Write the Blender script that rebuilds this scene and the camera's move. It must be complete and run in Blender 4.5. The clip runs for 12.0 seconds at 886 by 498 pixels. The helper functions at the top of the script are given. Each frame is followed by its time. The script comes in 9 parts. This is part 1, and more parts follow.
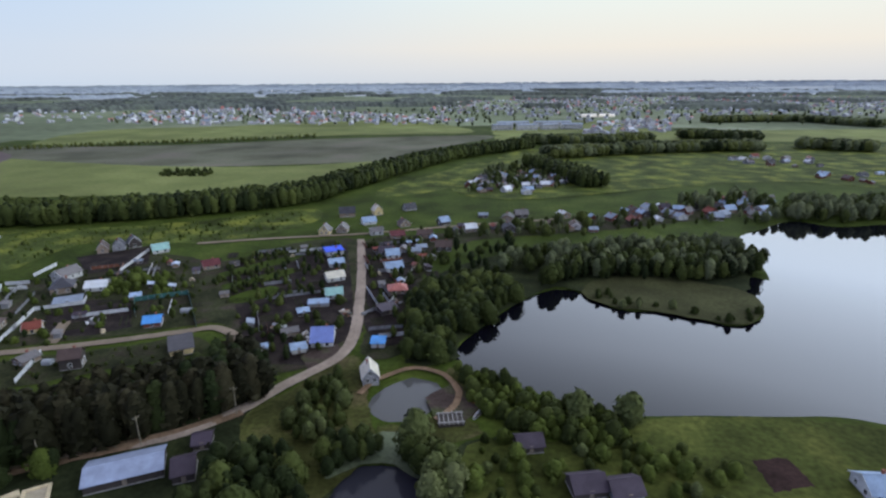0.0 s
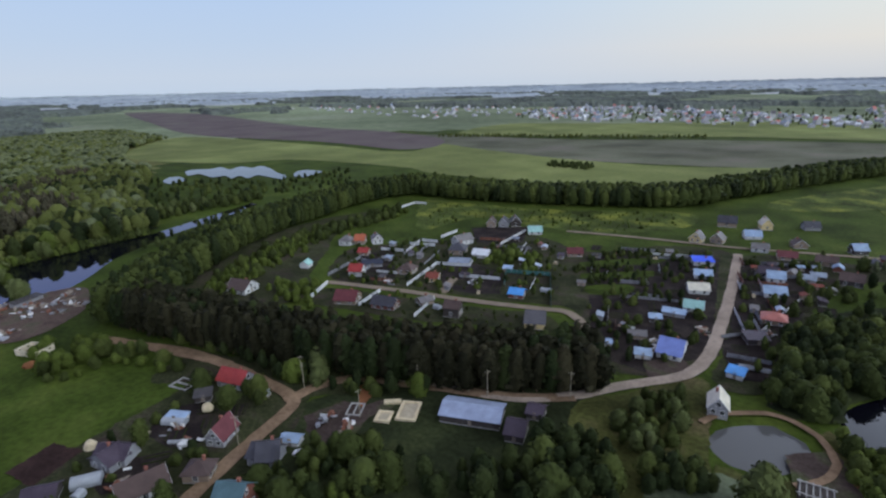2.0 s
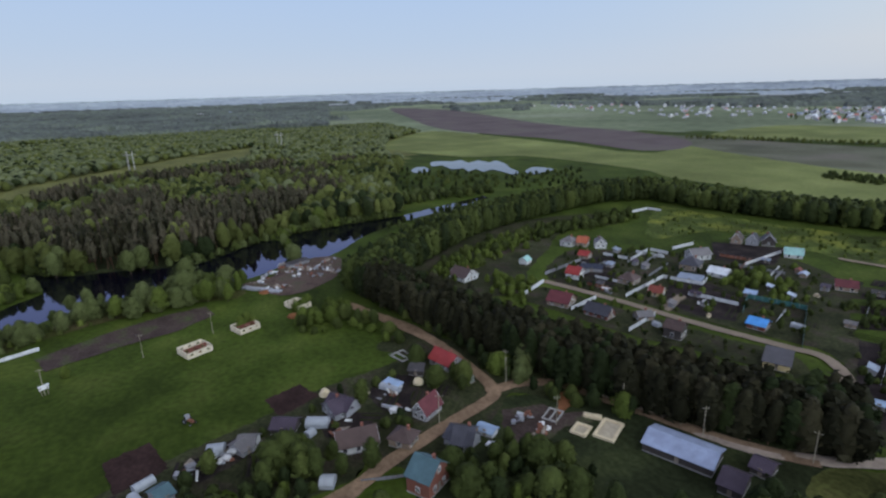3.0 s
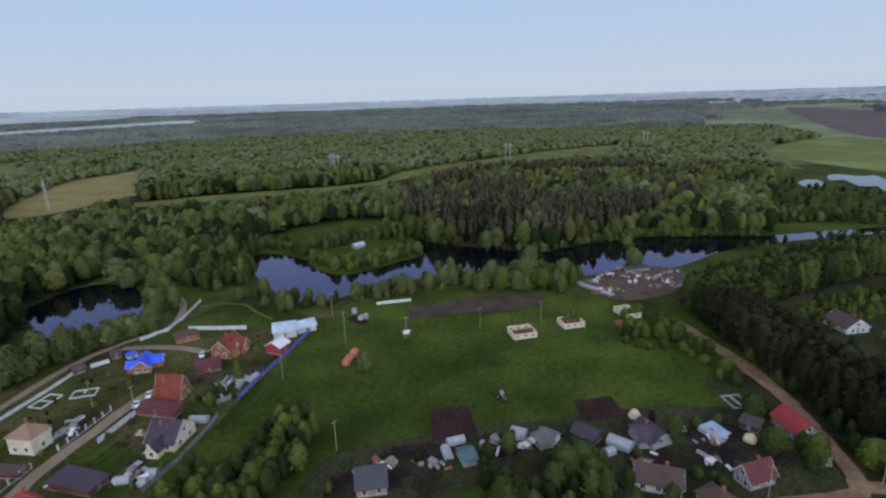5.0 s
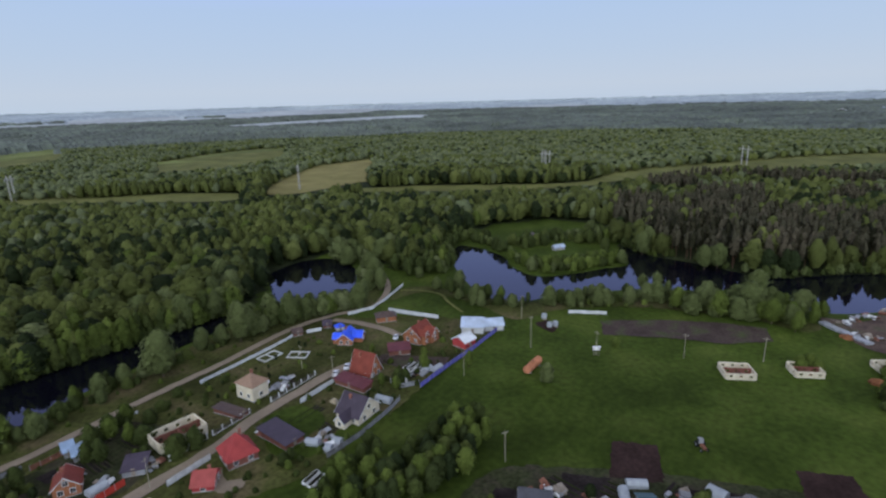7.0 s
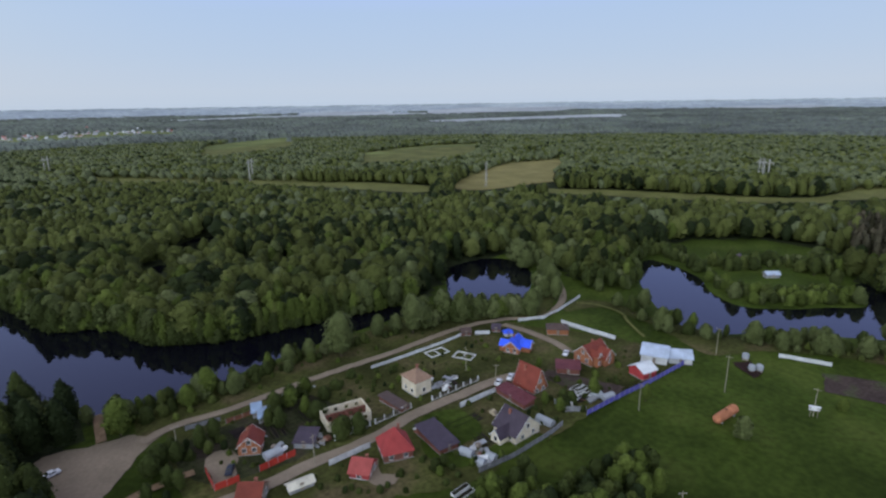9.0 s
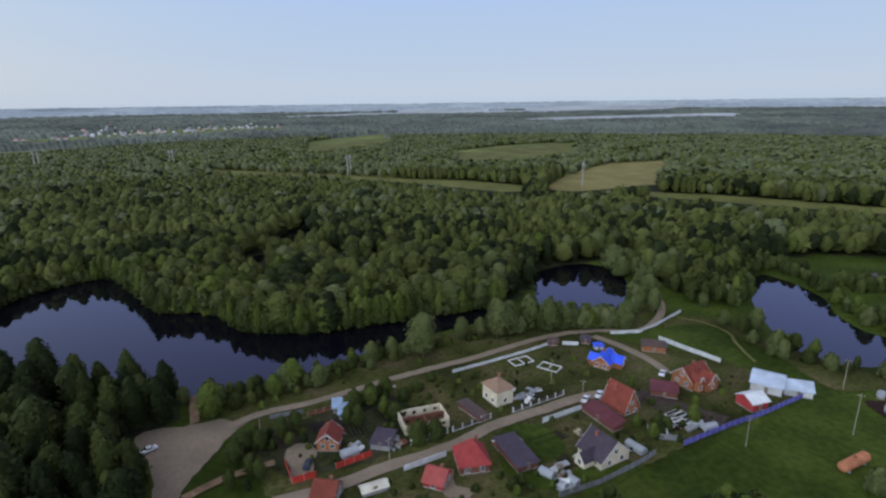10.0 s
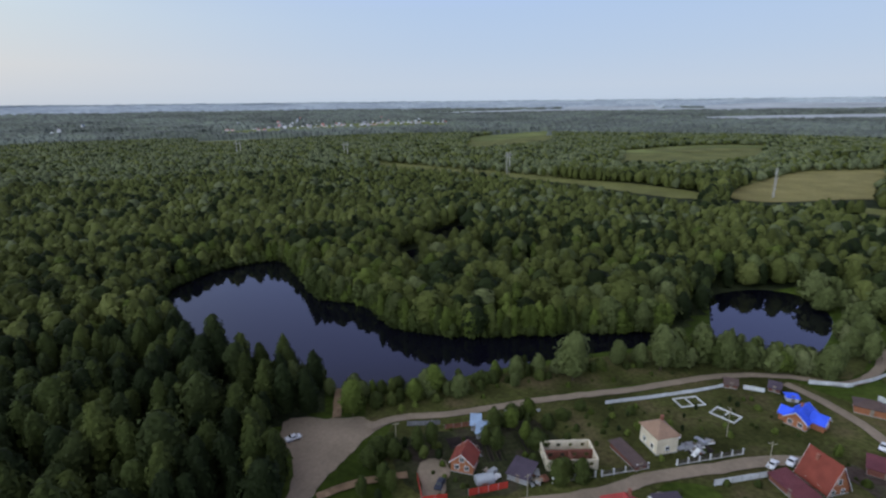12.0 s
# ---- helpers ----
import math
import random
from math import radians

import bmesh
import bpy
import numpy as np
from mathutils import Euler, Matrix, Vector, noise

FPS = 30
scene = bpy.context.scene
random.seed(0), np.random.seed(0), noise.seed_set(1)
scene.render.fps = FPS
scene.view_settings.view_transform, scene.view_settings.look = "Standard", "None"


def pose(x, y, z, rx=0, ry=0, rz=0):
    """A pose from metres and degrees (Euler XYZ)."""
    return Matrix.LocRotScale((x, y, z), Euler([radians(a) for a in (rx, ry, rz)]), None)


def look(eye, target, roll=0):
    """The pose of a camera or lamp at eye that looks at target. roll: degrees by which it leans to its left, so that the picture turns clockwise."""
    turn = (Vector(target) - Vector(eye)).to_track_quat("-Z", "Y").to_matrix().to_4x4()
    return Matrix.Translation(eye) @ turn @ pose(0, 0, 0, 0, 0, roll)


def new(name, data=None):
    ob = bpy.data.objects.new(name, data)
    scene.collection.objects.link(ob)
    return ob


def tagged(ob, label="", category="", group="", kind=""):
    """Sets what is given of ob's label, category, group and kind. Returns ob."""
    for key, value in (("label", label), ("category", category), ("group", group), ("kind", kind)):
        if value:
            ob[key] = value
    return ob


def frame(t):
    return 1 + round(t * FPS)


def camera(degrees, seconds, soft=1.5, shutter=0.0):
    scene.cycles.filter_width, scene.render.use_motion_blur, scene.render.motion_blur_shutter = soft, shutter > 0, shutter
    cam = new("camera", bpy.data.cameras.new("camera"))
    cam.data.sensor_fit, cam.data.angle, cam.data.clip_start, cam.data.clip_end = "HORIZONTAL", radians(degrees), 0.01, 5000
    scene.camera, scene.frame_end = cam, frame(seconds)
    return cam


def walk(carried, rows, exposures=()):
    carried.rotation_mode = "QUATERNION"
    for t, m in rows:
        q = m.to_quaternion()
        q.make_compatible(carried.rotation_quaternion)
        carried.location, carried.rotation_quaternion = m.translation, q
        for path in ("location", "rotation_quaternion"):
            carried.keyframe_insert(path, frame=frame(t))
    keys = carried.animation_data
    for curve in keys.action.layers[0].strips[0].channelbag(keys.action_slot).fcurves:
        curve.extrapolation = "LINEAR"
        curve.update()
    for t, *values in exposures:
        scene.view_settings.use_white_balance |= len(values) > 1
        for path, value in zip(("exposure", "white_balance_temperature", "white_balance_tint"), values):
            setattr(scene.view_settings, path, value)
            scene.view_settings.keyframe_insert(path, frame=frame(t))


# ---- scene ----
cam = camera(78.44, 12.0, soft=2.4)
ROWS = [
    (0, 0.00, 0.00, 88.00, 0.00, -17.10, -0.43),
    (0.5, -0.02, -0.22, 87.23, 10.28, -16.98, -0.66),
    (1, 0.28, 0.07, 87.22, 20.91, -16.91, -1.04),
    (1.5, 0.47, 1.01, 86.98, 29.77, -16.82, -1.22),
    (2, 0.25, 2.13, 86.72, 38.75, -16.66, -1.38),
    (2.5, 0.13, 3.43, 86.86, 50.11, -16.50, -1.56),
    (3, -0.00, 5.39, 87.04, 63.12, -16.28, -1.70),
    (3.5, -0.15, 7.22, 87.03, 74.79, -15.85, -1.95),
    (5.5, -6.78, 10.20, 87.84, 106.20, -15.47, -1.72),
    (6, -8.68, 10.59, 87.84, 111.78, -15.36, -1.72),
    (6.5, -11.07, 10.26, 87.88, 116.94, -15.29, -1.58),
    (7, -13.58, 10.06, 87.93, 122.11, -15.22, -1.59),
    (7.5, -15.80, 9.20, 88.01, 127.53, -15.12, -1.42),
    (9.5, -23.78, 2.40, 88.55, 146.48, -15.10, -0.78),
    (10, -25.98, -0.14, 88.51, 151.52, -15.14, -0.76),
    (10.5, -27.48, -2.92, 88.32, 155.76, -15.08, -0.70),
    (11, -28.65, -5.77, 88.59, 159.70, -15.15, -0.66),
    (11.5, -29.37, -9.37, 88.91, 163.76, -15.29, -0.57),
    (12, -30.34, -12.89, 88.85, 168.10, -15.33, -0.59),
]
rows = []
for t, x, y, z, yaw, pitch, roll in ROWS:
    ya, pa = radians(yaw), radians(pitch)
    way = (-math.sin(ya) * math.cos(pa), math.cos(ya) * math.cos(pa), math.sin(pa))
    rows.append((t, look((x, y, z), (x + way[0], y + way[1], z + way[2]), roll)))
walk(cam, rows, [(0, 0.2), (1.5, 0.13), (3.0, 0.0), (5.0, 0.0), (12, 0.0)])

# ---- world, sun ----
GLOW = radians(-70)          # azimuth of the afterglow, to the left from +y
world = bpy.data.worlds.new("dusk_sky")
scene.world = world
world.use_nodes = True
wn, wl = world.node_tree.nodes, world.node_tree.links
wn.clear()


def wnode(kind, **vals):
    n = wn.new(kind)
    for k, v in vals.items():
        n.inputs[int(k[1:]) if k[0] == "i" and k[1:].isdigit() else k].default_value = v
    return n


def ramp(tree_nodes, stops, mode="EASE"):
    r = tree_nodes.new("ShaderNodeValToRGB")
    r.color_ramp.interpolation = mode
    e = r.color_ramp.elements
    while len(e) < len(stops):
        e.new(0.5)
    for el, (p, c) in zip(e, stops):
        el.position, el.color = p, (*c, 1)
    return r


co = wnode("ShaderNodeTexCoord")
sep = wnode("ShaderNodeSeparateXYZ")
wl.new(co.outputs["Generated"], sep.inputs[0])
dot = wnode("ShaderNodeVectorMath")
dot.operation = "DOT_PRODUCT"
dot.inputs[1].default_value = (-math.sin(GLOW), math.cos(GLOW), 0)
wl.new(co.outputs["Generated"], dot.inputs[0])
side = wnode("ShaderNodeMapRange", i1=-0.8, i2=0.8)
side.interpolation_type = "SMOOTHERSTEP"
wl.new(dot.outputs["Value"], side.inputs[0])
lift = wnode("ShaderNodeMapRange", i1=-0.02, i2=0.6)
wl.new(sep.outputs["Z"], lift.inputs[0])
blue = ramp(wn, [(0.0, (0.50, 0.60, 0.74)), (0.07, (0.53, 0.62, 0.75)), (0.16, (0.48, 0.60, 0.78)), (0.27, (0.44, 0.58, 0.81)), (0.5, (0.43, 0.56, 1.18)), (0.75, (0.44, 0.53, 1.16)), (1.0, (0.36, 0.37, 0.45))], "LINEAR")
warm = ramp(wn, [(0.0, (0.52, 0.56, 0.62)), (0.06, (0.64, 0.65, 0.66)), (0.12, (0.75, 0.72, 0.66)), (0.24, (0.70, 0.76, 0.74)), (0.5, (0.48, 0.57, 0.74)), (1.0, (0.36, 0.37, 0.45))], "LINEAR")
glow = ramp(wn, [(0.0, (0, 0, 0)), (0.12, (0.02, 0.01, 0)), (0.24, (0.05, 0.04, 0.02)), (0.48, (2.1, 2.45, 2.95)), (0.75, (2.3, 2.65, 3.2)), (1.0, (0.8, 0.95, 1.15))], "LINEAR")
wl.new(lift.outputs[0], blue.inputs[0])
wl.new(lift.outputs[0], warm.inputs[0])
wl.new(lift.outputs[0], glow.inputs[0])
close = wnode("ShaderNodeMapRange", i1=-0.25, i2=0.95)
close.interpolation_type = "SMOOTHERSTEP"
wl.new(dot.outputs["Value"], close.inputs[0])
both = wnode("ShaderNodeMixRGB")
wl.new(side.outputs[0], both.inputs[0])
wl.new(blue.outputs[0], both.inputs[1])
wl.new(warm.outputs[0], both.inputs[2])
air = wnode("ShaderNodeTexSky")
air.sky_type = "NISHITA"
air.sun_disc = False
SUN_AZIMUTH = radians(-94)
air.sun_elevation, air.sun_rotation = radians(2.0), -SUN_AZIMUTH
airlevel = wnode("ShaderNodeMixRGB")
airlevel.blend_type = "ADD"
airlevel.inputs[0].default_value = 0.003
add = wnode("ShaderNodeMixRGB")
add.blend_type = "ADD"
wl.new(close.outputs[0], add.inputs[0])
wl.new(both.outputs[0], add.inputs[1])
wl.new(glow.outputs[0], add.inputs[2])
wl.new(add.outputs[0], airlevel.inputs[1])
wl.new(air.outputs[0], airlevel.inputs[2])
bg = wnode("ShaderNodeBackground", Strength=1.0)
wo = wnode("ShaderNodeOutputWorld")
wl.new(airlevel.outputs[0], bg.inputs[0])
wl.new(bg.outputs[0], wo.inputs[0])

sun_data = bpy.data.lights.new("sun", "SUN")
sun_data.energy, sun_data.angle, sun_data.color = 0.16, radians(50), (1.0, 0.88, 0.74)
sun = new("sun", sun_data)
sun.matrix_world = look((0, 0, 300), (300 * math.sin(SUN_AZIMUTH), -300 * math.cos(SUN_AZIMUTH), 160))


# ---- materials ----
def mat(name, colour, rough=0.8, vary=0.3, scale=1.0, fine=12.0, bump=0.2, metal=0.0, island=0.0, obj=0.0, second=None, spec=0.06, wave=0.0, big=0.0):
    """A surface with broad stains, fine grain and relief; scale: stains per metre; second: a colour that the stains blend to."""
    m = bpy.data.materials.new(name)
    m.use_nodes = True
    n, l = m.node_tree.nodes, m.node_tree.links
    b = n["Principled BSDF"]
    b.inputs["Roughness"].default_value, b.inputs["Metallic"].default_value = rough, metal
    b.inputs["Specular IOR Level"].default_value = spec
    g = n.new("ShaderNodeNewGeometry")
    pos = g.outputs["Position"]
    n1 = n.new("ShaderNodeTexNoise")
    n1.inputs["Scale"].default_value, n1.inputs["Detail"].default_value = scale, 5
    l.new(pos, n1.inputs["Vector"])
    n2 = n.new("ShaderNodeTexNoise")
    n2.inputs["Scale"].default_value, n2.inputs["Detail"].default_value = fine, 4
    l.new(pos, n2.inputs["Vector"])
    lo = tuple(c * (1 - vary) for c in colour)
    hi = second or tuple(min(1, c * (1 + vary)) for c in colour)
    r = ramp(n, [(0.32, lo), (0.5, colour), (0.68, hi)], "LINEAR")
    l.new(n1.outputs["Fac"], r.inputs[0])
    grain = n.new("ShaderNodeMapRange")
    grain.inputs[1].default_value, grain.inputs[2].default_value = 0.3, 0.7
    grain.inputs[3].default_value, grain.inputs[4].default_value = 1 - vary * 0.8, 1 + vary * 0.8
    l.new(n2.outputs["Fac"], grain.inputs[0])
    val = grain.outputs[0]
    for amount, out in ((island, g.outputs["Random Per Island"]), (obj, n.new("ShaderNodeObjectInfo").outputs["Random"])):
        if amount:
            k = n.new("ShaderNodeMapRange")
            k.inputs[3].default_value, k.inputs[4].default_value = 1 - amount, 1 + amount
            l.new(out, k.inputs[0])
            mul = n.new("ShaderNodeMath")
            mul.operation = "MULTIPLY"
            l.new(val, mul.inputs[0])
            l.new(k.outputs[0], mul.inputs[1])
            val = mul.outputs[0]
    if big:
        n3 = n.new("ShaderNodeTexNoise")
        n3.inputs["Scale"].default_value, n3.inputs["Detail"].default_value = big, 3
        l.new(pos, n3.inputs["Vector"])
        k = n.new("ShaderNodeMapRange")
        k.inputs[1].default_value, k.inputs[2].default_value = 0.3, 0.7
        k.inputs[3].default_value, k.inputs[4].default_value = 0.68, 1.32
        l.new(n3.outputs["Fac"], k.inputs[0])
        mul = n.new("ShaderNodeMath")
        mul.operation = "MULTIPLY"
        l.new(val, mul.inputs[0])
        l.new(k.outputs[0], mul.inputs[1])
        val = mul.outputs[0]
    tint = n.new("ShaderNodeVectorMath")
    tint.operation = "SCALE"
    l.new(r.outputs[0], tint.inputs[0])
    l.new(val, tint.inputs["Scale"])
    l.new(tint.outputs[0], b.inputs["Base Color"])
    if bump:
        bm_ = n.new("ShaderNodeBump")
        bm_.inputs["Strength"].default_value = bump
        bm_.inputs["Distance"].default_value = 0.1
        h = n2.outputs["Fac"]
        if wave:
            tc = n.new("ShaderNodeTexCoord")
            w = n.new("ShaderNodeTexWave")
            w.inputs["Scale"].default_value = wave
            l.new(tc.outputs["Object"], w.inputs["Vector"])
            h = w.outputs["Fac"]
        l.new(h, bm_.inputs["Height"])
        l.new(bm_.outputs[0], b.inputs["Normal"])
    return m


GRASS = mat("meadow_grass", (0.041, 0.061, 0.009), 0.9, 0.34, 0.045, 0.5, 0.15, second=(0.059, 0.078, 0.014), big=0.011)
LIGHTGRASS = mat("young_crop", (0.148, 0.170, 0.054), 0.9, 0.18, 0.02, 0.3, 0.2, second=(0.178, 0.196, 0.066), big=0.006)
TALLGRASS = mat("tall_grass", (0.062, 0.082, 0.018), 0.9, 0.5, 0.05, 0.5, 0.5, second=(0.160, 0.172, 0.030), big=0.028)
STRAW = mat("dry_meadow", (0.205, 0.178, 0.066), 0.9, 0.2, 0.03, 0.4, 0.3)
PLOUGH = mat("ploughed_earth", (0.118, 0.093, 0.088), 0.95, 0.22, 0.012, 0.5, 0.4, second=(0.128, 0.112, 0.094))
STUBBLE = mat("grey_green_stubble", (0.118, 0.120, 0.078), 0.95, 0.26, 0.012, 0.5, 0.3, second=(0.132, 0.118, 0.090), big=0.006)
SOIL = mat("dark_garden_soil", (0.025, 0.019, 0.018), 0.95, 0.4, 0.15, 1.5, 0.5, second=(0.042, 0.034, 0.028))
CLAY = mat("orange_clay", (0.20, 0.085, 0.04), 0.95, 0.3, 0.3, 2, 0.4)
DIRT = mat("dirt_track", (0.200, 0.134, 0.084), 0.95, 0.28, 0.12, 0.9, 0.15)
PALEROAD = mat("pale_gravel_road", (0.30, 0.238, 0.188), 0.95, 0.2, 0.1, 0.9, 0.15)
TILLED = mat("tilled_brown_earth", (0.036, 0.021, 0.018), 0.95, 0.3, 0.12, 1.0, 0.3)
GRAVEL = mat("gravel_track", (0.225, 0.178, 0.130), 0.95, 0.13, 0.1, 1.0, 0.15)
ALGAE = mat("duckweed", (0.10, 0.118, 0.070), 0.6, 0.3, 0.1, 1.0, 0.1)
SLAG = mat("concrete_slabs", (0.30, 0.31, 0.33), 0.9, 0.3, 0.2, 1.0, 0.3)
OLIVE = mat("rough_clearing_grass", (0.128, 0.130, 0.042), 0.9, 0.25, 0.03, 0.4, 0.3)
YARD = mat("trodden_yard", (0.066, 0.048, 0.041), 0.95, 0.35, 0.12, 1.2, 0.4, second=(0.060, 0.070, 0.030))
# far ground lightened towards the horizon: haze put into the base colours
PLAIN = mat("far_plain_haze_pale", (0.165, 0.195, 0.112), 0.95, 0.32, 0.003, 0.04, 0.0, second=(0.215, 0.235, 0.155), big=0.0012)
HAZEPLAIN = mat("far_plain_haze_tint", (0.37, 0.39, 0.39), 0.95, 0.2, 0.002, 0.02, 0.0)
MARSH = mat("marsh_grass", (0.050, 0.052, 0.022), 0.95, 0.3, 0.06, 0.8, 0.4)
# ground below trees: their shade is put into the colour
TREE_SHADE = mat("herbs_darkened_for_shade", (0.024, 0.030, 0.013), 0.95, 0.4, 0.08, 0.7, 0.4, second=(0.039, 0.047, 0.018))
RANK = mat("rank_meadow_grass", (0.056, 0.068, 0.015), 0.9, 0.42, 0.06, 0.6, 0.4, second=(0.095, 0.104, 0.024), big=0.02)
GARDEN = mat("mixed_garden_ground", (0.037, 0.041, 0.018), 0.95, 0.45, 0.11, 0.9, 0.4, second=(0.050, 0.038, 0.030), big=0.035)
RIVERYARD = mat("trodden_river_yard", (0.105, 0.074, 0.060), 0.95, 0.35, 0.12, 1.2, 0.4, second=(0.085, 0.080, 0.050))
VERGE = mat("weedy_verge", (0.058, 0.062, 0.018), 0.95, 0.42, 0.07, 0.8, 0.4, second=(0.092, 0.074, 0.036), big=0.03)
PATCH = {"stubble": STUBBLE, "verge": VERGE, "riveryard": RIVERYARD, "garden": GARDEN, "rank": RANK, "tree_shade": TREE_SHADE, "grassy": GRASS, "hazeplain": HAZEPLAIN, "paleroad": PALEROAD, "tilled": TILLED, "marshgrass": MARSH, "olive": OLIVE, "yard": YARD, "tallgrass": TALLGRASS, "lightgrass": LIGHTGRASS, "plough": PLOUGH, "soil": SOIL, "gravel": GRAVEL, "dirt": DIRT, "clay": CLAY, "algae": ALGAE, "straw": STRAW, "slagg": SLAG}

def leaf_mat(name, colour, dry, grain=0.22):
    """Foliage: each tree its own shade between fresh and dry, broken by fine leaf grain."""
    m = bpy.data.materials.new(name)
    m.use_nodes = True
    n, l = m.node_tree.nodes, m.node_tree.links
    b = n["Principled BSDF"]
    b.inputs["Roughness"].default_value, b.inputs["Specular IOR Level"].default_value = 0.75, 0.05
    tint = n.new("ShaderNodeAttribute")
    tint.attribute_name = "tree_tint"
    own = n.new("ShaderNodeMath")
    own.operation = "MULTIPLY_ADD"
    own.inputs[1].default_value, own.inputs[2].default_value = 0.3, -0.15
    l.new(n.new("ShaderNodeObjectInfo").outputs["Random"], own.inputs[0])
    both_ = n.new("ShaderNodeMath")
    l.new(tint.outputs["Fac"], both_.inputs[0])
    l.new(own.outputs[0], both_.inputs[1])
    r = ramp(n, [(0.0, tuple(c * 0.62 for c in colour)), (0.5, colour), (1.0, dry)], "LINEAR")
    l.new(both_.outputs[0], r.inputs[0])
    g = n.new("ShaderNodeNewGeometry")
    fine = n.new("ShaderNodeTexNoise")
    fine.inputs["Scale"].default_value, fine.inputs["Detail"].default_value = 1.1, 3
    l.new(g.outputs["Position"], fine.inputs["Vector"])
    k = n.new("ShaderNodeMapRange")
    k.inputs[1].default_value, k.inputs[2].default_value = 0.3, 0.7
    k.inputs[3].default_value, k.inputs[4].default_value = 1 - grain, 1 + grain
    l.new(fine.outputs["Fac"], k.inputs[0])
    out = n.new("ShaderNodeVectorMath")
    out.operation = "SCALE"
    l.new(r.outputs[0], out.inputs[0])
    l.new(k.outputs[0], out.inputs["Scale"])
    l.new(out.outputs[0], b.inputs["Base Color"])
    return m


LEAF = leaf_mat("leaf_green", (0.040, 0.052, 0.014), (0.068, 0.082, 0.021))
# the leaf green again, lightened to hold the haze over farther woods
LEAF_HAZED = leaf_mat("leaf_haze_lightened", (0.074, 0.086, 0.023), (0.112, 0.124, 0.036), 0.15)
LEAF_LIGHT = leaf_mat("leaf_spring_green", (0.068, 0.090, 0.018), (0.100, 0.124, 0.027))
LEAF_DARK = leaf_mat("leaf_dark_green", (0.018, 0.026, 0.009), (0.036, 0.046, 0.014))
# paler still: distance haze painted into far foliage
LEAF_HAZE_PALE = leaf_mat("leaf_haze_pale", (0.100, 0.116, 0.056), (0.140, 0.155, 0.074))
WILLOW = leaf_mat("willow_grey_green", (0.078, 0.094, 0.032), (0.114, 0.126, 0.054))
PINE = leaf_mat("pine_needles", (0.020, 0.020, 0.010), (0.036, 0.032, 0.017))
PINE_BROWN = leaf_mat("pine_brownish", (0.054, 0.050, 0.030), (0.074, 0.062, 0.040))
BARK = mat("bark", (0.085, 0.062, 0.048), 0.95, 0.3, 0.6, 6, 0.3)
PINE_BARK = mat("pine_bark", (0.13, 0.075, 0.05), 0.95, 0.3, 0.4, 6, 0.3)
# haze over the distant woods is painted into these two colours
FARWOOD = mat("distant_woods_haze_pale", (0.108, 0.122, 0.102), 0.9, 0.35, 0.012, 0.08, 0.0, second=(0.125, 0.145, 0.105), big=0.002)
HAZEWOOD = mat("woods_haze_tint", (0.31, 0.35, 0.375), 0.95, 0.15, 0.004, 0.03, 0.0, second=(0.37, 0.41, 0.43))

WATER = bpy.data.materials.new("still_water")
WATER.use_nodes = True
_b = WATER.node_tree.nodes["Principled BSDF"]
_b.inputs["Base Color"].default_value = (0.003, 0.003, 0.006, 1)
_b.inputs["Roughness"].default_value, _b.inputs["IOR"].default_value = 0.03, 1.33
_n = WATER.node_tree.nodes.new("ShaderNodeTexNoise")
_n.inputs["Scale"].default_value, _n.inputs["Detail"].default_value = 0.5, 3
_g = WATER.node_tree.nodes.new("ShaderNodeNewGeometry")
_u = WATER.node_tree.nodes.new("ShaderNodeBump")
_u.inputs["Strength"].default_value, _u.inputs["Distance"].default_value = 0.02, 0.04
WATER.node_tree.links.new(_g.outputs["Position"], _n.inputs["Vector"])
WATER.node_tree.links.new(_n.outputs["Fac"], _u.inputs["Height"])
WATER.node_tree.links.new(_u.outputs[0], _b.inputs["Normal"])

ROOF = {
    "lilac": (0.28, 0.325, 0.44),     "wine": (0.185, 0.042, 0.027), "maroon": (0.12, 0.035, 0.040), "red": (0.30, 0.045, 0.042), "rust": (0.20, 0.055, 0.04), "redbrick": (0.21, 0.045, 0.028), "orange": (0.38, 0.11, 0.06),
    "coral": (0.46, 0.17, 0.14), "salmon": (0.33, 0.072, 0.064), "slate": (0.058, 0.057, 0.068), "grey": (0.15, 0.14, 0.14), "brown": (0.085, 0.058, 0.052),
    "dark": (0.065, 0.06, 0.062), "plum": (0.060, 0.046, 0.062), "navy": (0.035, 0.04, 0.06), "steel": (0.24, 0.28, 0.34), "icegrey": (0.40, 0.46, 0.56),
    "pale": (0.60, 0.62, 0.64), "sky": (0.28, 0.37, 0.50), "blue": (0.08, 0.28, 0.62), "cobalt": (0.045, 0.11, 0.74), "periwinkle": (0.17, 0.22, 0.48),
    "mint": (0.30, 0.50, 0.46), "teal": (0.075, 0.13, 0.148), "cream": (0.58, 0.54, 0.44), "ochre": (0.30, 0.19, 0.13)}
WALL = {
    "tan": (0.26, 0.20, 0.15), "white": (0.52, 0.52, 0.50), "ash": (0.38, 0.38, 0.39), "yellow": (0.58, 0.46, 0.24), "brick": (0.165, 0.068, 0.05), "grey": (0.24, 0.24, 0.25),
    "cream": (0.58, 0.51, 0.38), "orange": (0.29, 0.118, 0.06), "dark": (0.07, 0.06, 0.055), "red": (0.34, 0.05, 0.05)}
ROOFMAT = {k: mat(k + "_roof_sheet", c, 0.5, 0.16, 0.35, 5, 0.35, obj=0.08, spec=0.16, wave=1.6) for k, c in ROOF.items()}
WALLMAT = {k: mat(k + "_wall", c, 0.85, 0.15, 0.4, 6, 0.25, obj=0.08) for k, c in WALL.items()}
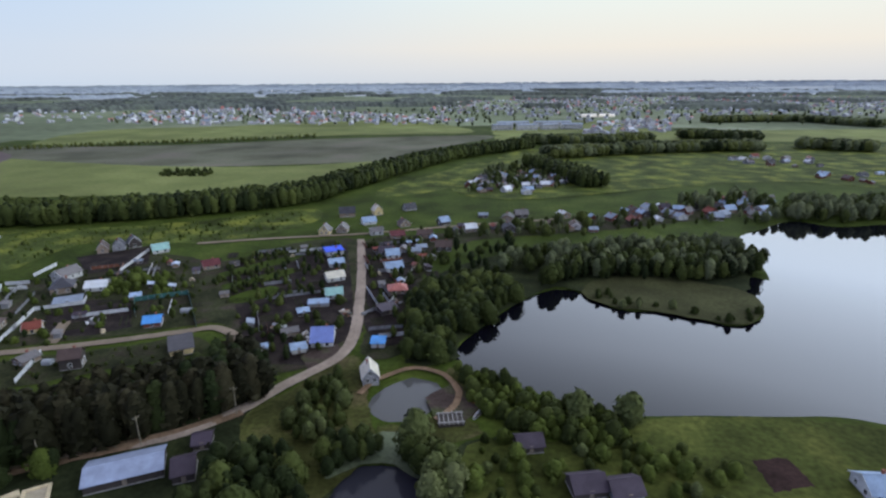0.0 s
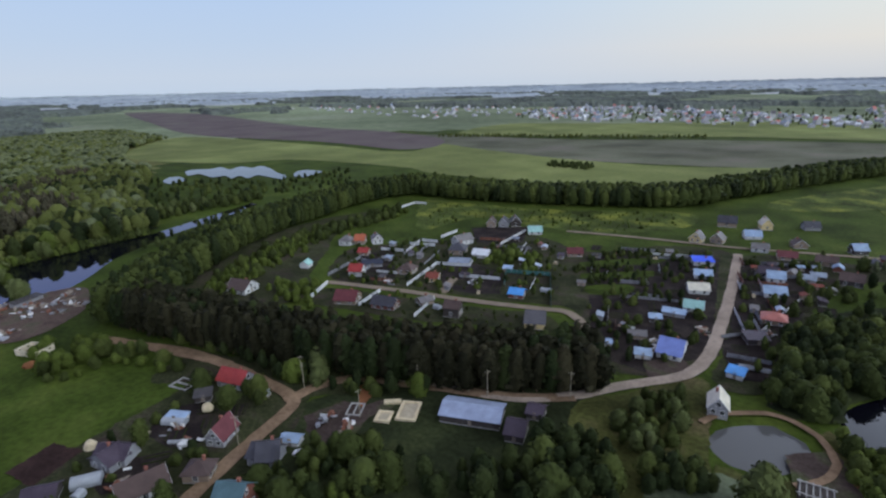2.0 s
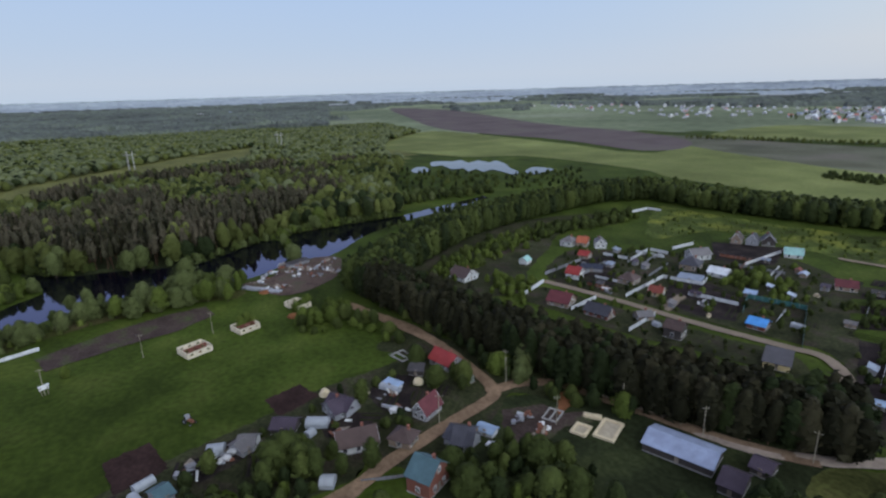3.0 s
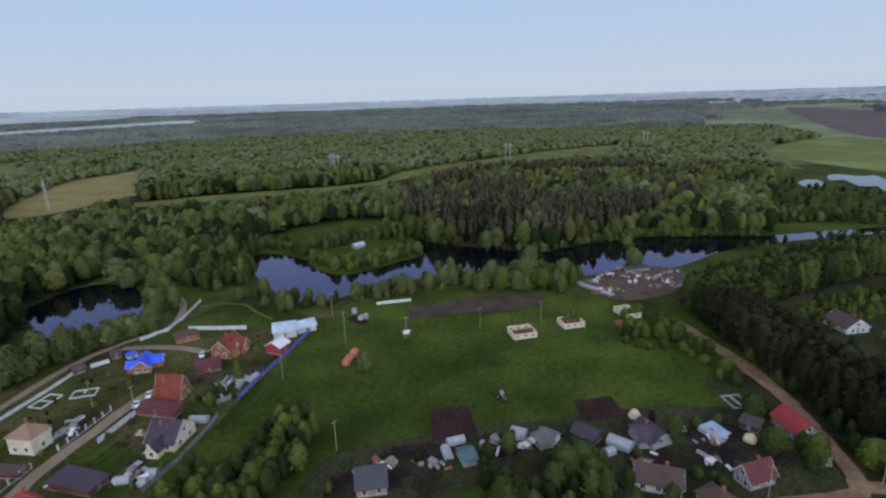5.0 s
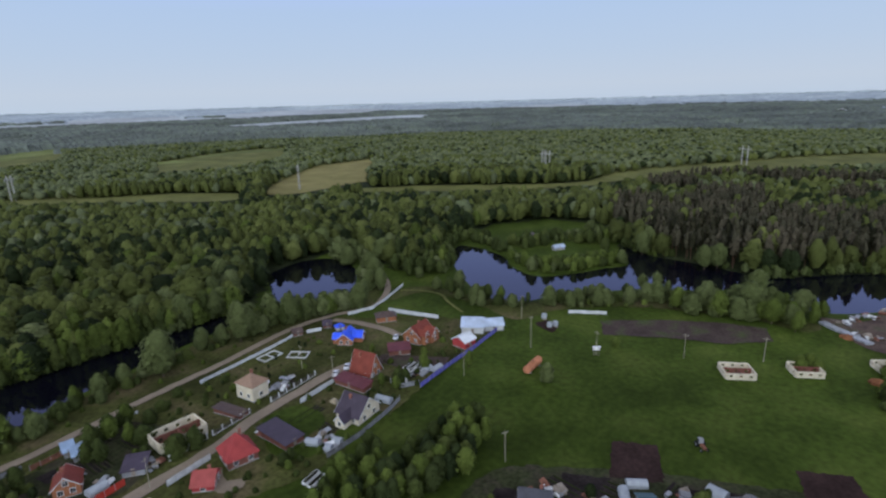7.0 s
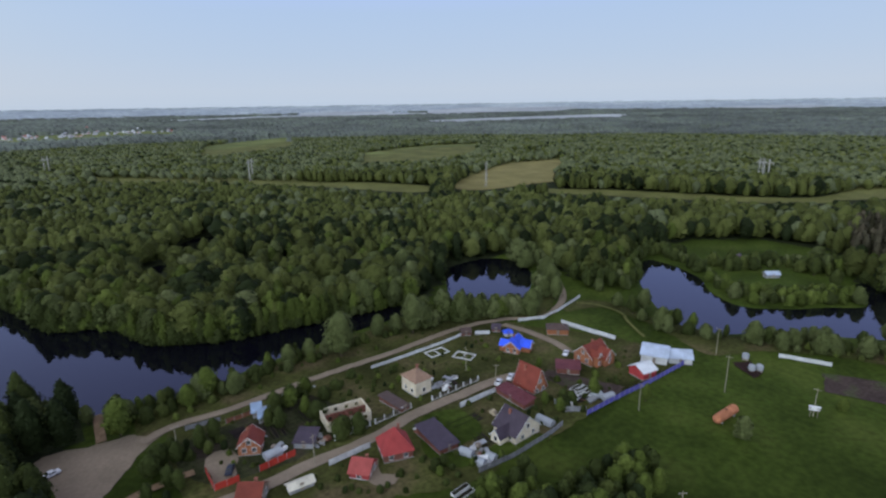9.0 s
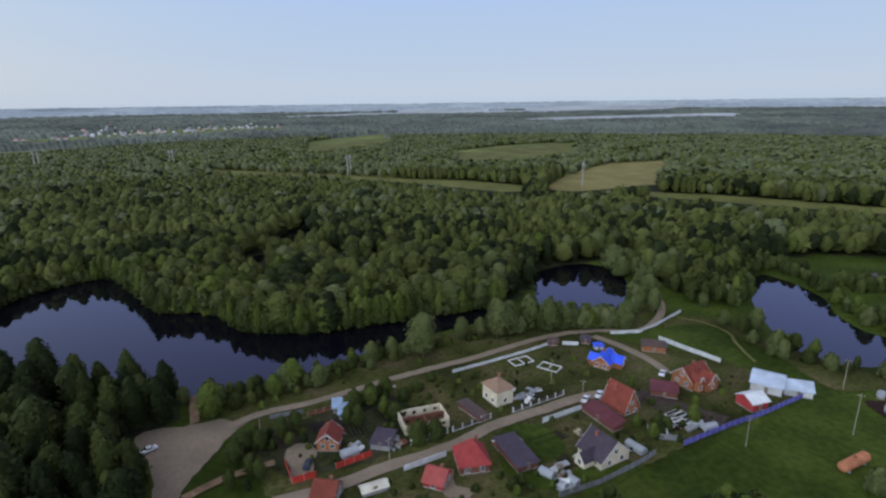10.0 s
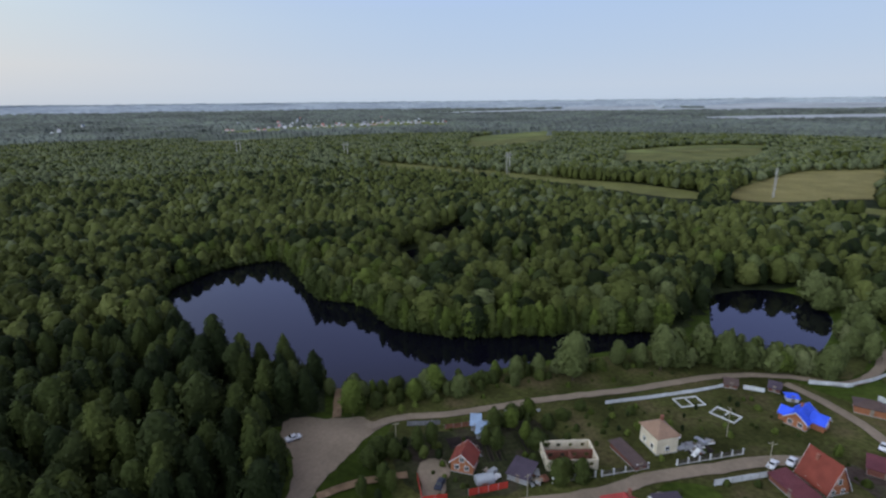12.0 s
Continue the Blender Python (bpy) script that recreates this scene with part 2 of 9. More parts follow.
FENCEMAT = {"white": mat("pale_fence_sheet", (0.55, 0.56, 0.56), 0.6, 0.15, 0.5, 5, 0.2), "grey": mat("grey_boards", (0.20, 0.20, 0.21), 0.85, 0.25, 0.6, 6, 0.3),
            "green": mat("green_sheet", (0.05, 0.13, 0.12), 0.6, 0.15, 0.5, 5, 0.2), "rust": mat("rusty_sheet", (0.20, 0.09, 0.06), 0.8, 0.3, 0.8, 6, 0.3),
            "red": mat("red_sheet", (0.42, 0.05, 0.035), 0.6, 0.15, 0.5, 5, 0.2), "violet": mat("violet_sheet", (0.12, 0.11, 0.36), 0.6, 0.2, 0.5, 5, 0.2)}
TRIM = mat("white_trim", (0.68, 0.68, 0.66), 0.6, 0.1, 1.0, 8, 0.1)
CONCRETE = mat("concrete", (0.33, 0.32, 0.30), 0.9, 0.25, 0.6, 6, 0.3)
BRICK = mat("chimney_brick", (0.26, 0.11, 0.08), 0.9, 0.25, 2.0, 9, 0.3)
WOOD = mat("weathered_wood", (0.24, 0.20, 0.16), 0.85, 0.3, 0.8, 9, 0.3)
POLEWOOD = mat("grey_pole_wood", (0.27, 0.24, 0.18), 0.9, 0.25, 0.8, 9, 0.2)
FRESHWOOD = mat("fresh_sawn_wood", (0.62, 0.52, 0.34), 0.8, 0.15, 0.8, 9, 0.2)
STEEL = mat("galvanised_steel", (0.36, 0.37, 0.38), 0.5, 0.15, 0.8, 9, 0.1, metal=0.5)
PLASTIC = mat("white_film", (0.33, 0.35, 0.37), 0.4, 0.1, 0.6, 6, 0.1)
RUBBER = mat("black_rubber", (0.02, 0.02, 0.02), 0.8, 0.2, 2, 9, 0.1)
CARPAINT = mat("white_car_paint", (0.72, 0.73, 0.75), 0.25, 0.05, 1, 9, 0.0, spec=0.5)
def pond_water(name, base):
    """Still water clouded by silt."""
    m = WATER.copy()
    m.name = name
    m.node_tree.nodes["Principled BSDF"].inputs["Base Color"].default_value = (*base, 1)
    return m


POND = {"fish_pond": pond_water("silty_water", (0.085, 0.085, 0.082)), "dark_pond": pond_water("bog_water", (0.030, 0.030, 0.040))}
GLASS = bpy.data.materials.new("window_glass")
GLASS.use_nodes = True
_b = GLASS.node_tree.nodes["Principled BSDF"]
_b.inputs["Base Color"].default_value, _b.inputs["Roughness"].default_value = (0.015, 0.018, 0.022, 1), 0.06


# ---- geometry helpers ----
FAR0, FARW, EDGE_Z = 1500.0, 3400.0, 76.0


def warp(x, y, z=0.0):
    """Flat plan to the land: beyond 1.5 km it is squeezed and raised to fit the camera's view."""
    x, y = np.asarray(x, float), np.asarray(y, float)
    d = np.hypot(x, y) + 1e-9
    r = np.where(d < FAR0, d, FAR0 + FARW * (1 - np.exp(-(np.maximum(d, FAR0) - FAR0) / FARW)))
    h = np.where(d < FAR0, 0.0, EDGE_Z * (1 - r / d))
    return np.stack([x * r / d, y * r / d, h + z * (r / d)], -1)


def mesh_of(name, verts, tris, mats, index=None, smooth=False):
    me = bpy.data.meshes.new(name)
    verts, tris = np.asarray(verts, np.float32), np.asarray(tris, np.int32)
    k = tris.shape[1]
    me.vertices.add(len(verts))
    me.vertices.foreach_set("co", verts.ravel())
    me.loops.add(len(tris) * k)
    me.loops.foreach_set("vertex_index", tris.ravel())
    me.polygons.add(len(tris))
    me.polygons.foreach_set("loop_start", np.arange(0, len(tris) * k, k, dtype=np.int32))
    me.polygons.foreach_set("loop_total", np.full(len(tris), k, np.int32))
    for m in mats:
        me.materials.append(m)
    if index is not None:
        me.polygons.foreach_set("material_index", np.asarray(index, np.int32))
    me.polygons.foreach_set("use_smooth", np.full(len(tris), smooth))
    me.update(calc_edges=True)
    return me


def data_of(name, bm, material):
    me = bpy.data.meshes.new(name)
    bm.normal_update()
    bm.to_mesh(me)
    bm.free()
    me.materials.append(material)
    return me


def part(name, bm, material, parent, label="", at=None):
    """Links a bmesh, or a ready mesh, as one object under a thing or a part."""
    ob = new(name, bm if isinstance(bm, bpy.types.Mesh) else data_of(name, bm, material))
    ob.parent = parent
    if at is not None:
        ob.matrix_basis = at
    if label:
        tagged(ob, label)
    return ob


def thing(name, m, label, category, group="", kind=""):
    ob = new(name)
    ob.empty_display_size = 0.5
    ob.matrix_basis = m
    return tagged(ob, label, category, group, kind)


def box(bm, x0, x1, y0, y1, z0, z1):
    v = [bm.verts.new((x, y, z)) for z in (z0, z1) for y in (y0, y1) for x in (x0, x1)]
    for f in ((0, 2, 3, 1), (4, 5, 7, 6), (0, 1, 5, 4), (2, 6, 7, 3), (0, 4, 6, 2), (1, 3, 7, 5)):
        bm.faces.new([v[i] for i in f])
    return v


def slab(bm, pts, thick):
    """A plate from a loop of corners, thickened downwards."""
    top = [bm.verts.new(p) for p in pts]
    low = [bm.verts.new((p[0], p[1], p[2] - thick)) for p in pts]
    bm.faces.new(top)
    bm.faces.new(low[::-1])
    for i in range(len(pts)):
        j = (i + 1) % len(pts)
        bm.faces.new((top[j], top[i], low[i], low[j]))


def curve(pts, step=2.0, closed=False, rag=0.0, seed=0):
    """A smooth line through control points, in even steps."""
    p = np.array(pts, float)
    n = len(p)
    out = []
    rng = np.random.default_rng(seed)
    for i in range(n if closed else n - 1):
        idx = [(i - 1) % n, i, (i + 1) % n, (i + 2) % n] if closed else [max(i - 1, 0), i, i + 1, min(i + 2, n - 1)]
        a, b, c, d = p[idx]
        k = max(1, min(60, int(np.linalg.norm(c - b) / step)))
        for t in np.arange(k) / k:
            out.append(0.5 * (2 * b + (c - a) * t + (2 * a - 5 * b + 4 * c - d) * t * t + (3 * b - a - 3 * c + d) * t ** 3))
    if not closed:
        out.append(p[-1])
    out = np.array(out)
    return out + rng.normal(0, rag, out.shape) if rag else out


def inside(poly, x, y):
    """Which of the points lie in the polygon."""
    c = np.zeros(np.shape(x), bool)
    px, py = poly[:, 0], poly[:, 1]
    for i in range(len(poly)):
        j = i - 1
        k = ((py[i] > y) != (py[j] > y))
        c ^= k & (x < (px[j] - px[i]) * (y - py[i]) / (py[j] - py[i] + 1e-12) + px[i])
    return c


def edge_distance(poly, x, y):
    """Distance to a closed outline, negative inside."""
    best = np.full(np.shape(x), 1e9)
    for i in range(len(poly)):
        a, b = poly[i - 1], poly[i]
        d = b - a
        t = np.clip(((x - a[0]) * d[0] + (y - a[1]) * d[1]) / (d @ d + 1e-9), 0, 1)
        best = np.minimum(best, np.hypot(x - a[0] - t * d[0], y - a[1] - t * d[1]))
    return np.where(inside(poly, x, y), -best, best)


# ---- water, land ----
FOREST = np.array([(-1040.0, 509.9), (-634.1, 271.8), (-459.5, 187.9), (-371.0, 159.8), (-349.7, 109.3), (-346.3, 69.0), (-323.6, 29.8), (-304.6, -3.3), (-327.0, -59.5), (-332.6, -65.0), (-396.9, -95.3), (-395.6, -135.7), (-359.4, -166.7), (-313.7, -169.3), (-278.2, -164.7), (-240.8, -155.6), (-241.6, -170.7), (-248.8, -183.6), (-262.1, -206.8), (-254.6, -219.9), (-226.3, -218.6), (-199.9, -215.4), (-171.6, -193.9), (-153.1, -182.1), (-112.9, -185.5), (-72.4, -197.5), (-41.2, -240.0), (-21.5, -256.3), (-4.0, -313.2), (22.0, -317.4), (38.4, -297.6), (44.6, -266.3), (26.6, -224.6), (15.4, -203.3), (-1.1, -193.3), (-14.8, -186.0), (-24.1, -173.2), (-22.5, -158.6), (-11.6, -155.3), (-16.1, -135.4), (-15.9, -124.8), (-13.8, -111.9), (30.0, -85.0), (200.0, -60.0), (1503.5, -547.2), (1225.7, -1028.5), (800.0, -1385.6), (277.8, -1575.7), (-277.8, -1575.7), (-800.0, -1385.6), (-1225.7, -1028.5), (-1503.5, -547.2), (-1593.9, -139.4), (-1575.7, 277.8), (-1503.5, 547.2)])
LAKES, PATCHES, TRACKS, HOMES = {}, [], [], []


def lake(name, label, *pts):
    LAKES[name] = (curve(pts, 5.0, True), label)


def crosses(q):
    """Whether a closed outline runs through itself."""
    a, b = q, np.roll(q, -1, 0)
    side = lambda p, r, o: (r[:, None, 0] - p[:, None, 0]) * (o[None, :, 1] - p[:, None, 1]) - (r[:, None, 1] - p[:, None, 1]) * (o[None, :, 0] - p[:, None, 0])
    hit = (side(a, b, a) * side(a, b, b) < 0)
    return bool((hit & hit.T).any())


def patch(name, surface, label, *pts):
    """A piece of ground with another cover, its edge ragged."""
    far = min(math.hypot(*p) for p in pts)
    if surface in ("soil", "yard", "slagg", "tilled"):
        q = np.array(pts, float)
        ring = []
        for a, b in zip(q, np.roll(q, -1, 0)):
            n = max(1, int(np.linalg.norm(b - a) / 1.2))
            ring += [a + (b - a) * i / n for i in range(n)]
        outline = np.array(ring) + np.random.default_rng(len(PATCHES)).normal(0, 0.22, (len(ring), 2))
    else:
        rag = 0.9 if surface == "tallgrass" else max(0.35, far / 700)
        for share in (1.0, 0.6, 0.3, 0.0):
            outline = curve(pts, max(2.0, far / 60), True, rag=rag * share, seed=len(PATCHES))
            if not crosses(outline):
                break
    PATCHES.append(outline)
    w = warp(outline[:, 0], outline[:, 1])
    w[:, 2] += 0.03 + 0.003 * len(PATCHES) + far / 2500
    bm = bmesh.new()
    bm.faces.new([bm.verts.new(p) for p in w])
    bmesh.ops.triangulate(bm, faces=bm.faces[:])
    bmesh.ops.recalc_face_normals(bm, faces=bm.faces[:])
    if sum(f.normal.z for f in bm.faces) < 0:
        bmesh.ops.reverse_faces(bm, faces=bm.faces[:])
    ob = new("ground_" + name, data_of(name, bm, PATCH[surface]))
    return tagged(ob, label, "ground", kind="structure")


def track(name, width, surface, label, *pts):
    """A road or path of varying width along a smooth line, crowned a little."""
    line = curve(pts, 2.5, rag=0.12, seed=len(TRACKS))
    TRACKS.append((line, width))
    d = np.gradient(line, axis=0)
    d /= np.linalg.norm(d, axis=1, keepdims=True) + 1e-9
    nrm = np.stack([-d[:, 1], d[:, 0]], -1)
    rng = np.random.default_rng(len(TRACKS))
    bm = bmesh.new()
    z = 0.46 + 0.008 * len(TRACKS)
    last = None
    for p, q in zip(line, nrm):
        a, b = width / 2 * (1 + rng.normal(0, 0.035)), width / 2 * (1 + rng.normal(0, 0.035))
        row = [bm.verts.new((*(p + q * s), z + h)) for s, h in ((-a, -0.1), (-a * 0.5, -0.01), (0, 0.04), (b * 0.5, -0.01), (b, -0.1))]
        if last:
            for i in range(4):
                bm.faces.new((last[i + 1], last[i], row[i], row[i + 1]))
        last = row
    bmesh.ops.recalc_face_normals(bm, faces=bm.faces[:])
    if sum(f.normal.z for f in bm.faces) < 0:
        bmesh.ops.reverse_faces(bm, faces=bm.faces[:])
    ob = new("road_" + name, data_of(name, bm, PATCH[surface]))
    return tagged(ob, label, "road", kind="structure")


def land():
    """The ground: one sheet out to the horizon, hollowed under the water."""
    def axis(lo, hi):
        core = np.arange(lo, hi + 1, 5.0)
        grow = np.cumsum(5.0 * 1.14 ** np.arange(1, 62))
        grow = grow[grow < 60000]
        return np.concatenate([lo - grow[::-1], core, hi + grow])
    xs, ys = axis(-460, 352), axis(-380, 472)
    X, Y = np.meshgrid(xs, ys)
    P = warp(X, Y)
    Z = P[..., 2]
    for outline, _ in LAKES.values():
        lo, hi = outline.min(0) - 15, outline.max(0) + 15
        k = (X > lo[0]) & (X < hi[0]) & (Y > lo[1]) & (Y < hi[1])
        if k.any():
            s = edge_distance(outline, X[k], Y[k])
            Z[k] = np.minimum(Z[k], -0.6 - 0.12 * np.clip(-s, -5.0, 10))
    h, w = X.shape
    i = np.arange(h * w).reshape(h, w)
    quads = np.stack([i[:-1, :-1], i[:-1, 1:], i[1:, 1:], i[1:, :-1]], -1).reshape(-1, 4)
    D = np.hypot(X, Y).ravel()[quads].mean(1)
    # forest floor within 660 m painted dark for canopy shade
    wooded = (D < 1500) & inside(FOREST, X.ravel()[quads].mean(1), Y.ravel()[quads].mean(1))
    # far faces take the haze-lightened colours
    ob = new("ground", mesh_of("ground", P.reshape(-1, 3), quads, [GRASS, PLAIN, HAZEPLAIN, TREE_SHADE, OLIVE], np.where(wooded, np.where(D < 660, 3, 4), (D > 1150).astype(int) + (D > 4200)), smooth=True))
    tagged(ob, "wide green meadow land reaching to the horizon", "ground", kind="structure")
    for name, (outline, label) in LAKES.items():
        c = outline.mean(0)
        grown = outline + (outline - c) / (np.linalg.norm(outline - c, axis=1, keepdims=True) + 1e-9) * 1.0
        w_ = warp(outline[:, 0], outline[:, 1])
        bm = bmesh.new()
        bm.faces.new([bm.verts.new((p[0], p[1], -0.6 if np.hypot(*p[:2]) < 460 else 0.25)) for p in w_])
        bmesh.ops.triangulate(bm, faces=bm.faces[:])
        if sum(f.normal.z for f in bm.faces) < 0:
            bmesh.ops.reverse_faces(bm, faces=bm.faces[:])
        tagged(new("water_" + name, data_of(name, bm, POND.get(name, WATER))), label, "water", kind="structure")


# ---- trees ----
def noise_at(x, y, scale, level=3.0):
    return np.array([noise.noise((a * scale, b * scale, level)) for a, b in zip(x, y)])


FORMS = {   # lowest leaf, widest radius, outline from foot (0) to tip (1), on a tree of height 1
    "round": (0.12, 0.27, lambda t: np.sin(np.pi * (0.04 + 0.96 * t) ** 0.9) ** 0.5),
    "tall": (0.08, 0.20, lambda t: np.sin(np.pi * (0.08 + 0.92 * t) ** 0.78) ** 0.52),
    "column": (0.08, 0.165, lambda t: np.minimum(1.0, 0.6 + 1.2 * t) * np.clip(1 - t ** 2.4, 0, 1) ** 0.5),
    "pine": (0.40, 0.125, lambda t: np.minimum(1.0, 0.5 + 2 * t) * np.clip(1 - t, 0, 1) ** 0.5),
    "willow": (0.04, 0.38, lambda t: np.sin(np.pi * (0.10 + 0.90 * t) ** 0.85) ** 0.5),
    "bush": (0.0, 0.52, lambda t: np.clip(1 - t ** 2.2, 0, 1) ** 0.5 * (0.82 + 0.18 * np.minimum(1, t * 4)))}


def crown(seed, shape, cards, size, lumps=4):
    """A crown on a tree of height 1: an uneven body swelling into boughs, with leafy sprays standing off it."""
    rng = np.random.default_rng(seed + 17)
    low, wide, outline = FORMS[shape]
    sides, rings = (5, 3) if lumps < 2 else (7, 4) if lumps < 4 else (9, 6)
    k = 5 + 3 * lumps
    bt, ba, bs = rng.uniform(0.02, 0.97, k), np.arange(k) * 2.4 + rng.normal(0, 0.5, k), rng.uniform(0.35, 1.0, k)
    lean = rng.normal(0, 0.035, 2)
    flat = rng.uniform(0.86, 1.14)

    def at(t, a):
        turn = np.abs((a[:, None] - ba + np.pi) % (2 * np.pi) - np.pi)
        swell = (bs * np.exp(-(turn / 0.62) ** 2 - ((t[:, None] - bt) / 0.15) ** 2)).max(1)
        r = wide * outline(np.clip(t, 0, 1)) * (0.70 + 0.52 * swell)
        return r

    t = np.repeat(np.linspace(0.03, 0.94, rings), sides)
    a = np.tile(np.arange(sides) * 2 * np.pi / sides, rings) + np.repeat(np.arange(rings) * 0.4, sides)
    r = at(t, a) * rng.uniform(0.84, 1.0, len(t))
    z = low + (1 - low) * t
    V = [np.stack([r * np.cos(a) * flat + lean[0] * t, r * np.sin(a) / flat + lean[1] * t, z], -1), np.array([[lean[0], lean[1], 0.985]])]
    tip = rings * sides
    F = []
    for i in range(rings - 1):
        for j in range(sides):
            p, q = i * sides + j, i * sides + (j + 1) % sides
            F += [(p, q, q + sides), (p, q + sides, p + sides)]
    F += [((rings - 1) * sides + j, (rings - 1) * sides + (j + 1) % sides, tip) for j in range(sides)]
    F = [np.array(F)]
    if cards:
        tt = rng.uniform(0, 1, cards * 4)
        tt = tt[rng.uniform(0, 1, cards * 4) < outline(tt) * 0.9 + 0.08][:cards]
        n = len(tt)
        aa = rng.uniform(0, 2 * np.pi, n)
        rr = at(tt, aa) * rng.uniform(0.88, 1.16, n)
        p = np.stack([rr * np.cos(aa) * flat + lean[0] * tt, rr * np.sin(aa) / flat + lean[1] * tt, low + (1 - low) * tt * rng.uniform(0.97, 1.02, n)], -1)
        d = np.stack([np.cos(aa), np.sin(aa), 1.5 * tt - 0.35], -1)
        d = d / np.linalg.norm(d, axis=1, keepdims=True) + rng.normal(0, 0.36, (n, 3))
        u = np.cross(d, rng.normal(0, 1, (n, 3)))
        u /= np.linalg.norm(u, axis=1, keepdims=True) + 1e-9
        w = np.cross(d, u)
        w /= np.linalg.norm(w, axis=1, keepdims=True) + 1e-9
        sz = (size * rng.uniform(0.6, 1.3, n))[:, None]
        V.append(np.stack([p + u * sz, p + (-0.5 * u + 0.8 * w) * sz, p + (-0.5 * u - 0.8 * w) * sz], 1).reshape(-1, 3))
        F.append(np.arange(3 * n).reshape(-1, 3) + tip + 1)
    return np.concatenate(V), np.concatenate(F)


def stem(shape, seed, sides=5):
    """A tapered, slightly bent trunk with a few limbs, on a tree of height 1."""
    rng = np.random.default_rng(seed + 99)
    bm = bmesh.new()
    def tube(pts, r0, r1):
        rings = []
        for i, p in enumerate(pts):
            r = r0 + (r1 - r0) * i / (len(pts) - 1)
            rings.append([bm.verts.new((p[0] + r * math.cos(a), p[1] + r * math.sin(a), p[2])) for a in np.arange(sides) * 2 * math.pi / sides])
        for a, b in zip(rings, rings[1:]):
            for i in range(sides):
                bm.faces.new((a[i], a[(i + 1) % sides], b[(i + 1) % sides], b[i]))
    b1 = rng.normal(0, 0.012, 2)
    tube([(0, 0, -0.02), (b1[0], b1[1], 0.35), (b1[0] * 2, b1[1] * 2, 0.85)], 0.022, 0.006)
    for _ in range(4):
        a, z = rng.uniform(0, 6.28), rng.uniform(0.3, 0.6)
        q = rng.uniform(0.1, 0.2)
        tube([(b1[0], b1[1], z), (q * 0.6 * math.cos(a), q * 0.6 * math.sin(a), z + 0.09), (q * math.cos(a), q * math.sin(a), z + 0.2)], 0.009, 0.003)
    return bm


KINDS = {"woodbroad": ("round", LEAF_HAZED, BARK), "hazebirch": ("tall", LEAF_HAZED, BARK), "birch": ("tall", LEAF, BARK), "broad": ("round", LEAF, BARK), "spring": ("round", LEAF_LIGHT, BARK), "dark": ("round", LEAF_DARK, BARK), "alder": ("tall", LEAF_LIGHT, BARK),
         "poplar": ("column", LEAF, BARK), "darkpoplar": ("column", LEAF_DARK, BARK), "willow": ("willow", WILLOW, BARK), "greywillow": ("round", WILLOW, BARK), "pine": ("pine", PINE, PINE_BARK), "beltpine": ("column", PINE, PINE_BARK),
         "pale": ("round", LEAF_HAZE_PALE, BARK), "oldpine": ("pine", PINE_BROWN, PINE_BARK), "darkbirch": ("tall", LEAF_DARK, BARK), "bush": ("bush", LEAF, BARK), "lightbush": ("bush", LEAF_LIGHT, BARK)}
TREE_LABEL = {"birch": "slender green birch tree with a narrow leafy crown", "broad": "green leafy tree with a rounded uneven crown", "spring": "bright spring-green leafy tree with a rounded crown",
              "dark": "dark green leafy tree with a dense crown", "poplar": "tall dark green poplar tree in a windbreak", "willow": "pale grey-green willow with a wide soft crown",
              "greywillow": "pale grey-green willow with an upright rounded crown", "alder": "slender bright green alder beside the water", "pine": "tall dark pine with a bare brown trunk", "bush": "low green leafy bush in the grass", "lightbush": "low bright green leafy bush in the grass"}
NEAR = {}
tree_rng = np.random.default_rng(5)


def tinted(me, values=0.5):
    """Gives a foliage mesh its shade of green, tree by tree."""
    at = me.attributes.new("tree_tint", "FLOAT", "POINT")
    at.data.foreach_set("value", np.broadcast_to(np.asarray(values, np.float32), (len(me.vertices),)).copy())
    return me


def near_meshes(kind):
    if kind not in NEAR:
        shape, leaf, bark = KINDS[kind]
        NEAR[kind] = [(tinted(mesh_of("crown", *crown(i * 7 + len(kind), shape, 330, 0.050 if shape not in ("bush", "willow") else 0.075, 5), [leaf], None, True)), data_of("trunk", stem(shape, i), bark)) for i in range(7)]
    return NEAR[kind]


def tree(kind, x, y, h):
    """One tree: trunk with limbs, and its crown."""
    c, s = near_meshes(kind)[tree_rng.integers(7)]
    w = tree_rng.uniform(0.8, 1.3)
    h *= tree_rng.uniform(0.82, 1.15)
    m = Matrix.LocRotScale((x, y, 0), Euler((0, 0, tree_rng.uniform(0, 6.28))), (h * w, h * w, h))
    bush = "bush" in kind
    ob = thing("bush" if bush else ("pine_tree" if kind == "pine" else "tree"), m, TREE_LABEL[kind], "bush" if bush else "tree", "bushes" if bush else "trees")
    part("trunk", s, None, ob)
    part("crown", c, None, ob)
    return ob


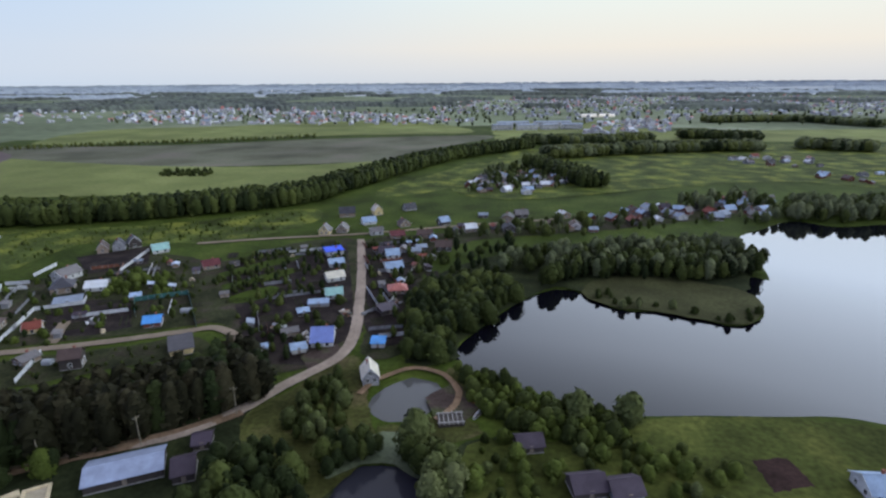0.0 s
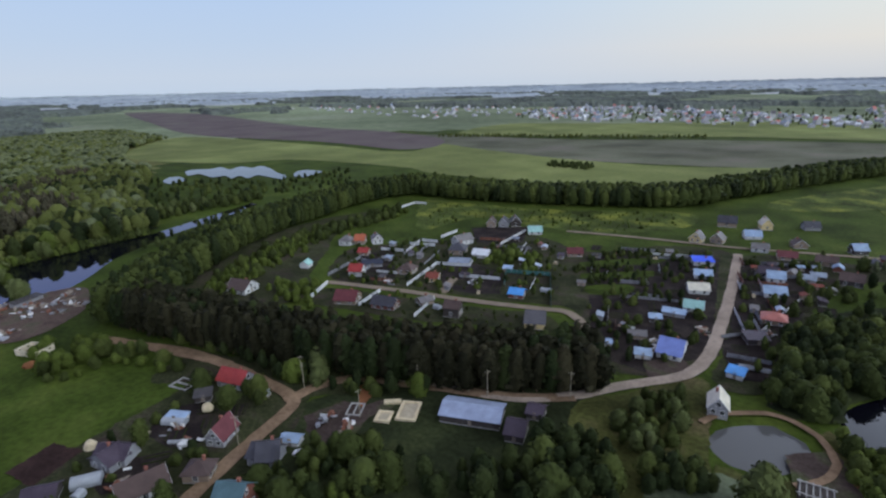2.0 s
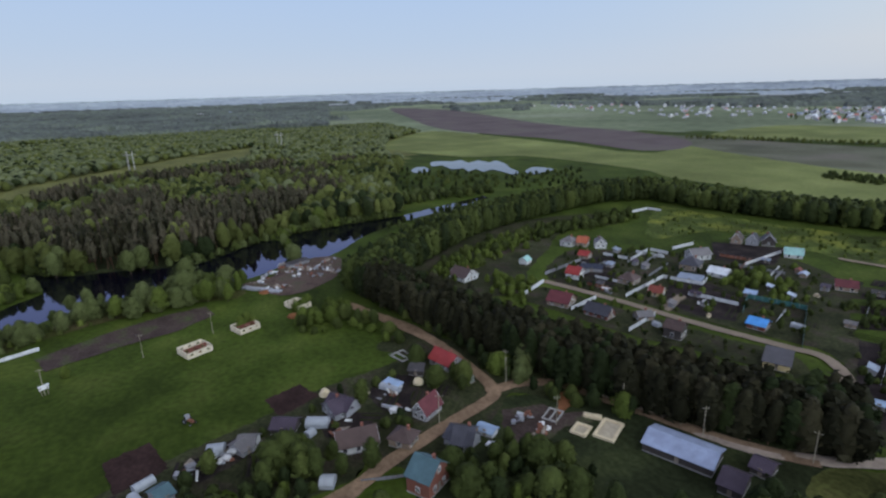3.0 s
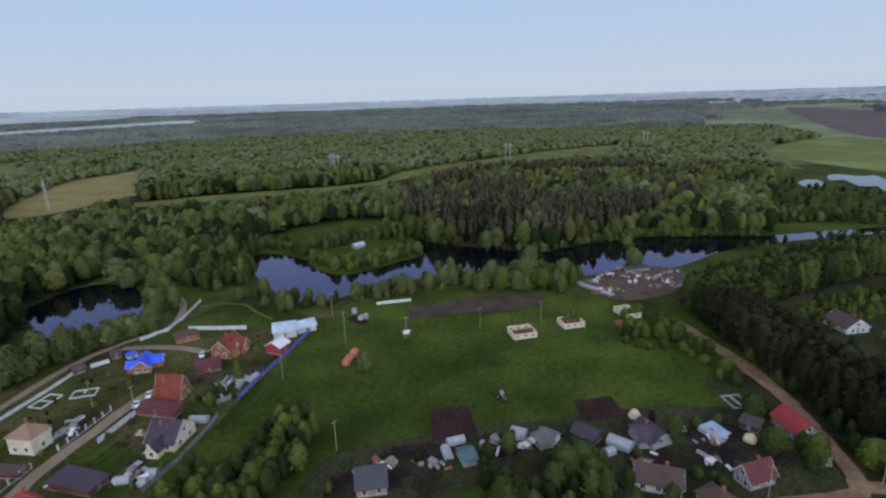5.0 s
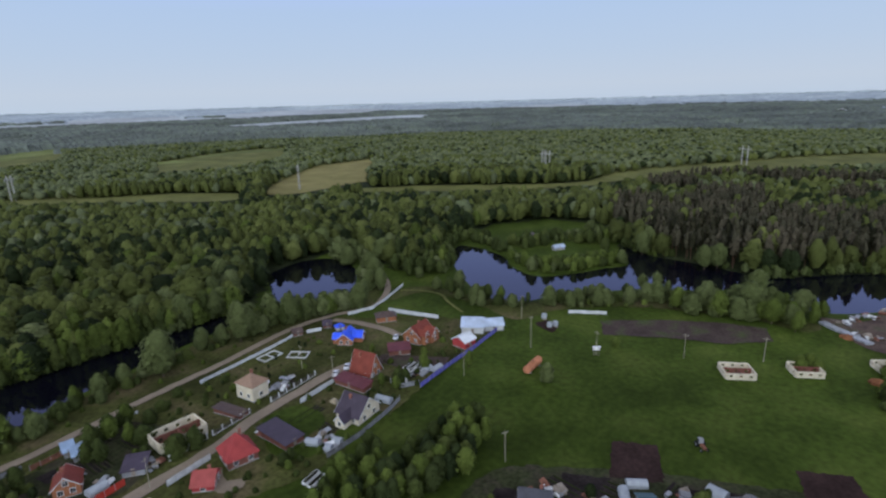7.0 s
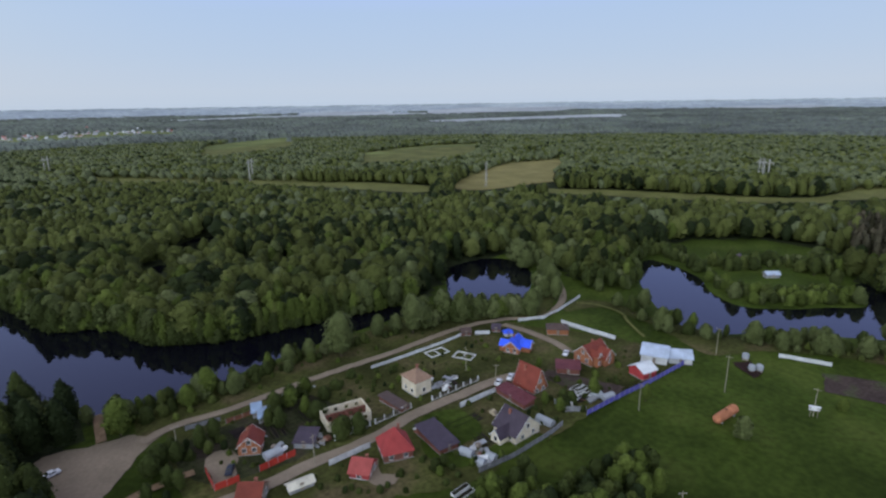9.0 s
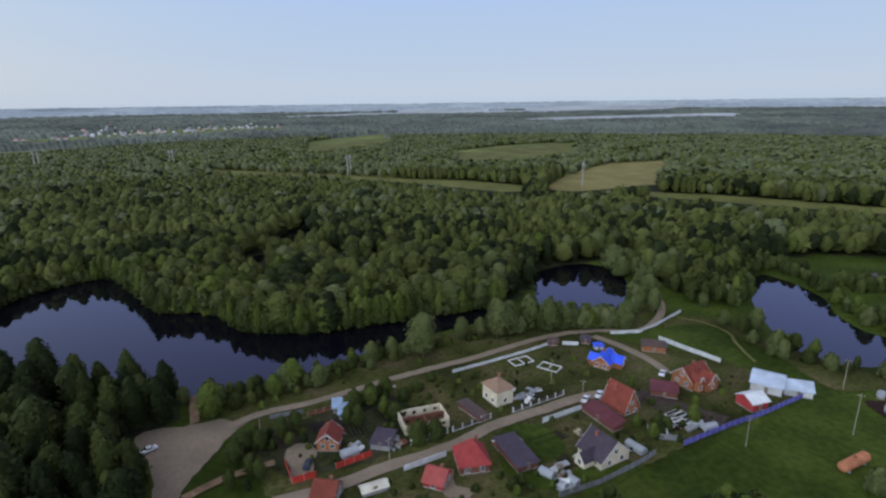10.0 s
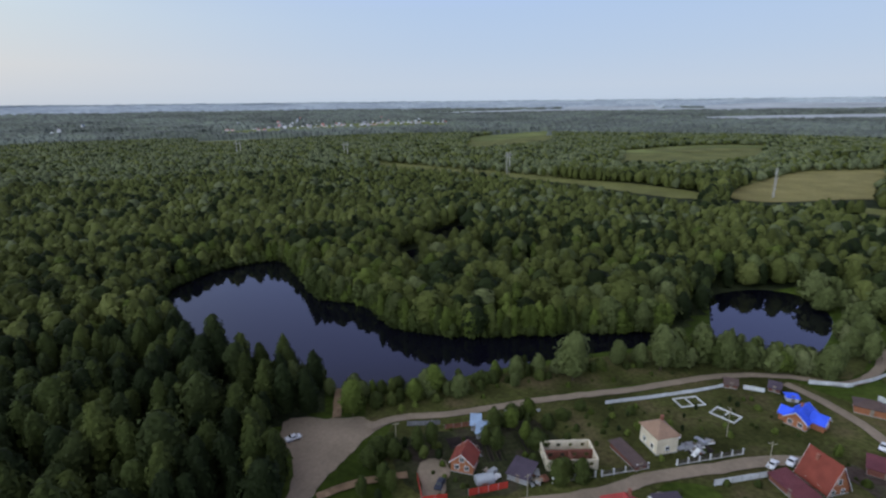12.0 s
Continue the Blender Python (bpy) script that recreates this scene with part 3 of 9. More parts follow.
def wood_mesh(name, x, y, h, mix, cards, size, lumps, label, seed=0, trunk=False, wide=1.0):
    """A wood as one piece: crowns of several kinds set out one by one."""
    rng = np.random.default_rng(seed)
    mats = [KINDS[k][1] for k in mix] + [PINE_BARK]
    share = np.array(list(mix.values()), float)[None] * np.exp(2.0 * np.stack([noise_at(x, y, 0.017, 5.0 * i + 2) for i in range(len(mix))], 1)) if len(mix) > 1 else np.ones((len(x), 1))
    share = np.cumsum(share / share.sum(1, keepdims=True), 1)
    pick = np.minimum((rng.random(len(x))[:, None] > share).sum(1), len(mix) - 1)
    shade = np.clip(0.5 + 0.38 * noise_at(x, y, 0.03, 1.0) + rng.normal(0, 0.24, len(x)), 0, 1)
    V, F, M, T = [], [], [], []
    at = 0
    for ki, k in enumerate(mix):
        forms = [crown(11 * ki + s, KINDS[k][0], cards, size * (1.45 if KINDS[k][0] in ("bush", "willow") else 1), lumps) for s in range(5)]
        form = rng.integers(0, 5, len(x))
        for s, (v, f) in enumerate(forms):
            q = np.where((pick == ki) & (form == s))[0]
            if not len(q):
                continue
            a = rng.uniform(0, 6.28, len(q))[:, None]
            hh = h[q][:, None]
            ww = hh * wide * rng.uniform(0.85, 1.25, (len(q), 1))
            vx = x[q][:, None] + ww * (v[:, 0] * np.cos(a) - v[:, 1] * np.sin(a))
            vy = y[q][:, None] + ww * (v[:, 0] * np.sin(a) + v[:, 1] * np.cos(a))
            V.append(np.stack([vx, vy, hh * v[:, 2] + 0 * vx], -1).reshape(-1, 3))
            F.append((f[None] + (np.arange(len(q)) * len(v))[:, None, None] + at).reshape(-1, 3))
            M.append(np.full(len(q) * len(f), ki))
            T.append(np.repeat(shade[q], len(v)))
            at += len(q) * len(v)
            if trunk and "pine" in k:
                tv = np.array([[0.014, 0, 0], [-0.007, 0.012, 0], [-0.007, -0.012, 0], [0.006, 0, 0.6], [-0.003, 0.005, 0.6], [-0.003, -0.005, 0.6]])
                tf = np.array([[0, 1, 4], [0, 4, 3], [1, 2, 5], [1, 5, 4], [2, 0, 3], [2, 3, 5]])
                V.append(np.stack([x[q][:, None] + hh * tv[:, 0], y[q][:, None] + hh * tv[:, 1], hh * tv[:, 2] + 0 * hh], -1).reshape(-1, 3))
                F.append((tf[None] + (np.arange(len(q)) * 6)[:, None, None] + at).reshape(-1, 3))
                M.append(np.full(len(q) * 6, len(mix)))
                T.append(np.full(len(q) * 6, 0.5))
                at += len(q) * 6
    ob = new(name, tinted(mesh_of(name, np.concatenate(V), np.concatenate(F), mats, np.concatenate(M), True), np.concatenate(T)))
    return tagged(ob, label, "woods", kind="stuff")


def scatter(x0, x1, y0, y1, gap, seed):
    rng = np.random.default_rng(seed)
    X, Y = np.meshgrid(np.arange(x0, x1, gap), np.arange(y0, y1, gap))
    X[::2] += gap / 2
    return X.ravel() + rng.uniform(-0.42, 0.42, X.size) * gap, Y.ravel() + rng.uniform(-0.42, 0.42, X.size) * gap


def open_ground(x, y, margin=2.0, bare=True):
    """Where trees may stand: off water, bare patches and tracks."""
    ok = np.ones(len(x), bool)
    for outline, _ in LAKES.values():
        lo, hi = outline.min(0) - 5, outline.max(0) + 5
        k = np.where(ok & (x > lo[0]) & (x < hi[0]) & (y > lo[1]) & (y < hi[1]))[0]
        if len(k):
            ok[k] = edge_distance(outline, x[k], y[k]) > margin
    for outline in PATCHES if bare else ():
        lo, hi = outline.min(0), outline.max(0)
        reach = np.hypot(*outline.mean(0))
        for s in (1.0, 1.05, 1.1, 1.15, 1.2, 1.25) if reach > 800 else (1.0, 1.05, 1.1, 1.15) if reach > 360 else (1.0,):
            k = np.where(ok & (x * s > lo[0]) & (x * s < hi[0]) & (y * s > lo[1]) & (y * s < hi[1]))[0]
            if len(k):
                ok[k] = ~inside(outline, x[k] * s, y[k] * s)
    k = np.where(ok & (np.hypot(x, y) < 480))[0]
    for hx, hy, hr in HOMES:
        ok[k] &= np.hypot(x[k] - hx, y[k] - hy) > hr + 1.0
    k = np.where(ok & (np.hypot(x, y) < 480))[0]
    for line, width in TRACKS:
        for p in line[::2]:
            ok[k] &= np.hypot(x[k] - p[0], y[k] - p[1]) > width / 2 + 2.0
    return ok


# ---- buildings ----
def pierced_plate(xs, zs, holes, thick):
    """One upright plate over a grid of cells with some cells left open."""
    bm = bmesh.new()
    v = [[bm.verts.new((x, -thick / 2, z)) for x in xs] for z in zs]
    faces = [bm.faces.new((v[r][c], v[r][c + 1], v[r + 1][c + 1], v[r + 1][c])) for r in range(len(zs) - 1) for c in range(len(xs) - 1) if (c, r) not in holes]
    out = bmesh.ops.extrude_face_region(bm, geom=faces)
    bmesh.ops.translate(bm, verts=[e for e in out["geom"] if isinstance(e, bmesh.types.BMVert)], vec=(0, thick, 0))
    bmesh.ops.recalc_face_normals(bm, faces=bm.faces[:])
    return bm


def window_meshes():
    fr = data_of("window", pierced_plate((-0.62, -0.52, -0.03, 0.03, 0.52, 0.62), (-0.72, -0.62, 0.62, 0.72), {(1, 1), (3, 1)}, 0.12), TRIM)
    bm = bmesh.new()
    box(bm, -0.53, 0.53, -0.02, 0.02, -0.63, 0.63)
    return fr, data_of("pane", bm, GLASS)


WIN = window_meshes()


def house(name, x, y, turn, length, depth, wall_h, kind, roof_h, roof, wall, label, chimney=True):
    """A small building with plinth, walls, roof with eaves and bargeboards, windows, door and chimney. The front faces -y before turning."""
    ob = thing(name, pose(x, y, 0, 0, 0, turn), label, name, "village buildings")
    if y > 140:       # northern houses scaled down to fit the camera's view
        length, depth, wall_h, roof_h = length * 0.84, depth * 0.84, wall_h * 0.9, roof_h * 0.84
    HOMES.append((x, y, math.hypot(length, depth) / 2))
    far = math.hypot(x, y) > 330
    L, W, H, R = length / 2, depth / 2, wall_h, roof_h
    wm, rm = WALLMAT[wall], ROOFMAT[roof]
    bm = bmesh.new()
    box(bm, -L - 0.06, L + 0.06, -W - 0.06, W + 0.06, -0.3, 0.35)
    part("plinth", bm, CONCRETE, ob)
    bm = bmesh.new()
    o = 0.45
    swap = kind == "e"
    if swap:
        L, W = W, L
    base = None
    turn_in = pose(0, 0, 0, 0, 0, 90) if swap else Matrix.Identity(4)
    v = box(bm, -L, L, -W, W, 0.3, H)
    if kind in "ge":
        for sx in (-1, 1):
            a = [bm.verts.new((sx * L, yy, zz)) for yy, zz in ((-W, H), (W, H), (0, H + R))]
            b = [bm.verts.new((sx * (L - 0.25), yy, zz)) for yy, zz in ((-W, H), (W, H), (0, H + R))]
            bm.faces.new(a)
            bm.faces.new(b[::-1])
            for i in range(3):
                bm.faces.new((a[i], a[(i + 1) % 3], b[(i + 1) % 3], b[i]))
    if kind == "s":
        a = [bm.verts.new(p) for p in ((-L, -W, H), (L, -W, H), (L, W, H), (-L, W, H), (L, W, H + R), (-L, W, H + R))]
        for f in ((0, 1, 4, 5), (1, 2, 4), (0, 5, 3), (2, 3, 5, 4)):
            bm.faces.new([a[i] for i in f])
    bmesh.ops.recalc_face_normals(bm, faces=bm.faces[:])
    bmesh.ops.transform(bm, matrix=turn_in, verts=bm.verts[:])
    part("wall", bm, wm, ob)
    bm = bmesh.new()
    dz = R * o / W
    e = 0.10
    if kind in "ge":
        for s in (-1, 1):
            slab(bm, [(-L - o, s * (W + o), H - dz + e), (L + o, s * (W + o), H - dz + e), (L + o, 0, H + R + e), (-L - o, 0, H + R + e)][::s], 0.14)
    elif kind == "h":
        k = max(0.0, L - W) + 0.02
        c = [(-L - o, -W - o, H - 0.05), (L + o, -W - o, H - 0.05), (L + o, W + o, H - 0.05), (-L - o, W + o, H - 0.05)]
        r0, r1 = (-k, 0, H + R), (k, 0, H + R)
        vs = [bm.verts.new(p) for p in c] + [bm.verts.new(r0), bm.verts.new(r1)]
        lo = [bm.verts.new((p[0], p[1], p[2] - 0.14)) for p in c]
        for f in ((0, 1, 5, 4), (1, 2, 5), (2, 3, 4, 5), (3, 0, 4)):
            bm.faces.new([vs[i] for i in f])
        for i in range(4):
            bm.faces.new((vs[(i + 1) % 4], vs[i], lo[i], lo[(i + 1) % 4]))
        bm.faces.new(lo[::-1])
    else:
        sl = R / (2 * W)
        slab(bm, [(-L - o, -W - o, H - sl * o + e), (L + o, -W - o, H - sl * o + e), (L + o, W + o, H + R + sl * o + e), (-L - o, W + o, H + R + sl * o + e)], 0.14)
    bmesh.ops.recalc_face_normals(bm, faces=bm.faces[:])
    bmesh.ops.transform(bm, matrix=turn_in, verts=bm.verts[:])
    roof_ob = part("roof", bm, rm, ob)
    if kind in "ge":
        bm = bmesh.new()
        slab(bm, [(-L - o, -0.22, H + R + e - 0.22 * R / W + 0.05), (L + o, -0.22, H + R + e - 0.22 * R / W + 0.05), (L + o, 0.0, H + R + e + 0.06), (-L - o, 0.0, H + R + e + 0.06)], 0.03)
        slab(bm, [(-L - o, 0.0, H + R + e + 0.06), (L + o, 0.0, H + R + e + 0.06), (L + o, 0.22, H + R + e - 0.22 * R / W + 0.05), (-L - o, 0.22, H + R + e - 0.22 * R / W + 0.05)], 0.03)
        bmesh.ops.recalc_face_normals(bm, faces=bm.faces[:])
        bmesh.ops.transform(bm, matrix=turn_in, verts=bm.verts[:])
        part("ridge_cap", bm, rm, roof_ob)
        if name == "house" and (wall in ("white", "cream", "orange", "yellow") or kind == "e"):
            for sx in (-1, 1):
                bm = bmesh.new()
                for s in (-1, 1):
                    xx = sx * (L + o + 0.02)
                    p = [(xx, s * (W + o), H - dz + e - 0.2), (xx, s * (W + o), H - dz + e + 0.03), (xx, 0, H + R + e + 0.03), (xx, 0, H + R + e - 0.2)]
                    a = [bm.verts.new(q) for q in p]
                    b = [bm.verts.new((q[0] + 0.04 * sx, q[1], q[2])) for q in p]
                    bm.faces.new(a)
                    bm.faces.new(b[::-1])
                    for i in range(4):
                        bm.faces.new((a[i], a[(i + 1) % 4], b[(i + 1) % 4], b[i]))
                bmesh.ops.recalc_face_normals(bm, faces=bm.faces[:])
                bmesh.ops.transform(bm, matrix=turn_in, verts=bm.verts[:])
                part("bargeboard", bm, TRIM, roof_ob)
    # openings
    def opening(px, py, pz, ang):
        w = part("window", WIN[0], None, ob, at=turn_in @ pose(px, py, pz, 0, 0, ang))
        part("pane", WIN[1], None, w)
    if name == "house" and far:
        opening(0, -W - 0.02, 1.7, 0)
        opening(L + 0.02, 0, 1.7, 90)
        opening(-L - 0.02, 0, 1.7, -90)
    elif name == "house":
        n = max(1, int(L * 2 / 3.2))
        floors = [min(1.75, H * 0.55)] + ([4.4] if H > 5.2 else [])
        for z in floors:
            for i in range(n):
                xx = (i + 0.5) / n * 2 * L - L
                opening(xx, -W - 0.02, z, 0)
                opening(xx, W + 0.02, z, 180)
            for yy in (-W * 0.45, W * 0.45):
                opening(L + 0.02, yy, z, 90)
                opening(-L - 0.02, yy, z, -90)
        if kind in "ge" and R > 2.4:
            opening(L + 0.02, 0, H + R * 0.32, 90)
            opening(-L - 0.02, 0, H + R * 0.32, -90)
    bm = bmesh.new()
    box(bm, -0.48, 0.48, -0.05, 0.05, 0.3, 2.3)
    door = part("door", bm, WOOD, ob, at=turn_in @ pose(L * 0.02 + 0.0, -W - 0.04, 0, 0, 0, 0) if name != "house" else turn_in @ pose(L + 0.04, 0, 0, 0, 0, 90))
    bm = bmesh.new()
    box(bm, 0.32, 0.38, -0.1, -0.05, 1.2, 1.35)
    part("door_handle", bm, STEEL, door)
    if name == "house" and chimney:
        bm = bmesh.new()
        box(bm, -0.3, 0.3, -0.3, 0.3, 0, 1.9)
        box(bm, -0.38, 0.38, -0.38, 0.38, 1.9, 2.05)
        part("chimney", bm, BRICK, ob, at=turn_in @ pose(L * 0.35, W * 0.25, H + R * 0.75 - 0.9))
    return ob


def wing(ob, x, y, width, reach, wall_h, roof_h, roof, wall, back=False, turn=0):
    """A lower cross gable running out from a house towards -y, with its own window and white verge boards."""
    m = pose(x, y, 0, 0, 0, turn + (180 if back else 0))
    w, o, h, r = width / 2, 0.35, wall_h, roof_h
    bm = bmesh.new()
    face = [(-w, 0.3), (w, 0.3), (w, h), (0, h + r), (-w, h)]
    a = [bm.verts.new((px, -reach, pz)) for px, pz in face]
    b = [bm.verts.new((px, 0.6, pz)) for px, pz in face]
    bm.faces.new(a)
    bm.faces.new(b[::-1])
    for i in range(5):
        bm.faces.new((a[i], b[i], b[(i + 1) % 5], a[(i + 1) % 5]))
    bmesh.ops.recalc_face_normals(bm, faces=bm.faces[:])
    part("gable_wall", bm, WALLMAT[wall], ob, at=m)
    bm = bmesh.new()
    dz = r * o / w
    for s in (-1, 1):
        slab(bm, [(s * (w + o), -reach - o, h - dz + 0.14), (0, -reach - o, h + r + 0.14), (0, 0.8, h + r + 0.14), (s * (w + o), 0.8, h - dz + 0.14)], 0.12)
    bmesh.ops.recalc_face_normals(bm, faces=bm.faces[:])
    top = part("gable_roof", bm, ROOFMAT[roof], ob, at=m)
    for s in (-1, 1):
        bm = bmesh.new()
        p = [(s * (w + o), h - dz - 0.12), (s * (w + o), h - dz + 0.16), (0, h + r + 0.17), (0, h + r - 0.11)]
        a = [bm.verts.new((px, -reach - o - 0.01, pz)) for px, pz in p]
        b = [bm.verts.new((px, -reach - o - 0.06, pz)) for px, pz in p]
        bm.faces.new(a)
        bm.faces.new(b[::-1])
        for i in range(4):
            bm.faces.new((a[i], a[(i + 1) % 4], b[(i + 1) % 4], b[i]))
        bmesh.ops.recalc_face_normals(bm, faces=bm.faces[:])
        part("bargeboard", bm, TRIM, top)
    for z in (1.7, h + 0.3) if h > 2.9 else (1.6,):
        win = part("window", WIN[0], None, ob, at=m @ pose(0, -reach - 0.02, z))
        part("pane", WIN[1], None, win)


def greenhouse(x, y, turn, length, depth, height, label):
    """A polytunnel: an arched cover on hoops."""
    ob = thing("greenhouse", pose(x, y, 0, 0, 0, turn), label, "greenhouse", "greenhouses")
    HOMES.append((x, y, math.hypot(length, depth) / 2))
    L, W = length / 2, depth / 2
    arc = [(-W, 0)] + [(-W * math.cos(a), height * 0.45 + height * 0.55 * math.sin(a)) for a in np.linspace(0.1, math.pi - 0.1, 9)] + [(W, 0)]
    bm = bmesh.new()
    a = [[bm.verts.new((sx, p, q)) for p, q in arc] for sx in (-L, L)]
    for i in range(len(arc) - 1):
        bm.faces.new((a[0][i], a[0][i + 1], a[1][i + 1], a[1][i]))
    bm.faces.new(a[0][::-1])
    bm.faces.new(a[1])
    bmesh.ops.recalc_face_normals(bm, faces=bm.faces[:])
    part("cover", bm, PLASTIC, ob)
    for xx in np.linspace(-L, L, max(3, int(length / 1.5))):
        bm = bmesh.new()
        r = [[bm.verts.new((xx + s, p * 1.015, q * 1.015)) for p, q in arc] for s in (-0.04, 0.04)]
        for i in range(len(arc) - 1):
            bm.faces.new((r[0][i], r[0][i + 1], r[1][i + 1], r[1][i]))
        part("hoop", bm, STEEL, ob)
    return ob


def fence(height, surface, label, *pts):
    """A fence of sheet panels between posts along straight runs."""
    ob = thing("fence", pose(pts[0][0], pts[0][1], 0), label, "fence", "fences")
    o = Vector((*pts[0], 0))
    bm = bmesh.new()
    box(bm, -0.05, 0.05, -0.05, 0.05, -0.3, height + 0.12)
    post = data_of("post", bm, STEEL)
    rng = np.random.default_rng(int(abs(pts[0][0] * 10)))
    for a, b in zip(pts, pts[1:]):
        d = Vector((b[0] - a[0], b[1] - a[1], 0))
        n = max(1, round(d.length / 2.5))
        s = d.length / n
        bm = bmesh.new()
        k = max(2, int(s / 0.3))
        line = [(q * s / k, 0.03 * (-1) ** q) for q in range(k + 1)]
        rim = [[bm.verts.new((px, py + o_, pz)) for px, py in line] for o_ in (-0.012, 0.012) for pz in (0.08, height)]
        for q in range(k):
            for u, w in ((0, 1), (1, 3), (3, 2), (2, 0)):
                bm.faces.new((rim[u][q], rim[u][q + 1], rim[w][q + 1], rim[w][q]))
        for q in (0, k):
            bm.faces.new([rim[u][q] for u in (0, 1, 3, 2)])
        bmesh.ops.recalc_face_normals(bm, faces=bm.faces[:])
        panel = data_of("panel", bm, FENCEMAT[surface])
        ang = math.degrees(math.atan2(d.y, d.x))
        for i in range(n):
            p = Vector((*a, 0)) + d * (i / n) - o
            part("panel", panel, None, ob, at=pose(p.x, p.y, rng.normal(0, 0.03), 0, rng.normal(0, 0.5), ang))
            part("post", post, None, ob, at=pose(p.x, p.y, 0, 0, 0, ang))
    return ob


def post_fence(height, label, *pts):
    """Pale square masonry posts with caps, and dark rails with pickets between them."""
    ob = thing("fence", pose(pts[0][0], pts[0][1], 0), label, "fence", "fences")
    o = Vector((*pts[0], 0))
    bm = bmesh.new()
    box(bm, -0.16, 0.16, -0.16, 0.16, -0.3, height)
    box(bm, -0.21, 0.21, -0.21, 0.21, height, height + 0.08)
    post = data_of("post", bm, WALLMAT["white"])
    for a, b in zip(pts, pts[1:]):
        d = Vector((b[0] - a[0], b[1] - a[1], 0))
        n = max(1, round(d.length / 3.0))
        s = d.length / n
        bm = bmesh.new()
        box(bm, 0.22, s - 0.22, -0.12, 0.12, -0.2, 0.35)
        base = data_of("footing", bm, CONCRETE)
        bm = bmesh.new()
        for z in (0.55, height - 0.25):
            box(bm, 0.2, s - 0.2, -0.03, 0.03, z, z + 0.06)
        for q in np.arange(0.4, s - 0.3, 0.22):
            box(bm, q, q + 0.09, -0.055, -0.03, 0.45, height - 0.1)
        pick = data_of("picket_panel", bm, WALLMAT["dark"])
        ang = math.degrees(math.atan2(d.y, d.x))
        for i in range(n + 1):
            p = Vector((*a, 0)) + d * (i / n) - o
            part("post", post, None, ob, at=pose(p.x, p.y, 0, 0, 0, ang))
            if i < n:
                part("footing", base, None, ob, at=pose(p.x, p.y, 0, 0, 0, ang))
                part("picket_panel", pick, None, ob, at=pose(p.x, p.y, 0, 0, 0, ang))
    return ob


def ruin(x, y, turn, length, depth, height, label, bushes=0):
    """A roofless block shell: thick walls pierced by window holes, cross walls inside and a sill course on top."""
    HOMES.append((x, y, math.hypot(length, depth) / 2))
    ob = thing("ruin", pose(x, y, 0, 0, 0, turn), label, "ruin", "unfinished shells")
    L, W, T = length / 2, depth / 2, 0.4
    def pierced(name, a, b, n):
        a, b = Vector((*a, 0)), Vector((*b, 0))
        d = b - a
        k = d.length / n
        xs = [0.0]
        for i in range(n):
            xs += [(i + 0.5) * k - 0.55, (i + 0.5) * k + 0.55]
        bm = pierced_plate(xs + [d.length], (-0.2, height * 0.36, height * 0.76, height), {(2 * i + 1, 1) for i in range(n)}, T)
        for v in bm.verts:
            if v.co.z > height - 0.1:
                v.co.z += 0.25 * noise.noise((v.co.x * 0.7 + a.x, a.y, turn))
        part(name, bm, WALLMAT["cream"] if name == "wall" else WALLMAT["brick"], ob, at=pose(a.x, a.y, 0, 0, 0, math.degrees(math.atan2(d.y, d.x))))
    n = max(2, int(length / 2.6))
    m = max(2, int(depth / 2.8))
    pierced("wall", (-L, -W), (L, -W), n)
    pierced("wall", (-L, W), (L, W), n)
    pierced("wall", (-L, -W + T / 2), (-L, W - T / 2), m)
    pierced("wall", (L, -W + T / 2), (L, W - T / 2), m)
    pierced("partition", (-L + T / 2, 0.0), (L - T / 2, 0.0), n)
    pierced("partition", (0, -W + T / 2), (0, -T / 2), 1)
    return ob


def pylon(x, y, turn, h):
    """A portal pylon: two lattice legs, a crossbeam and insulator strings."""
    p = warp(x, y)
    ob = thing("power_pylon", pose(p[0], p[1], p[2], 0, 0, turn), "grey steel portal power pylon standing in the forest clearing", "pylon", "power pylons")
    for sx in (-1, 1):
        bm = bmesh.new()
        for dx, dy in ((-0.5, -0.5), (0.5, -0.5), (0.5, 0.5), (-0.5, 0.5)):
            box(bm, sx * 3.4 + dx - 0.13, sx * 3.4 + dx + 0.13, dy - 0.13, dy + 0.13, 0, h)
        for k in range(int(h / 2)):
            box(bm, sx * 3.4 - 0.55, sx * 3.4 + 0.55, -0.56, -0.46, k * 2, k * 2 + 0.18)
            box(bm, sx * 3.4 - 0.55, sx * 3.4 + 0.55, 0.46, 0.56, k * 2, k * 2 + 0.18)
        part("leg", bm, CONCRETE, ob)
    bm = bmesh.new()
    box(bm, -8, 8, -0.35, 0.35, h * 0.84, h * 0.84 + 0.8)
    part("crossbeam", bm, CONCRETE, ob)
    for xx in (-7.5, 0, 7.5):
        bm = bmesh.new()
        box(bm, xx - 0.1, xx + 0.1, -0.1, 0.1, h * 0.84 - 2, h * 0.84)
        part("insulator", bm, STEEL, ob)
    return ob


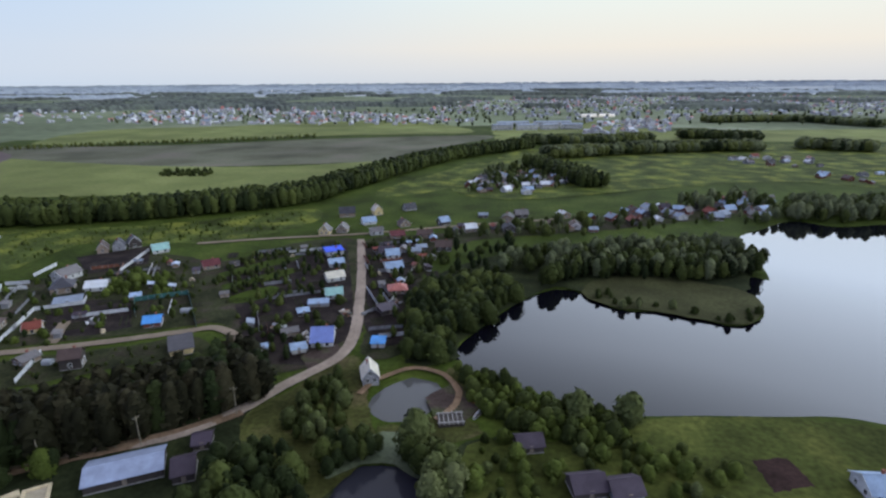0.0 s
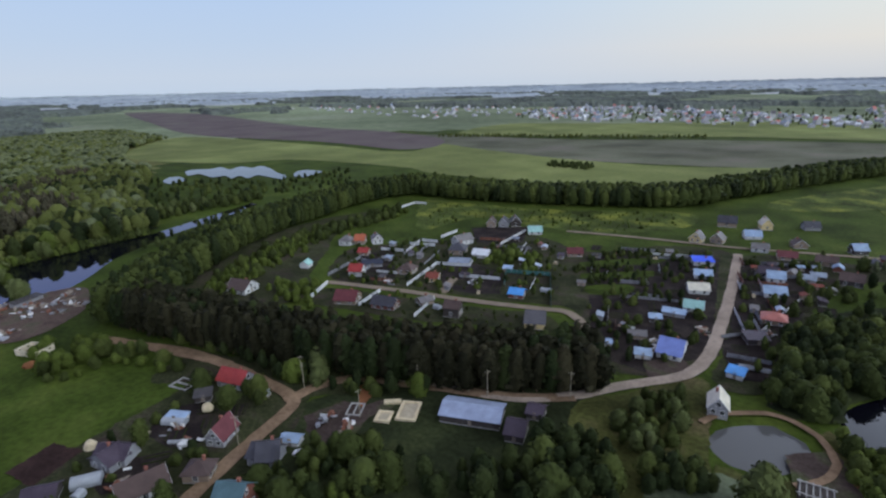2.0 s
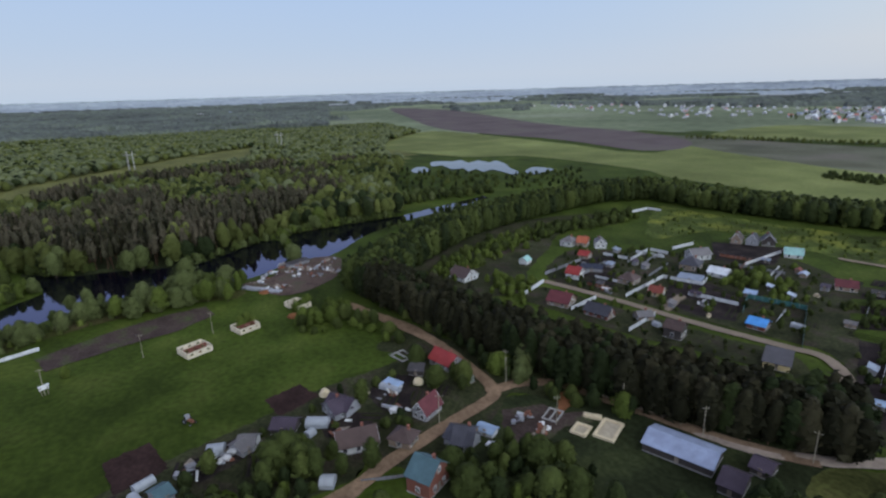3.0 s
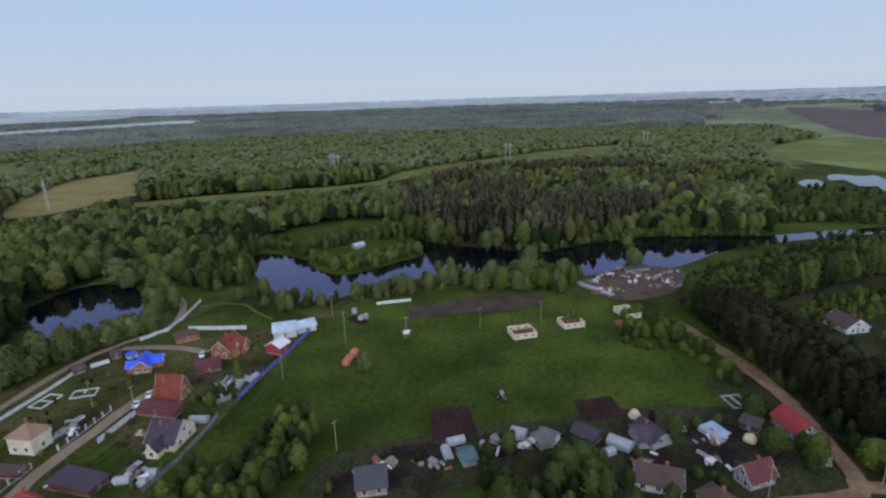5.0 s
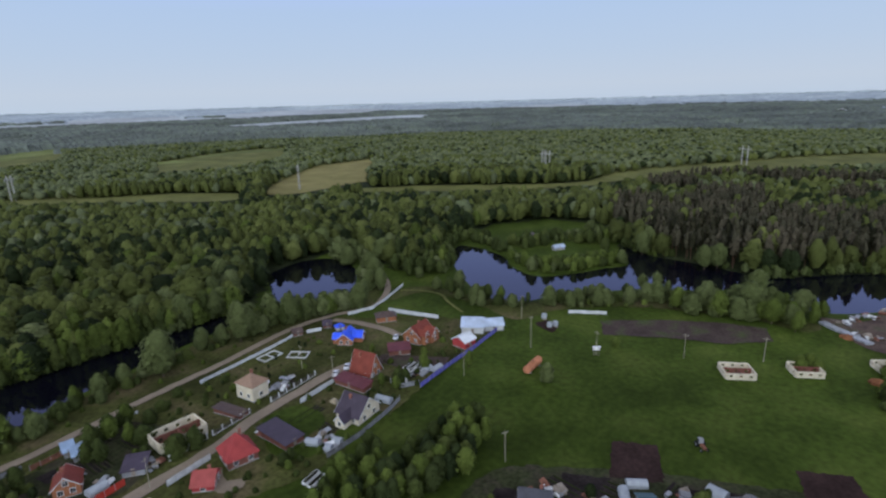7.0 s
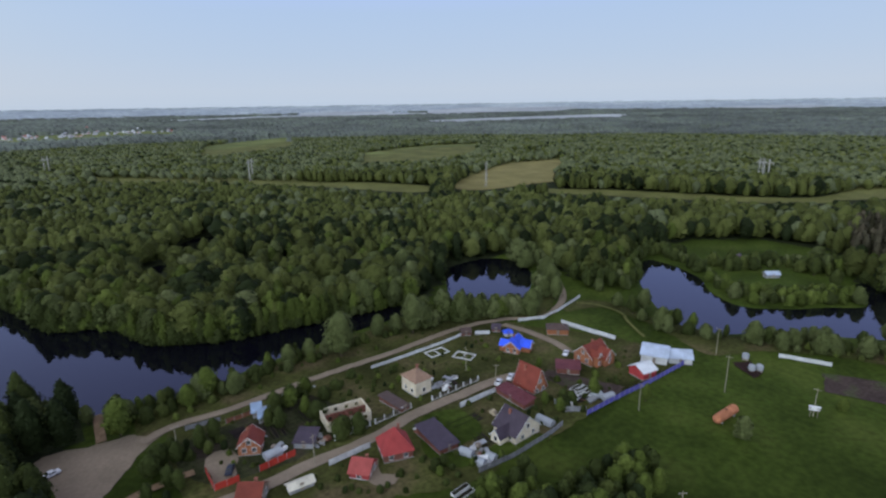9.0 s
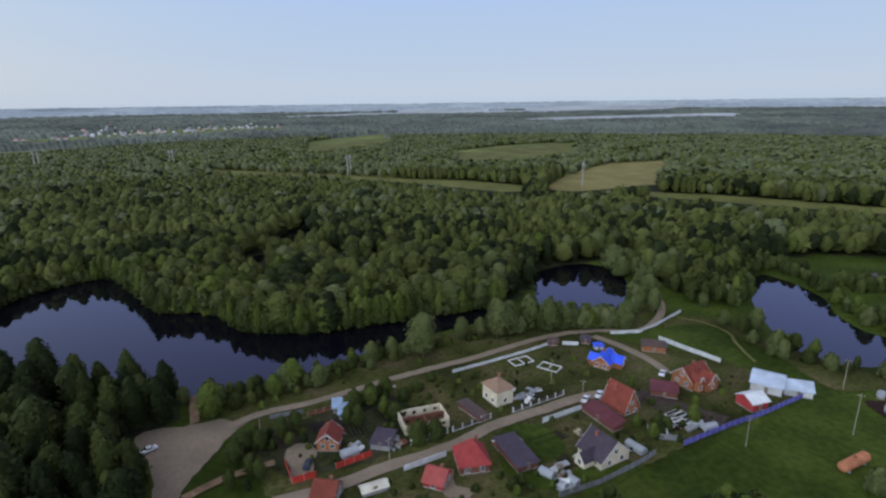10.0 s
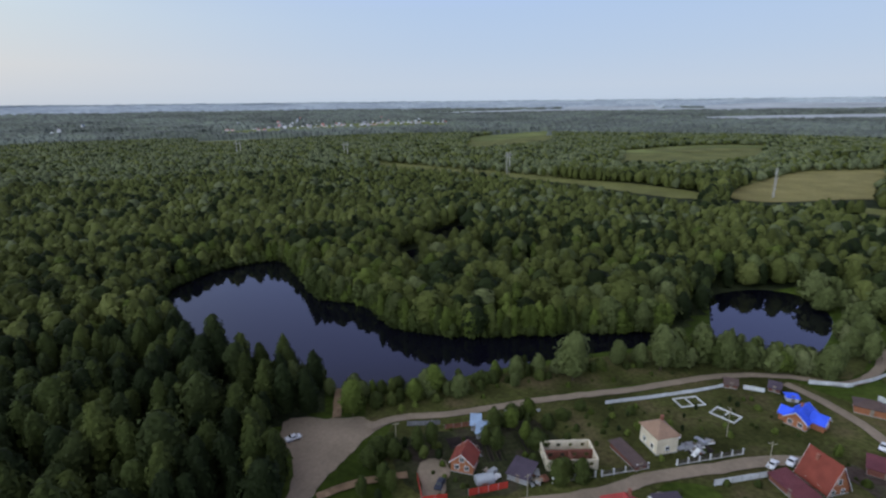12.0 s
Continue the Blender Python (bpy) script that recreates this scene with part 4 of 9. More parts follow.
def pole(x, y, h=9.0, lamp=False):
    """A wooden utility pole with a crossarm and insulators."""
    ob = thing("utility_pole", pose(x, y, 0, 0, 0, tree_rng.uniform(0, 180)), "weathered pale wooden utility pole with a short crossarm", "pole", "utility poles")
    bm = bmesh.new()
    bmesh.ops.create_cone(bm, cap_ends=True, segments=8, radius1=0.13, radius2=0.08, depth=h + 0.4)
    bmesh.ops.translate(bm, verts=bm.verts[:], vec=(0, 0, h / 2 - 0.2))
    part("shaft", bm, POLEWOOD, ob)
    bm = bmesh.new()
    box(bm, -0.9, 0.9, -0.05, 0.05, h - 0.7, h - 0.58)
    arm = part("crossarm", bm, POLEWOOD, ob)
    for xx in (-0.8, 0, 0.8):
        bm = bmesh.new()
        box(bm, xx - 0.05, xx + 0.05, -0.05, 0.05, h - 0.58, h - 0.38)
        part("insulator", bm, CONCRETE, arm)
    return ob


def car(x, y, turn, paint, label):
    """A saloon car: body with cabin, glass, lamps and wheels."""
    ob = thing("car", pose(x, y, 0.2, 0, 0, turn), label, "car", "parked cars")
    prof = [(-2.15, 0.30), (-2.2, 0.62), (-2.0, 0.82), (-1.25, 0.88), (-0.75, 1.32), (0.45, 1.36), (1.05, 0.92), (1.95, 0.80), (2.15, 0.58), (2.1, 0.30)]
    bm = bmesh.new()
    rows_ = [[bm.verts.new((px, s * (0.84 if pz < 1.0 else 0.66), pz)) for px, pz in prof] for s in (-1, 1)]
    k = len(prof)
    for i in range(k):
        j = (i + 1) % k
        bm.faces.new((rows_[0][i], rows_[0][j], rows_[1][j], rows_[1][i]))
    bm.faces.new(rows_[0][::-1])
    bm.faces.new(rows_[1])
    bmesh.ops.recalc_face_normals(bm, faces=bm.faces[:])
    bmesh.ops.bevel(bm, geom=bm.edges[:], offset=0.05, segments=1, affect="EDGES")
    part("body", bm, paint, ob)
    for nm, pts in (("windscreen", [(0.5, 1.34), (1.02, 0.96)]), ("rear_window", [(-0.8, 1.3), (-1.2, 0.93)])):
        bm = bmesh.new()
        (x0, z0), (x1, z1) = pts
        e = 0.03 if nm == "windscreen" else -0.03
        bm.faces.new([bm.verts.new(p) for p in ((x0 + e, -0.6, z0 + 0.03), (x0 + e, 0.6, z0 + 0.03), (x1 + e, 0.72, z1 + 0.03), (x1 + e, -0.72, z1 + 0.03))])
        part(nm, bm, GLASS, ob)
    for s in (-1, 1):
        bm = bmesh.new()
        bm.faces.new([bm.verts.new(p) for p in ((-1.1, s * 0.83, 0.94), (0.95, s * 0.83, 0.94), (0.42, s * 0.72, 1.28), (-0.7, s * 0.72, 1.26))])
        part("side_window", bm, GLASS, ob)
        bm = bmesh.new()
        box(bm, 2.1, 2.18, s * 0.62 - 0.14, s * 0.62 + 0.14, 0.58, 0.72)
        part("headlight", bm, GLASS, ob)
        for xx in (-1.35, 1.35):
            bm = bmesh.new()
            bmesh.ops.create_cone(bm, cap_ends=True, segments=14, radius1=0.31, radius2=0.31, depth=0.2, matrix=pose(xx, s * 0.78, 0.12, 90))
            w = part("wheel", bm, RUBBER, ob)
            bm = bmesh.new()
            bmesh.ops.create_cone(bm, cap_ends=True, segments=10, radius1=0.19, radius2=0.17, depth=0.22, matrix=pose(xx, s * 0.78, 0.12, 90))
            part("rim", bm, STEEL, w)
    return ob



def hamlet(gap, *pts):
    """Small houses standing in loose rows over a piece of ground."""
    poly = np.array(pts, float)
    lo, hi = poly.min(0), poly.max(0)
    x, y = scatter(lo[0], hi[0] + gap, lo[1], hi[1] + gap, gap, int(abs(pts[0][0])))
    k = inside(poly, x, y)
    r = np.random.default_rng(int(abs(pts[0][1])))
    roofs = ["sky", "grey", "steel", "slate", "rust", "brown", "grey", "plum", "brown", "dark", "sky", "steel", "pale", "grey"]
    words = {"steel": "blue-grey steel", "dark": "dark felt", "maroon": "maroon metal", "sky": "light blue metal", "grey": "grey sheet", "slate": "dark slate-grey", "rust": "rusty red", "brown": "brown sheet", "pale": "pale white sheet", "plum": "dark purplish-grey",
             "cobalt": "vivid blue metal", "mint": "mint green metal", "cream": "cream white", "icegrey": "pale ice-blue metal"}
    walls = ["white", "tan", "grey", "tan", "brick", "dark"]
    for a, b in zip(x[k], y[k]):
        if not open_ground(np.array([a]), np.array([b]), 6, False)[0]:
            continue
        rf, wa = roofs[r.integers(len(roofs))], walls[r.integers(len(walls))]
        small = r.random() < 0.4
        house("shed" if small else "house", a, b, r.normal(10, 12) + 90 * r.integers(2), r.uniform(5, 7) if small else r.uniform(7, 11), r.uniform(4, 6) if small else r.uniform(6, 9),
              2.4 if small else 3.0, "g", 1.4 if small else r.uniform(2, 3.2), rf, wa, "%s %s with %s roof in the lakeside village" % (wa, "shed" if small else "house", words[rf]))



def vegetable_bed(x, y, turn, length, depth):
    """A dug bed with low ridges and rows of green."""
    ob = thing("vegetable_bed", pose(x, y, 0, 0, 0, turn), "dark dug vegetable bed with thin green rows", "garden bed", "garden beds")
    rows_ = max(3, int(depth / 0.9))
    bm = bmesh.new()
    line = []
    for i in range(rows_ * 2 + 1):
        line.append((-depth / 2 + i * depth / rows_ / 2, 0.10 + 0.16 * (i % 2)))
    a = [[bm.verts.new((sx * length / 2, p, q)) for p, q in line] for sx in (-1, 1)]
    for i in range(len(line) - 1):
        bm.faces.new((a[0][i], a[1][i], a[1][i + 1], a[0][i + 1]))
    part("ridged_soil", bm, SOIL, ob)
    for i in range(0, rows_, 2):
        bm = bmesh.new()
        yy = -depth / 2 + (i + 0.5) * depth / rows_
        box(bm, -length / 2 + 0.3, length / 2 - 0.3, yy - 0.14, yy + 0.14, 0.2, 0.42)
        part("planted_ridge", bm, LEAF, ob)
    return ob


def framed_bed(x, y, turn, length, depth):
    """A raised bed: white boards round dark soil with a row of seedlings."""
    ob = thing("raised_bed", pose(x, y, 0.3, 0, 0, turn), "raised garden bed framed with white boards", "garden bed", "raised beds")
    L, W = length / 2, depth / 2
    for x0, x1, y0, y1 in ((-L, L, -W - 0.09, -W), (-L, L, W, W + 0.09), (-L - 0.09, -L, -W - 0.09, W + 0.09), (L, L + 0.09, -W - 0.09, W + 0.09)):
        bm = bmesh.new()
        box(bm, x0, x1, y0, y1, -0.3, 0.34)
        part("board", bm, TRIM, ob)
    bm = bmesh.new()
    box(bm, -L, L, -W, W, -0.3, 0.24)
    part("soil", bm, SOIL, ob)
    rng_ = np.random.default_rng(int(abs(x * 7 + y)))
    V, F = [], []
    for q in np.arange(-L + 0.3, L - 0.2, 0.5):
        v, f = crown(int(abs(q * 10)), "bush", 6, 0.3, 1)
        F.append(f + sum(len(k) for k in V))
        V.append(v * rng_.uniform(0.25, 0.45) + (q, rng_.normal(0, W * 0.3), 0.22))
    part("seedlings", tinted(mesh_of("seedlings", np.concatenate(V), np.concatenate(F), [LEAF], None, True)), None, ob)


def woodpile(x, y, turn):
    """Split logs stacked in a row."""
    ob = thing("woodpile", pose(x, y, 0, 0, 0, turn), "stacked split firewood beside a shed", "woodpile", "woodpiles")
    for lay in range(4):
        for i in range(7 - lay):
            bm = bmesh.new()
            bmesh.ops.create_cone(bm, cap_ends=True, segments=6, radius1=0.2, radius2=0.19, depth=1.1, matrix=pose((i + lay * 0.5 - 3) * 0.42, 0, 0.22 + lay * 0.36, 90))
            part("log", bm, FRESHWOOD if (i + lay) % 3 else WOOD, ob)
    return ob


def gardens(beds, sheds, turn, *pts):
    """Kitchen gardens between the houses: beds, small sheds and woodpiles, clear of houses and lanes."""
    poly = np.array(pts, float)
    lo, hi = poly.min(0), poly.max(0)
    r = np.random.default_rng(beds * 31 + sheds)
    placed = 0
    roofs = ["grey", "plum", "sky", "rust", "steel", "dark", "icegrey"]
    words = {"grey": "grey sheet", "plum": "dark felt", "sky": "light blue metal", "rust": "rusty red", "steel": "blue-grey steel", "dark": "dark felt", "icegrey": "pale metal"}
    tx, ty = r.uniform(lo[0], hi[0], 900), r.uniform(lo[1], hi[1], 900)
    k = inside(poly, tx, ty) & open_ground(tx, ty, 4, False)
    for a, b in zip(tx[k], ty[k]):
        if placed >= beds + sheds:
            break
        s = r.uniform(5, 11), r.uniform(3.5, 7)
        if any(math.hypot(a - hx, b - hy) < hr + 3.2 for hx, hy, hr in HOMES):
            continue
        ang = turn + r.normal(0, 4) + 90 * r.integers(2)
        if placed < sheds:
            rf = roofs[r.integers(len(roofs))]
            house("shed", a, b, ang, r.uniform(3, 5), r.uniform(2.4, 3.6), 2.1, "sg"[r.integers(2)], 0.7, rf, ("dark", "grey", "tan")[r.integers(3)], "small garden shed with %s roof" % words[rf])
        elif r.random() < 0.12:
            woodpile(a, b, ang)
            HOMES.append((a, b, 2.0))
        else:
            vegetable_bed(a, b, ang, *s)
            HOMES.append((a, b, math.hypot(*s) / 2))
        placed += 1



def apartment_block(x, y, turn, length):
    """A long three-storey block with rows of windows, far off."""
    p = warp(x, y)
    ob = thing("apartment_block", pose(p[0], p[1], p[2], 0, 0, turn), "pale three-storey apartment block far beyond the fields", "apartment block", "apartment blocks")
    L = length / 2
    bm = bmesh.new()
    box(bm, -L, L, -6, 6, -1, 9.5)
    part("wall", bm, WALLMAT["white"], ob)
    bm = bmesh.new()
    slab(bm, [(-L - 0.5, -6.6, 9.6), (L + 0.5, -6.6, 9.6), (L + 0.5, 0, 12.2), (-L - 0.5, 0, 12.2)], 0.2)
    slab(bm, [(-L - 0.5, 0, 12.2), (L + 0.5, 0, 12.2), (L + 0.5, 6.6, 9.6), (-L - 0.5, 6.6, 9.6)], 0.2)
    part("roof", bm, ROOFMAT["steel"], ob)
    for z in (1.2, 4.2, 7.2):
        for i in range(int(length / 4)):
            bm = bmesh.new()
            xx = -L + 2 + i * 4
            box(bm, xx - 0.9, xx + 0.9, -6.08, -5.9, z, z + 1.6)
            part("window", bm, GLASS, ob)
    return ob



def notice_board(x, y):
    """A white board on two posts."""
    ob = thing("notice_board", pose(x, y, 0, 0, 0, -60), "white blank notice board on two posts in the meadow", "notice board")
    for s in (-1, 1):
        bm = bmesh.new()
        box(bm, s * 0.9 - 0.07, s * 0.9 + 0.07, -0.07, 0.07, -0.3, 3.2)
        part("post", bm, WOOD, ob)
    bm = bmesh.new()
    box(bm, -1.3, 1.3, -0.12, -0.07, 2.0, 3.3)
    part("board", bm, TRIM, ob)
    bm = bmesh.new()
    slab(bm, [(-1.5, -0.5, 3.4), (1.5, -0.5, 3.4), (1.5, 0.5, 3.4), (-1.5, 0.5, 3.4)], 0.08)
    part("cap", bm, TRIM, ob)


# ---- plan: water, ground covers, roads ----
lake("big_lake", "wide still lake reflecting the evening sky", (3.8, 161.1), (5.3, 172.3), (11.4, 182.1), (21.2, 197.1), (34.9, 214.3), (50.5, 225.9), (60.4, 220.3), (69.9, 202.9), (84.7, 199.8), (98.0, 194.1), (107.3, 186.3), (118.4, 189.1), (128.6, 200.6), (131.1, 218.8), (145.1, 240.0), (150.4, 234.5), (158.1, 256.1), (156.5, 274.8), (174.5, 307.3), (195.0, 322.0), (227.5, 343.7), (246.6, 328.6), (281.3, 333.3), (331.3, 336.1), (333.8, 302.9), (141.9, 113.4), (118.3, 124.9), (107.6, 128.6), (92.2, 128.8), (72.4, 129.6), (49.1, 130.1), (34.9, 136.7), (24.5, 143.5), (11.5, 152.9))
lake("fish_pond", "small fenced fish pond with bare banks", (-22.6, 137.5), (-16.6, 146.6), (-9.9, 151.2), (-1.9, 147.7), (0.7, 140.7), (-3.4, 132.2), (-10.2, 127.5), (-16.4, 127.8), (-21.6, 132.4))
lake("dark_pond", "dark small pond among willows", (-29.2, 102.0), (-25.1, 107.5), (-18.8, 110.6), (-10.5, 109.7), (-5.5, 104.7), (-4.4, 97.9), (-10.4, 91.6), (-22.2, 91.7), (-29.2, 96.5))
lake("west_lake", "dark still lake reflecting the forest edge", (49.7, -276.7), (40.5, -307.5), (22.9, -324.0), (-3.2, -324.4), (-21.4, -263.4), (-41.6, -247.2), (-53.4, -218.2), (-73.9, -204.3), (-95.5, -199.2), (-117.8, -196.1), (-135.5, -193.0), (-151.2, -190.4), (-155.1, -185.1), (-144.2, -179.4), (-127.6, -178.4), (-118.3, -177.8), (-100.4, -176.5), (-76.7, -173.6), (-50.6, -167.4), (-40.3, -173.4), (-27.7, -173.4), (-14.7, -186.0), (-1.1, -193.3), (13.6, -203.2), (28.1, -226.2))
lake("causeway_pond", "still pond beside the causeway", (-188.9, -204.4), (-202.7, -220.8), (-230.0, -222.6), (-242.4, -207.9), (-230.6, -183.3), (-204.6, -162.7), (-188.7, -154.9), (-168.9, -165.8), (-174.8, -184.1))
lake("river_bend", "slow dark river bending round a grassy island", (-256.3, -134.0), (-283.8, -152.4), (-301.2, -158.2), (-300.1, -141.6), (-289.9, -121.4), (-274.3, -109.2), (-264.8, -90.2), (-277.5, -75.4), (-294.0, -63.9), (-304.7, -55.1), (-322.2, -60.8), (-331.2, -68.2), (-342.2, -65.4), (-330.0, -52.0), (-324.4, -24.3), (-317.6, -4.8), (-312.7, 10.2), (-317.4, 18.8), (-329.5, 33.4), (-340.4, 51.4), (-341.2, 62.7), (-296.0, 58.8), (-281.6, 48.0), (-273.2, 30.7), (-284.6, 10.8), (-287.2, -2.8), (-277.9, -18.6), (-273.1, -34.8), (-258.0, -54.5), (-246.0, -71.2), (-228.7, -82.1), (-226.8, -101.7))
lake("river_reach", "narrow dark river reach below the pines", (-348.7, 69.4), (-355.2, 94.6), (-358.9, 128.8), (-360.9, 151.3), (-374.2, 189.1), (-391.5, 243.1), (-383.0, 244.2), (-363.5, 202.6), (-350.9, 164.6), (-336.6, 137.4), (-320.9, 112.0), (-298.3, 90.4), (-286.9, 72.1), (-309.3, 63.6))
lake("far_pond", "shallow bright pond in the far meadow", (-619.0, 305.0), (-624.7, 318.3), (-611.4, 331.9), (-615.8, 346.9), (-586.6, 342.0), (-598.7, 362.5), (-574.6, 363.6), (-581.4, 378.3), (-552.8, 372.4), (-514.9, 355.6), (-485.3, 345.8), (-471.8, 330.8), (-500.2, 332.5), (-517.8, 332.2), (-508.5, 315.3), (-530.9, 319.6), (-522.3, 302.8), (-547.8, 312.5), (-548.1, 298.6), (-586.6, 303.5), (-583.2, 290.6))
lake("far_pond_west", "shallow bright pond among reeds in the far meadow", (-570.7, 256.7), (-591.2, 273.6), (-588.4, 281.6), (-557.4, 274.9), (-546.2, 261.2), (-547.1, 252.0))
lake("far_pond_small", "small bright pond in the far meadow", (-483.7, 353.7), (-503.8, 375.9), (-499.8, 385.6), (-476.7, 387.0), (-465.2, 361.3), (-461.6, 345.2))
lake("forest_pool", "dark pool hidden in the forest", (-88.0, -349.3), (-104.8, -384.2), (-123.5, -393.5), (-129.1, -383.6), (-114.3, -359.1), (-94.3, -337.5))
lake("wood_creek", "narrow dark creek winding through the wood", (-66, -299), (-73, -296), (-77, -318), (-85, -334), (-79, -338), (-70, -325))
lake("wood_pool", "small dark pool inside the wood", (-114, -322), (-122, -319), (-125, -309), (-118, -311))
# dark patch where tree shade falls, painted as ground colour
patch("shaded_ground", "tree_shade", "herbs and grass below the trees, darkened for their shade", (-123.3, 104.0), (-96.1, 117.4), (-61.5, 133.9), (-57.8, 142.6), (-44.9, 128.2), (-34.7, 121.8), (-29.4, 114.2), (-27.1, 96.2), (-65.0, 73.2), (-95.1, 79.4), (-114.7, 91.7))
patch("belt_verge", "garden", "patchwork of weedy garden plots and trodden earth", (-229.7, 92.4), (-267.7, 135.2), (-296.2, 219.2), (-282.4, 276.4), (-256.9, 268.0), (-258.5, 222.9), (-231.2, 186.8), (-206.3, 155.8), (-185.3, 143.1), (-191.6, 116.9), (-211.7, 105.8))
patch("pond_bank_south", "verge", "weedy brown bank beside the fish pond", (-18, 125.5), (-10, 125), (-2, 130), (6, 128), (10, 122), (0, 117), (-14, 118))
patch("pond_bank_east", "verge", "weedy brown bank beside the fish pond", (2.6, 141), (-0.8, 132), (7, 129), (16, 134), (10, 146), (2, 156), (0.4, 149.5))
patch("willow_floor", "tree_shade", "herbs and grass below the willows, darkened for their shade", (0, 96), (0, 105), (2, 114), (10, 120), (28, 117), (40, 112), (40, 98), (24, 88), (6, 86), (-2, 88))
patch("orchard_floor", "tree_shade", "herbs and grass below the trees, darkened for their shade", (-106.8, 57.0), (-111.1, 66.3), (-117.3, 81.9), (-114.2, 92.2), (-103.8, 98.8), (-87.8, 105.4), (-67.3, 110.5), (-56.3, 124.4), (-42.8, 104.0), (-44.3, 84.4), (-78.7, 46.0), (-96.0, 45.1))
patch("road_garden", "garden", "patchwork of weedy garden plots and trodden earth", (-106.3, 33.7), (-119.4, 43.2), (-119.3, 57.3), (-131.2, 69.1), (-153.9, 75.5), (-151.5, 56.7), (-139.2, 43.3), (-133.2, 28.1), (-133.4, 15.3), (-127.7, 5.2), (-108.0, 13.3))
patch("junction_verge", "verge", "weedy brownish grass beside the road bend", (-54.9, 127.6), (-44.8, 144.3), (-29.8, 164.4), (-20.3, 129.0), (-18.1, 113.7), (-37.0, 92.6))
patch("junction_garden", "garden", "patchwork of weedy garden plots and trodden earth", (-165.8, 62.8), (-174.0, 72.5), (-169.7, 83.7), (-153.7, 90.8), (-145.9, 102.3), (-134.2, 108.4), (-121.3, 107.5), (-110.7, 95.9), (-118.8, 87.1), (-110.2, 74.9), (-103.0, 54.8), (-104.0, 44.9), (-118.7, 47.4), (-127.0, 64.9), (-150.4, 73.6))
track("main_road", 4.3, "paleroad", "pale gravel village road with worn edges", (-105.5, 107.7), (-95.2, 112.2), (-77.7, 118.5), (-68.2, 123.1), (-57.9, 132.0), (-50.2, 143.5), (-40.9, 155.1), (-34.5, 165.2), (-32.6, 181.6), (-34.8, 208.1), (-39.8, 250.4), (-47.9, 305.2))
track("ridge_road", 4.2, "dirt", "pale trodden dirt road through the village", (-56.9, 131.9), (-67.8, 123.8), (-76.6, 119.2), (-98.9, 110.1), (-114.9, 102.8), (-120.9, 95.1), (-122.4, 89.3), (-122.4, 82.9))
track("junction_road", 4.2, "dirt", "pale trodden dirt road through the village", (-209.7, 67.4), (-184.4, 75.9), (-161.3, 82.1), (-139.5, 83.8), (-123.3, 83.4), (-118.2, 77.8), (-115.6, 68.7), (-110.0, 50.9), (-104.0, 35.7), (-99.3, 26.5), (-103.0, 34.7), (-100.3, 23.4))
track("field_road", 4, "dirt", "pale trodden dirt road through the village", (-215.4, 65.7), (-198.1, 71.8), (-179.1, 79.3), (-156.6, 83.4))
track("village_street", 4, "gravel", "narrow grey gravel lane", (-191.9, 155.0), (-158.1, 165.8), (-122.5, 174.9), (-99.6, 182.4), (-86.1, 186.5), (-75.6, 179.3), (-70.6, 167.9))
track("meadow_road", 3.5, "gravel", "narrow grey gravel lane", (-141.0, 299.5), (-111.0, 306.9), (-82.3, 312.2), (-49.3, 317.6), (-8.4, 329.7), (24.1, 338.6), (81.6, 351.9))
track("lake_road", 3.1, "gravel", "narrow grey gravel lane", (-36.9, -148.3), (-45.0, -151.2), (-64.5, -149.9), (-91.9, -151.2), (-118.6, -150.6), (-151.2, -151.8), (-171.2, -147.3), (-188.0, -138.2), (-206.5, -143.6), (-220.2, -154.1), (-231.5, -169.2))
track("villa_lane", 3.5, "gravel", "narrow grey gravel lane", (-169.0, -142.8), (-171.6, -130.9), (-171.5, -117.8), (-169.2, -108.7))
track("garden_street", 4, "gravel", "narrow grey gravel lane", (-40.7, -111.2), (-56.3, -109.9), (-68.2, -110.3), (-80.6, -109.7), (-93.0, -110.3), (-101.4, -111.9), (-117.2, -111.8), (-134.2, -111.1), (-142.9, -109.2))
track("forest_track", 2.5, "dirt", "pale trodden dirt road through the village", (-22.9, -123.2), (-33.5, -126.1), (-44.6, -126.3))
track("shore_path", 2.5, "dirt", "pale trodden dirt road through the village", (-28.2, -155.2), (-28.9, -163.5), (-29.4, -171.9))
patch("clearing", "gravel", "pale gravel clearing", (-13.0, -156.9), (-27.4, -156.0), (-43.4, -152.3), (-34.7, -142.7), (-24.9, -129.1), (-19.2, -121.6), (-15.4, -122.4), (-17.3, -135.1))
patch("meadow_strip", "tallgrass", "yellow-green tall grass meadow", (-276.8, 327.9), (-242.8, 335.1), (-180.3, 347.7), (-98.6, 388.3), (-84.1, 350.8), (-121.0, 307.2), (-157.5, 300.0), (-207.1, 301.3), (-219.7, 254.4))
patch("slope_meadow", "tallgrass", "yellow-green tall grass meadow", (-55.4, 455.7), (4.1, 563.8), (33.6, 620.3), (53.0, 584.9), (8.3, 468.6), (-38.0, 431.2))
patch("stubble_field", "stubble", "grey-green stubble field", (-820.9, 734.9), (-651.0, 808.9), (-407.9, 822.4), (-169.5, 906.0), (83.7, 934.9), (-17.5, 748.1), (-62.5, 649.1), (-179.1, 609.2), (-304.7, 607.0), (-460.8, 651.2), (-555.8, 686.4))
patch("purple_field", "plough", "brown-grey ploughed field", (-2888.1, 1175.1), (-2302.4, 1217.7), (-1181.6, 881.0), (-798.0, 826.3), (-578.3, 731.5), (-534.4, 595.3), (-760.0, 615.6), (-1144.9, 597.3), (-1685.3, 755.9))
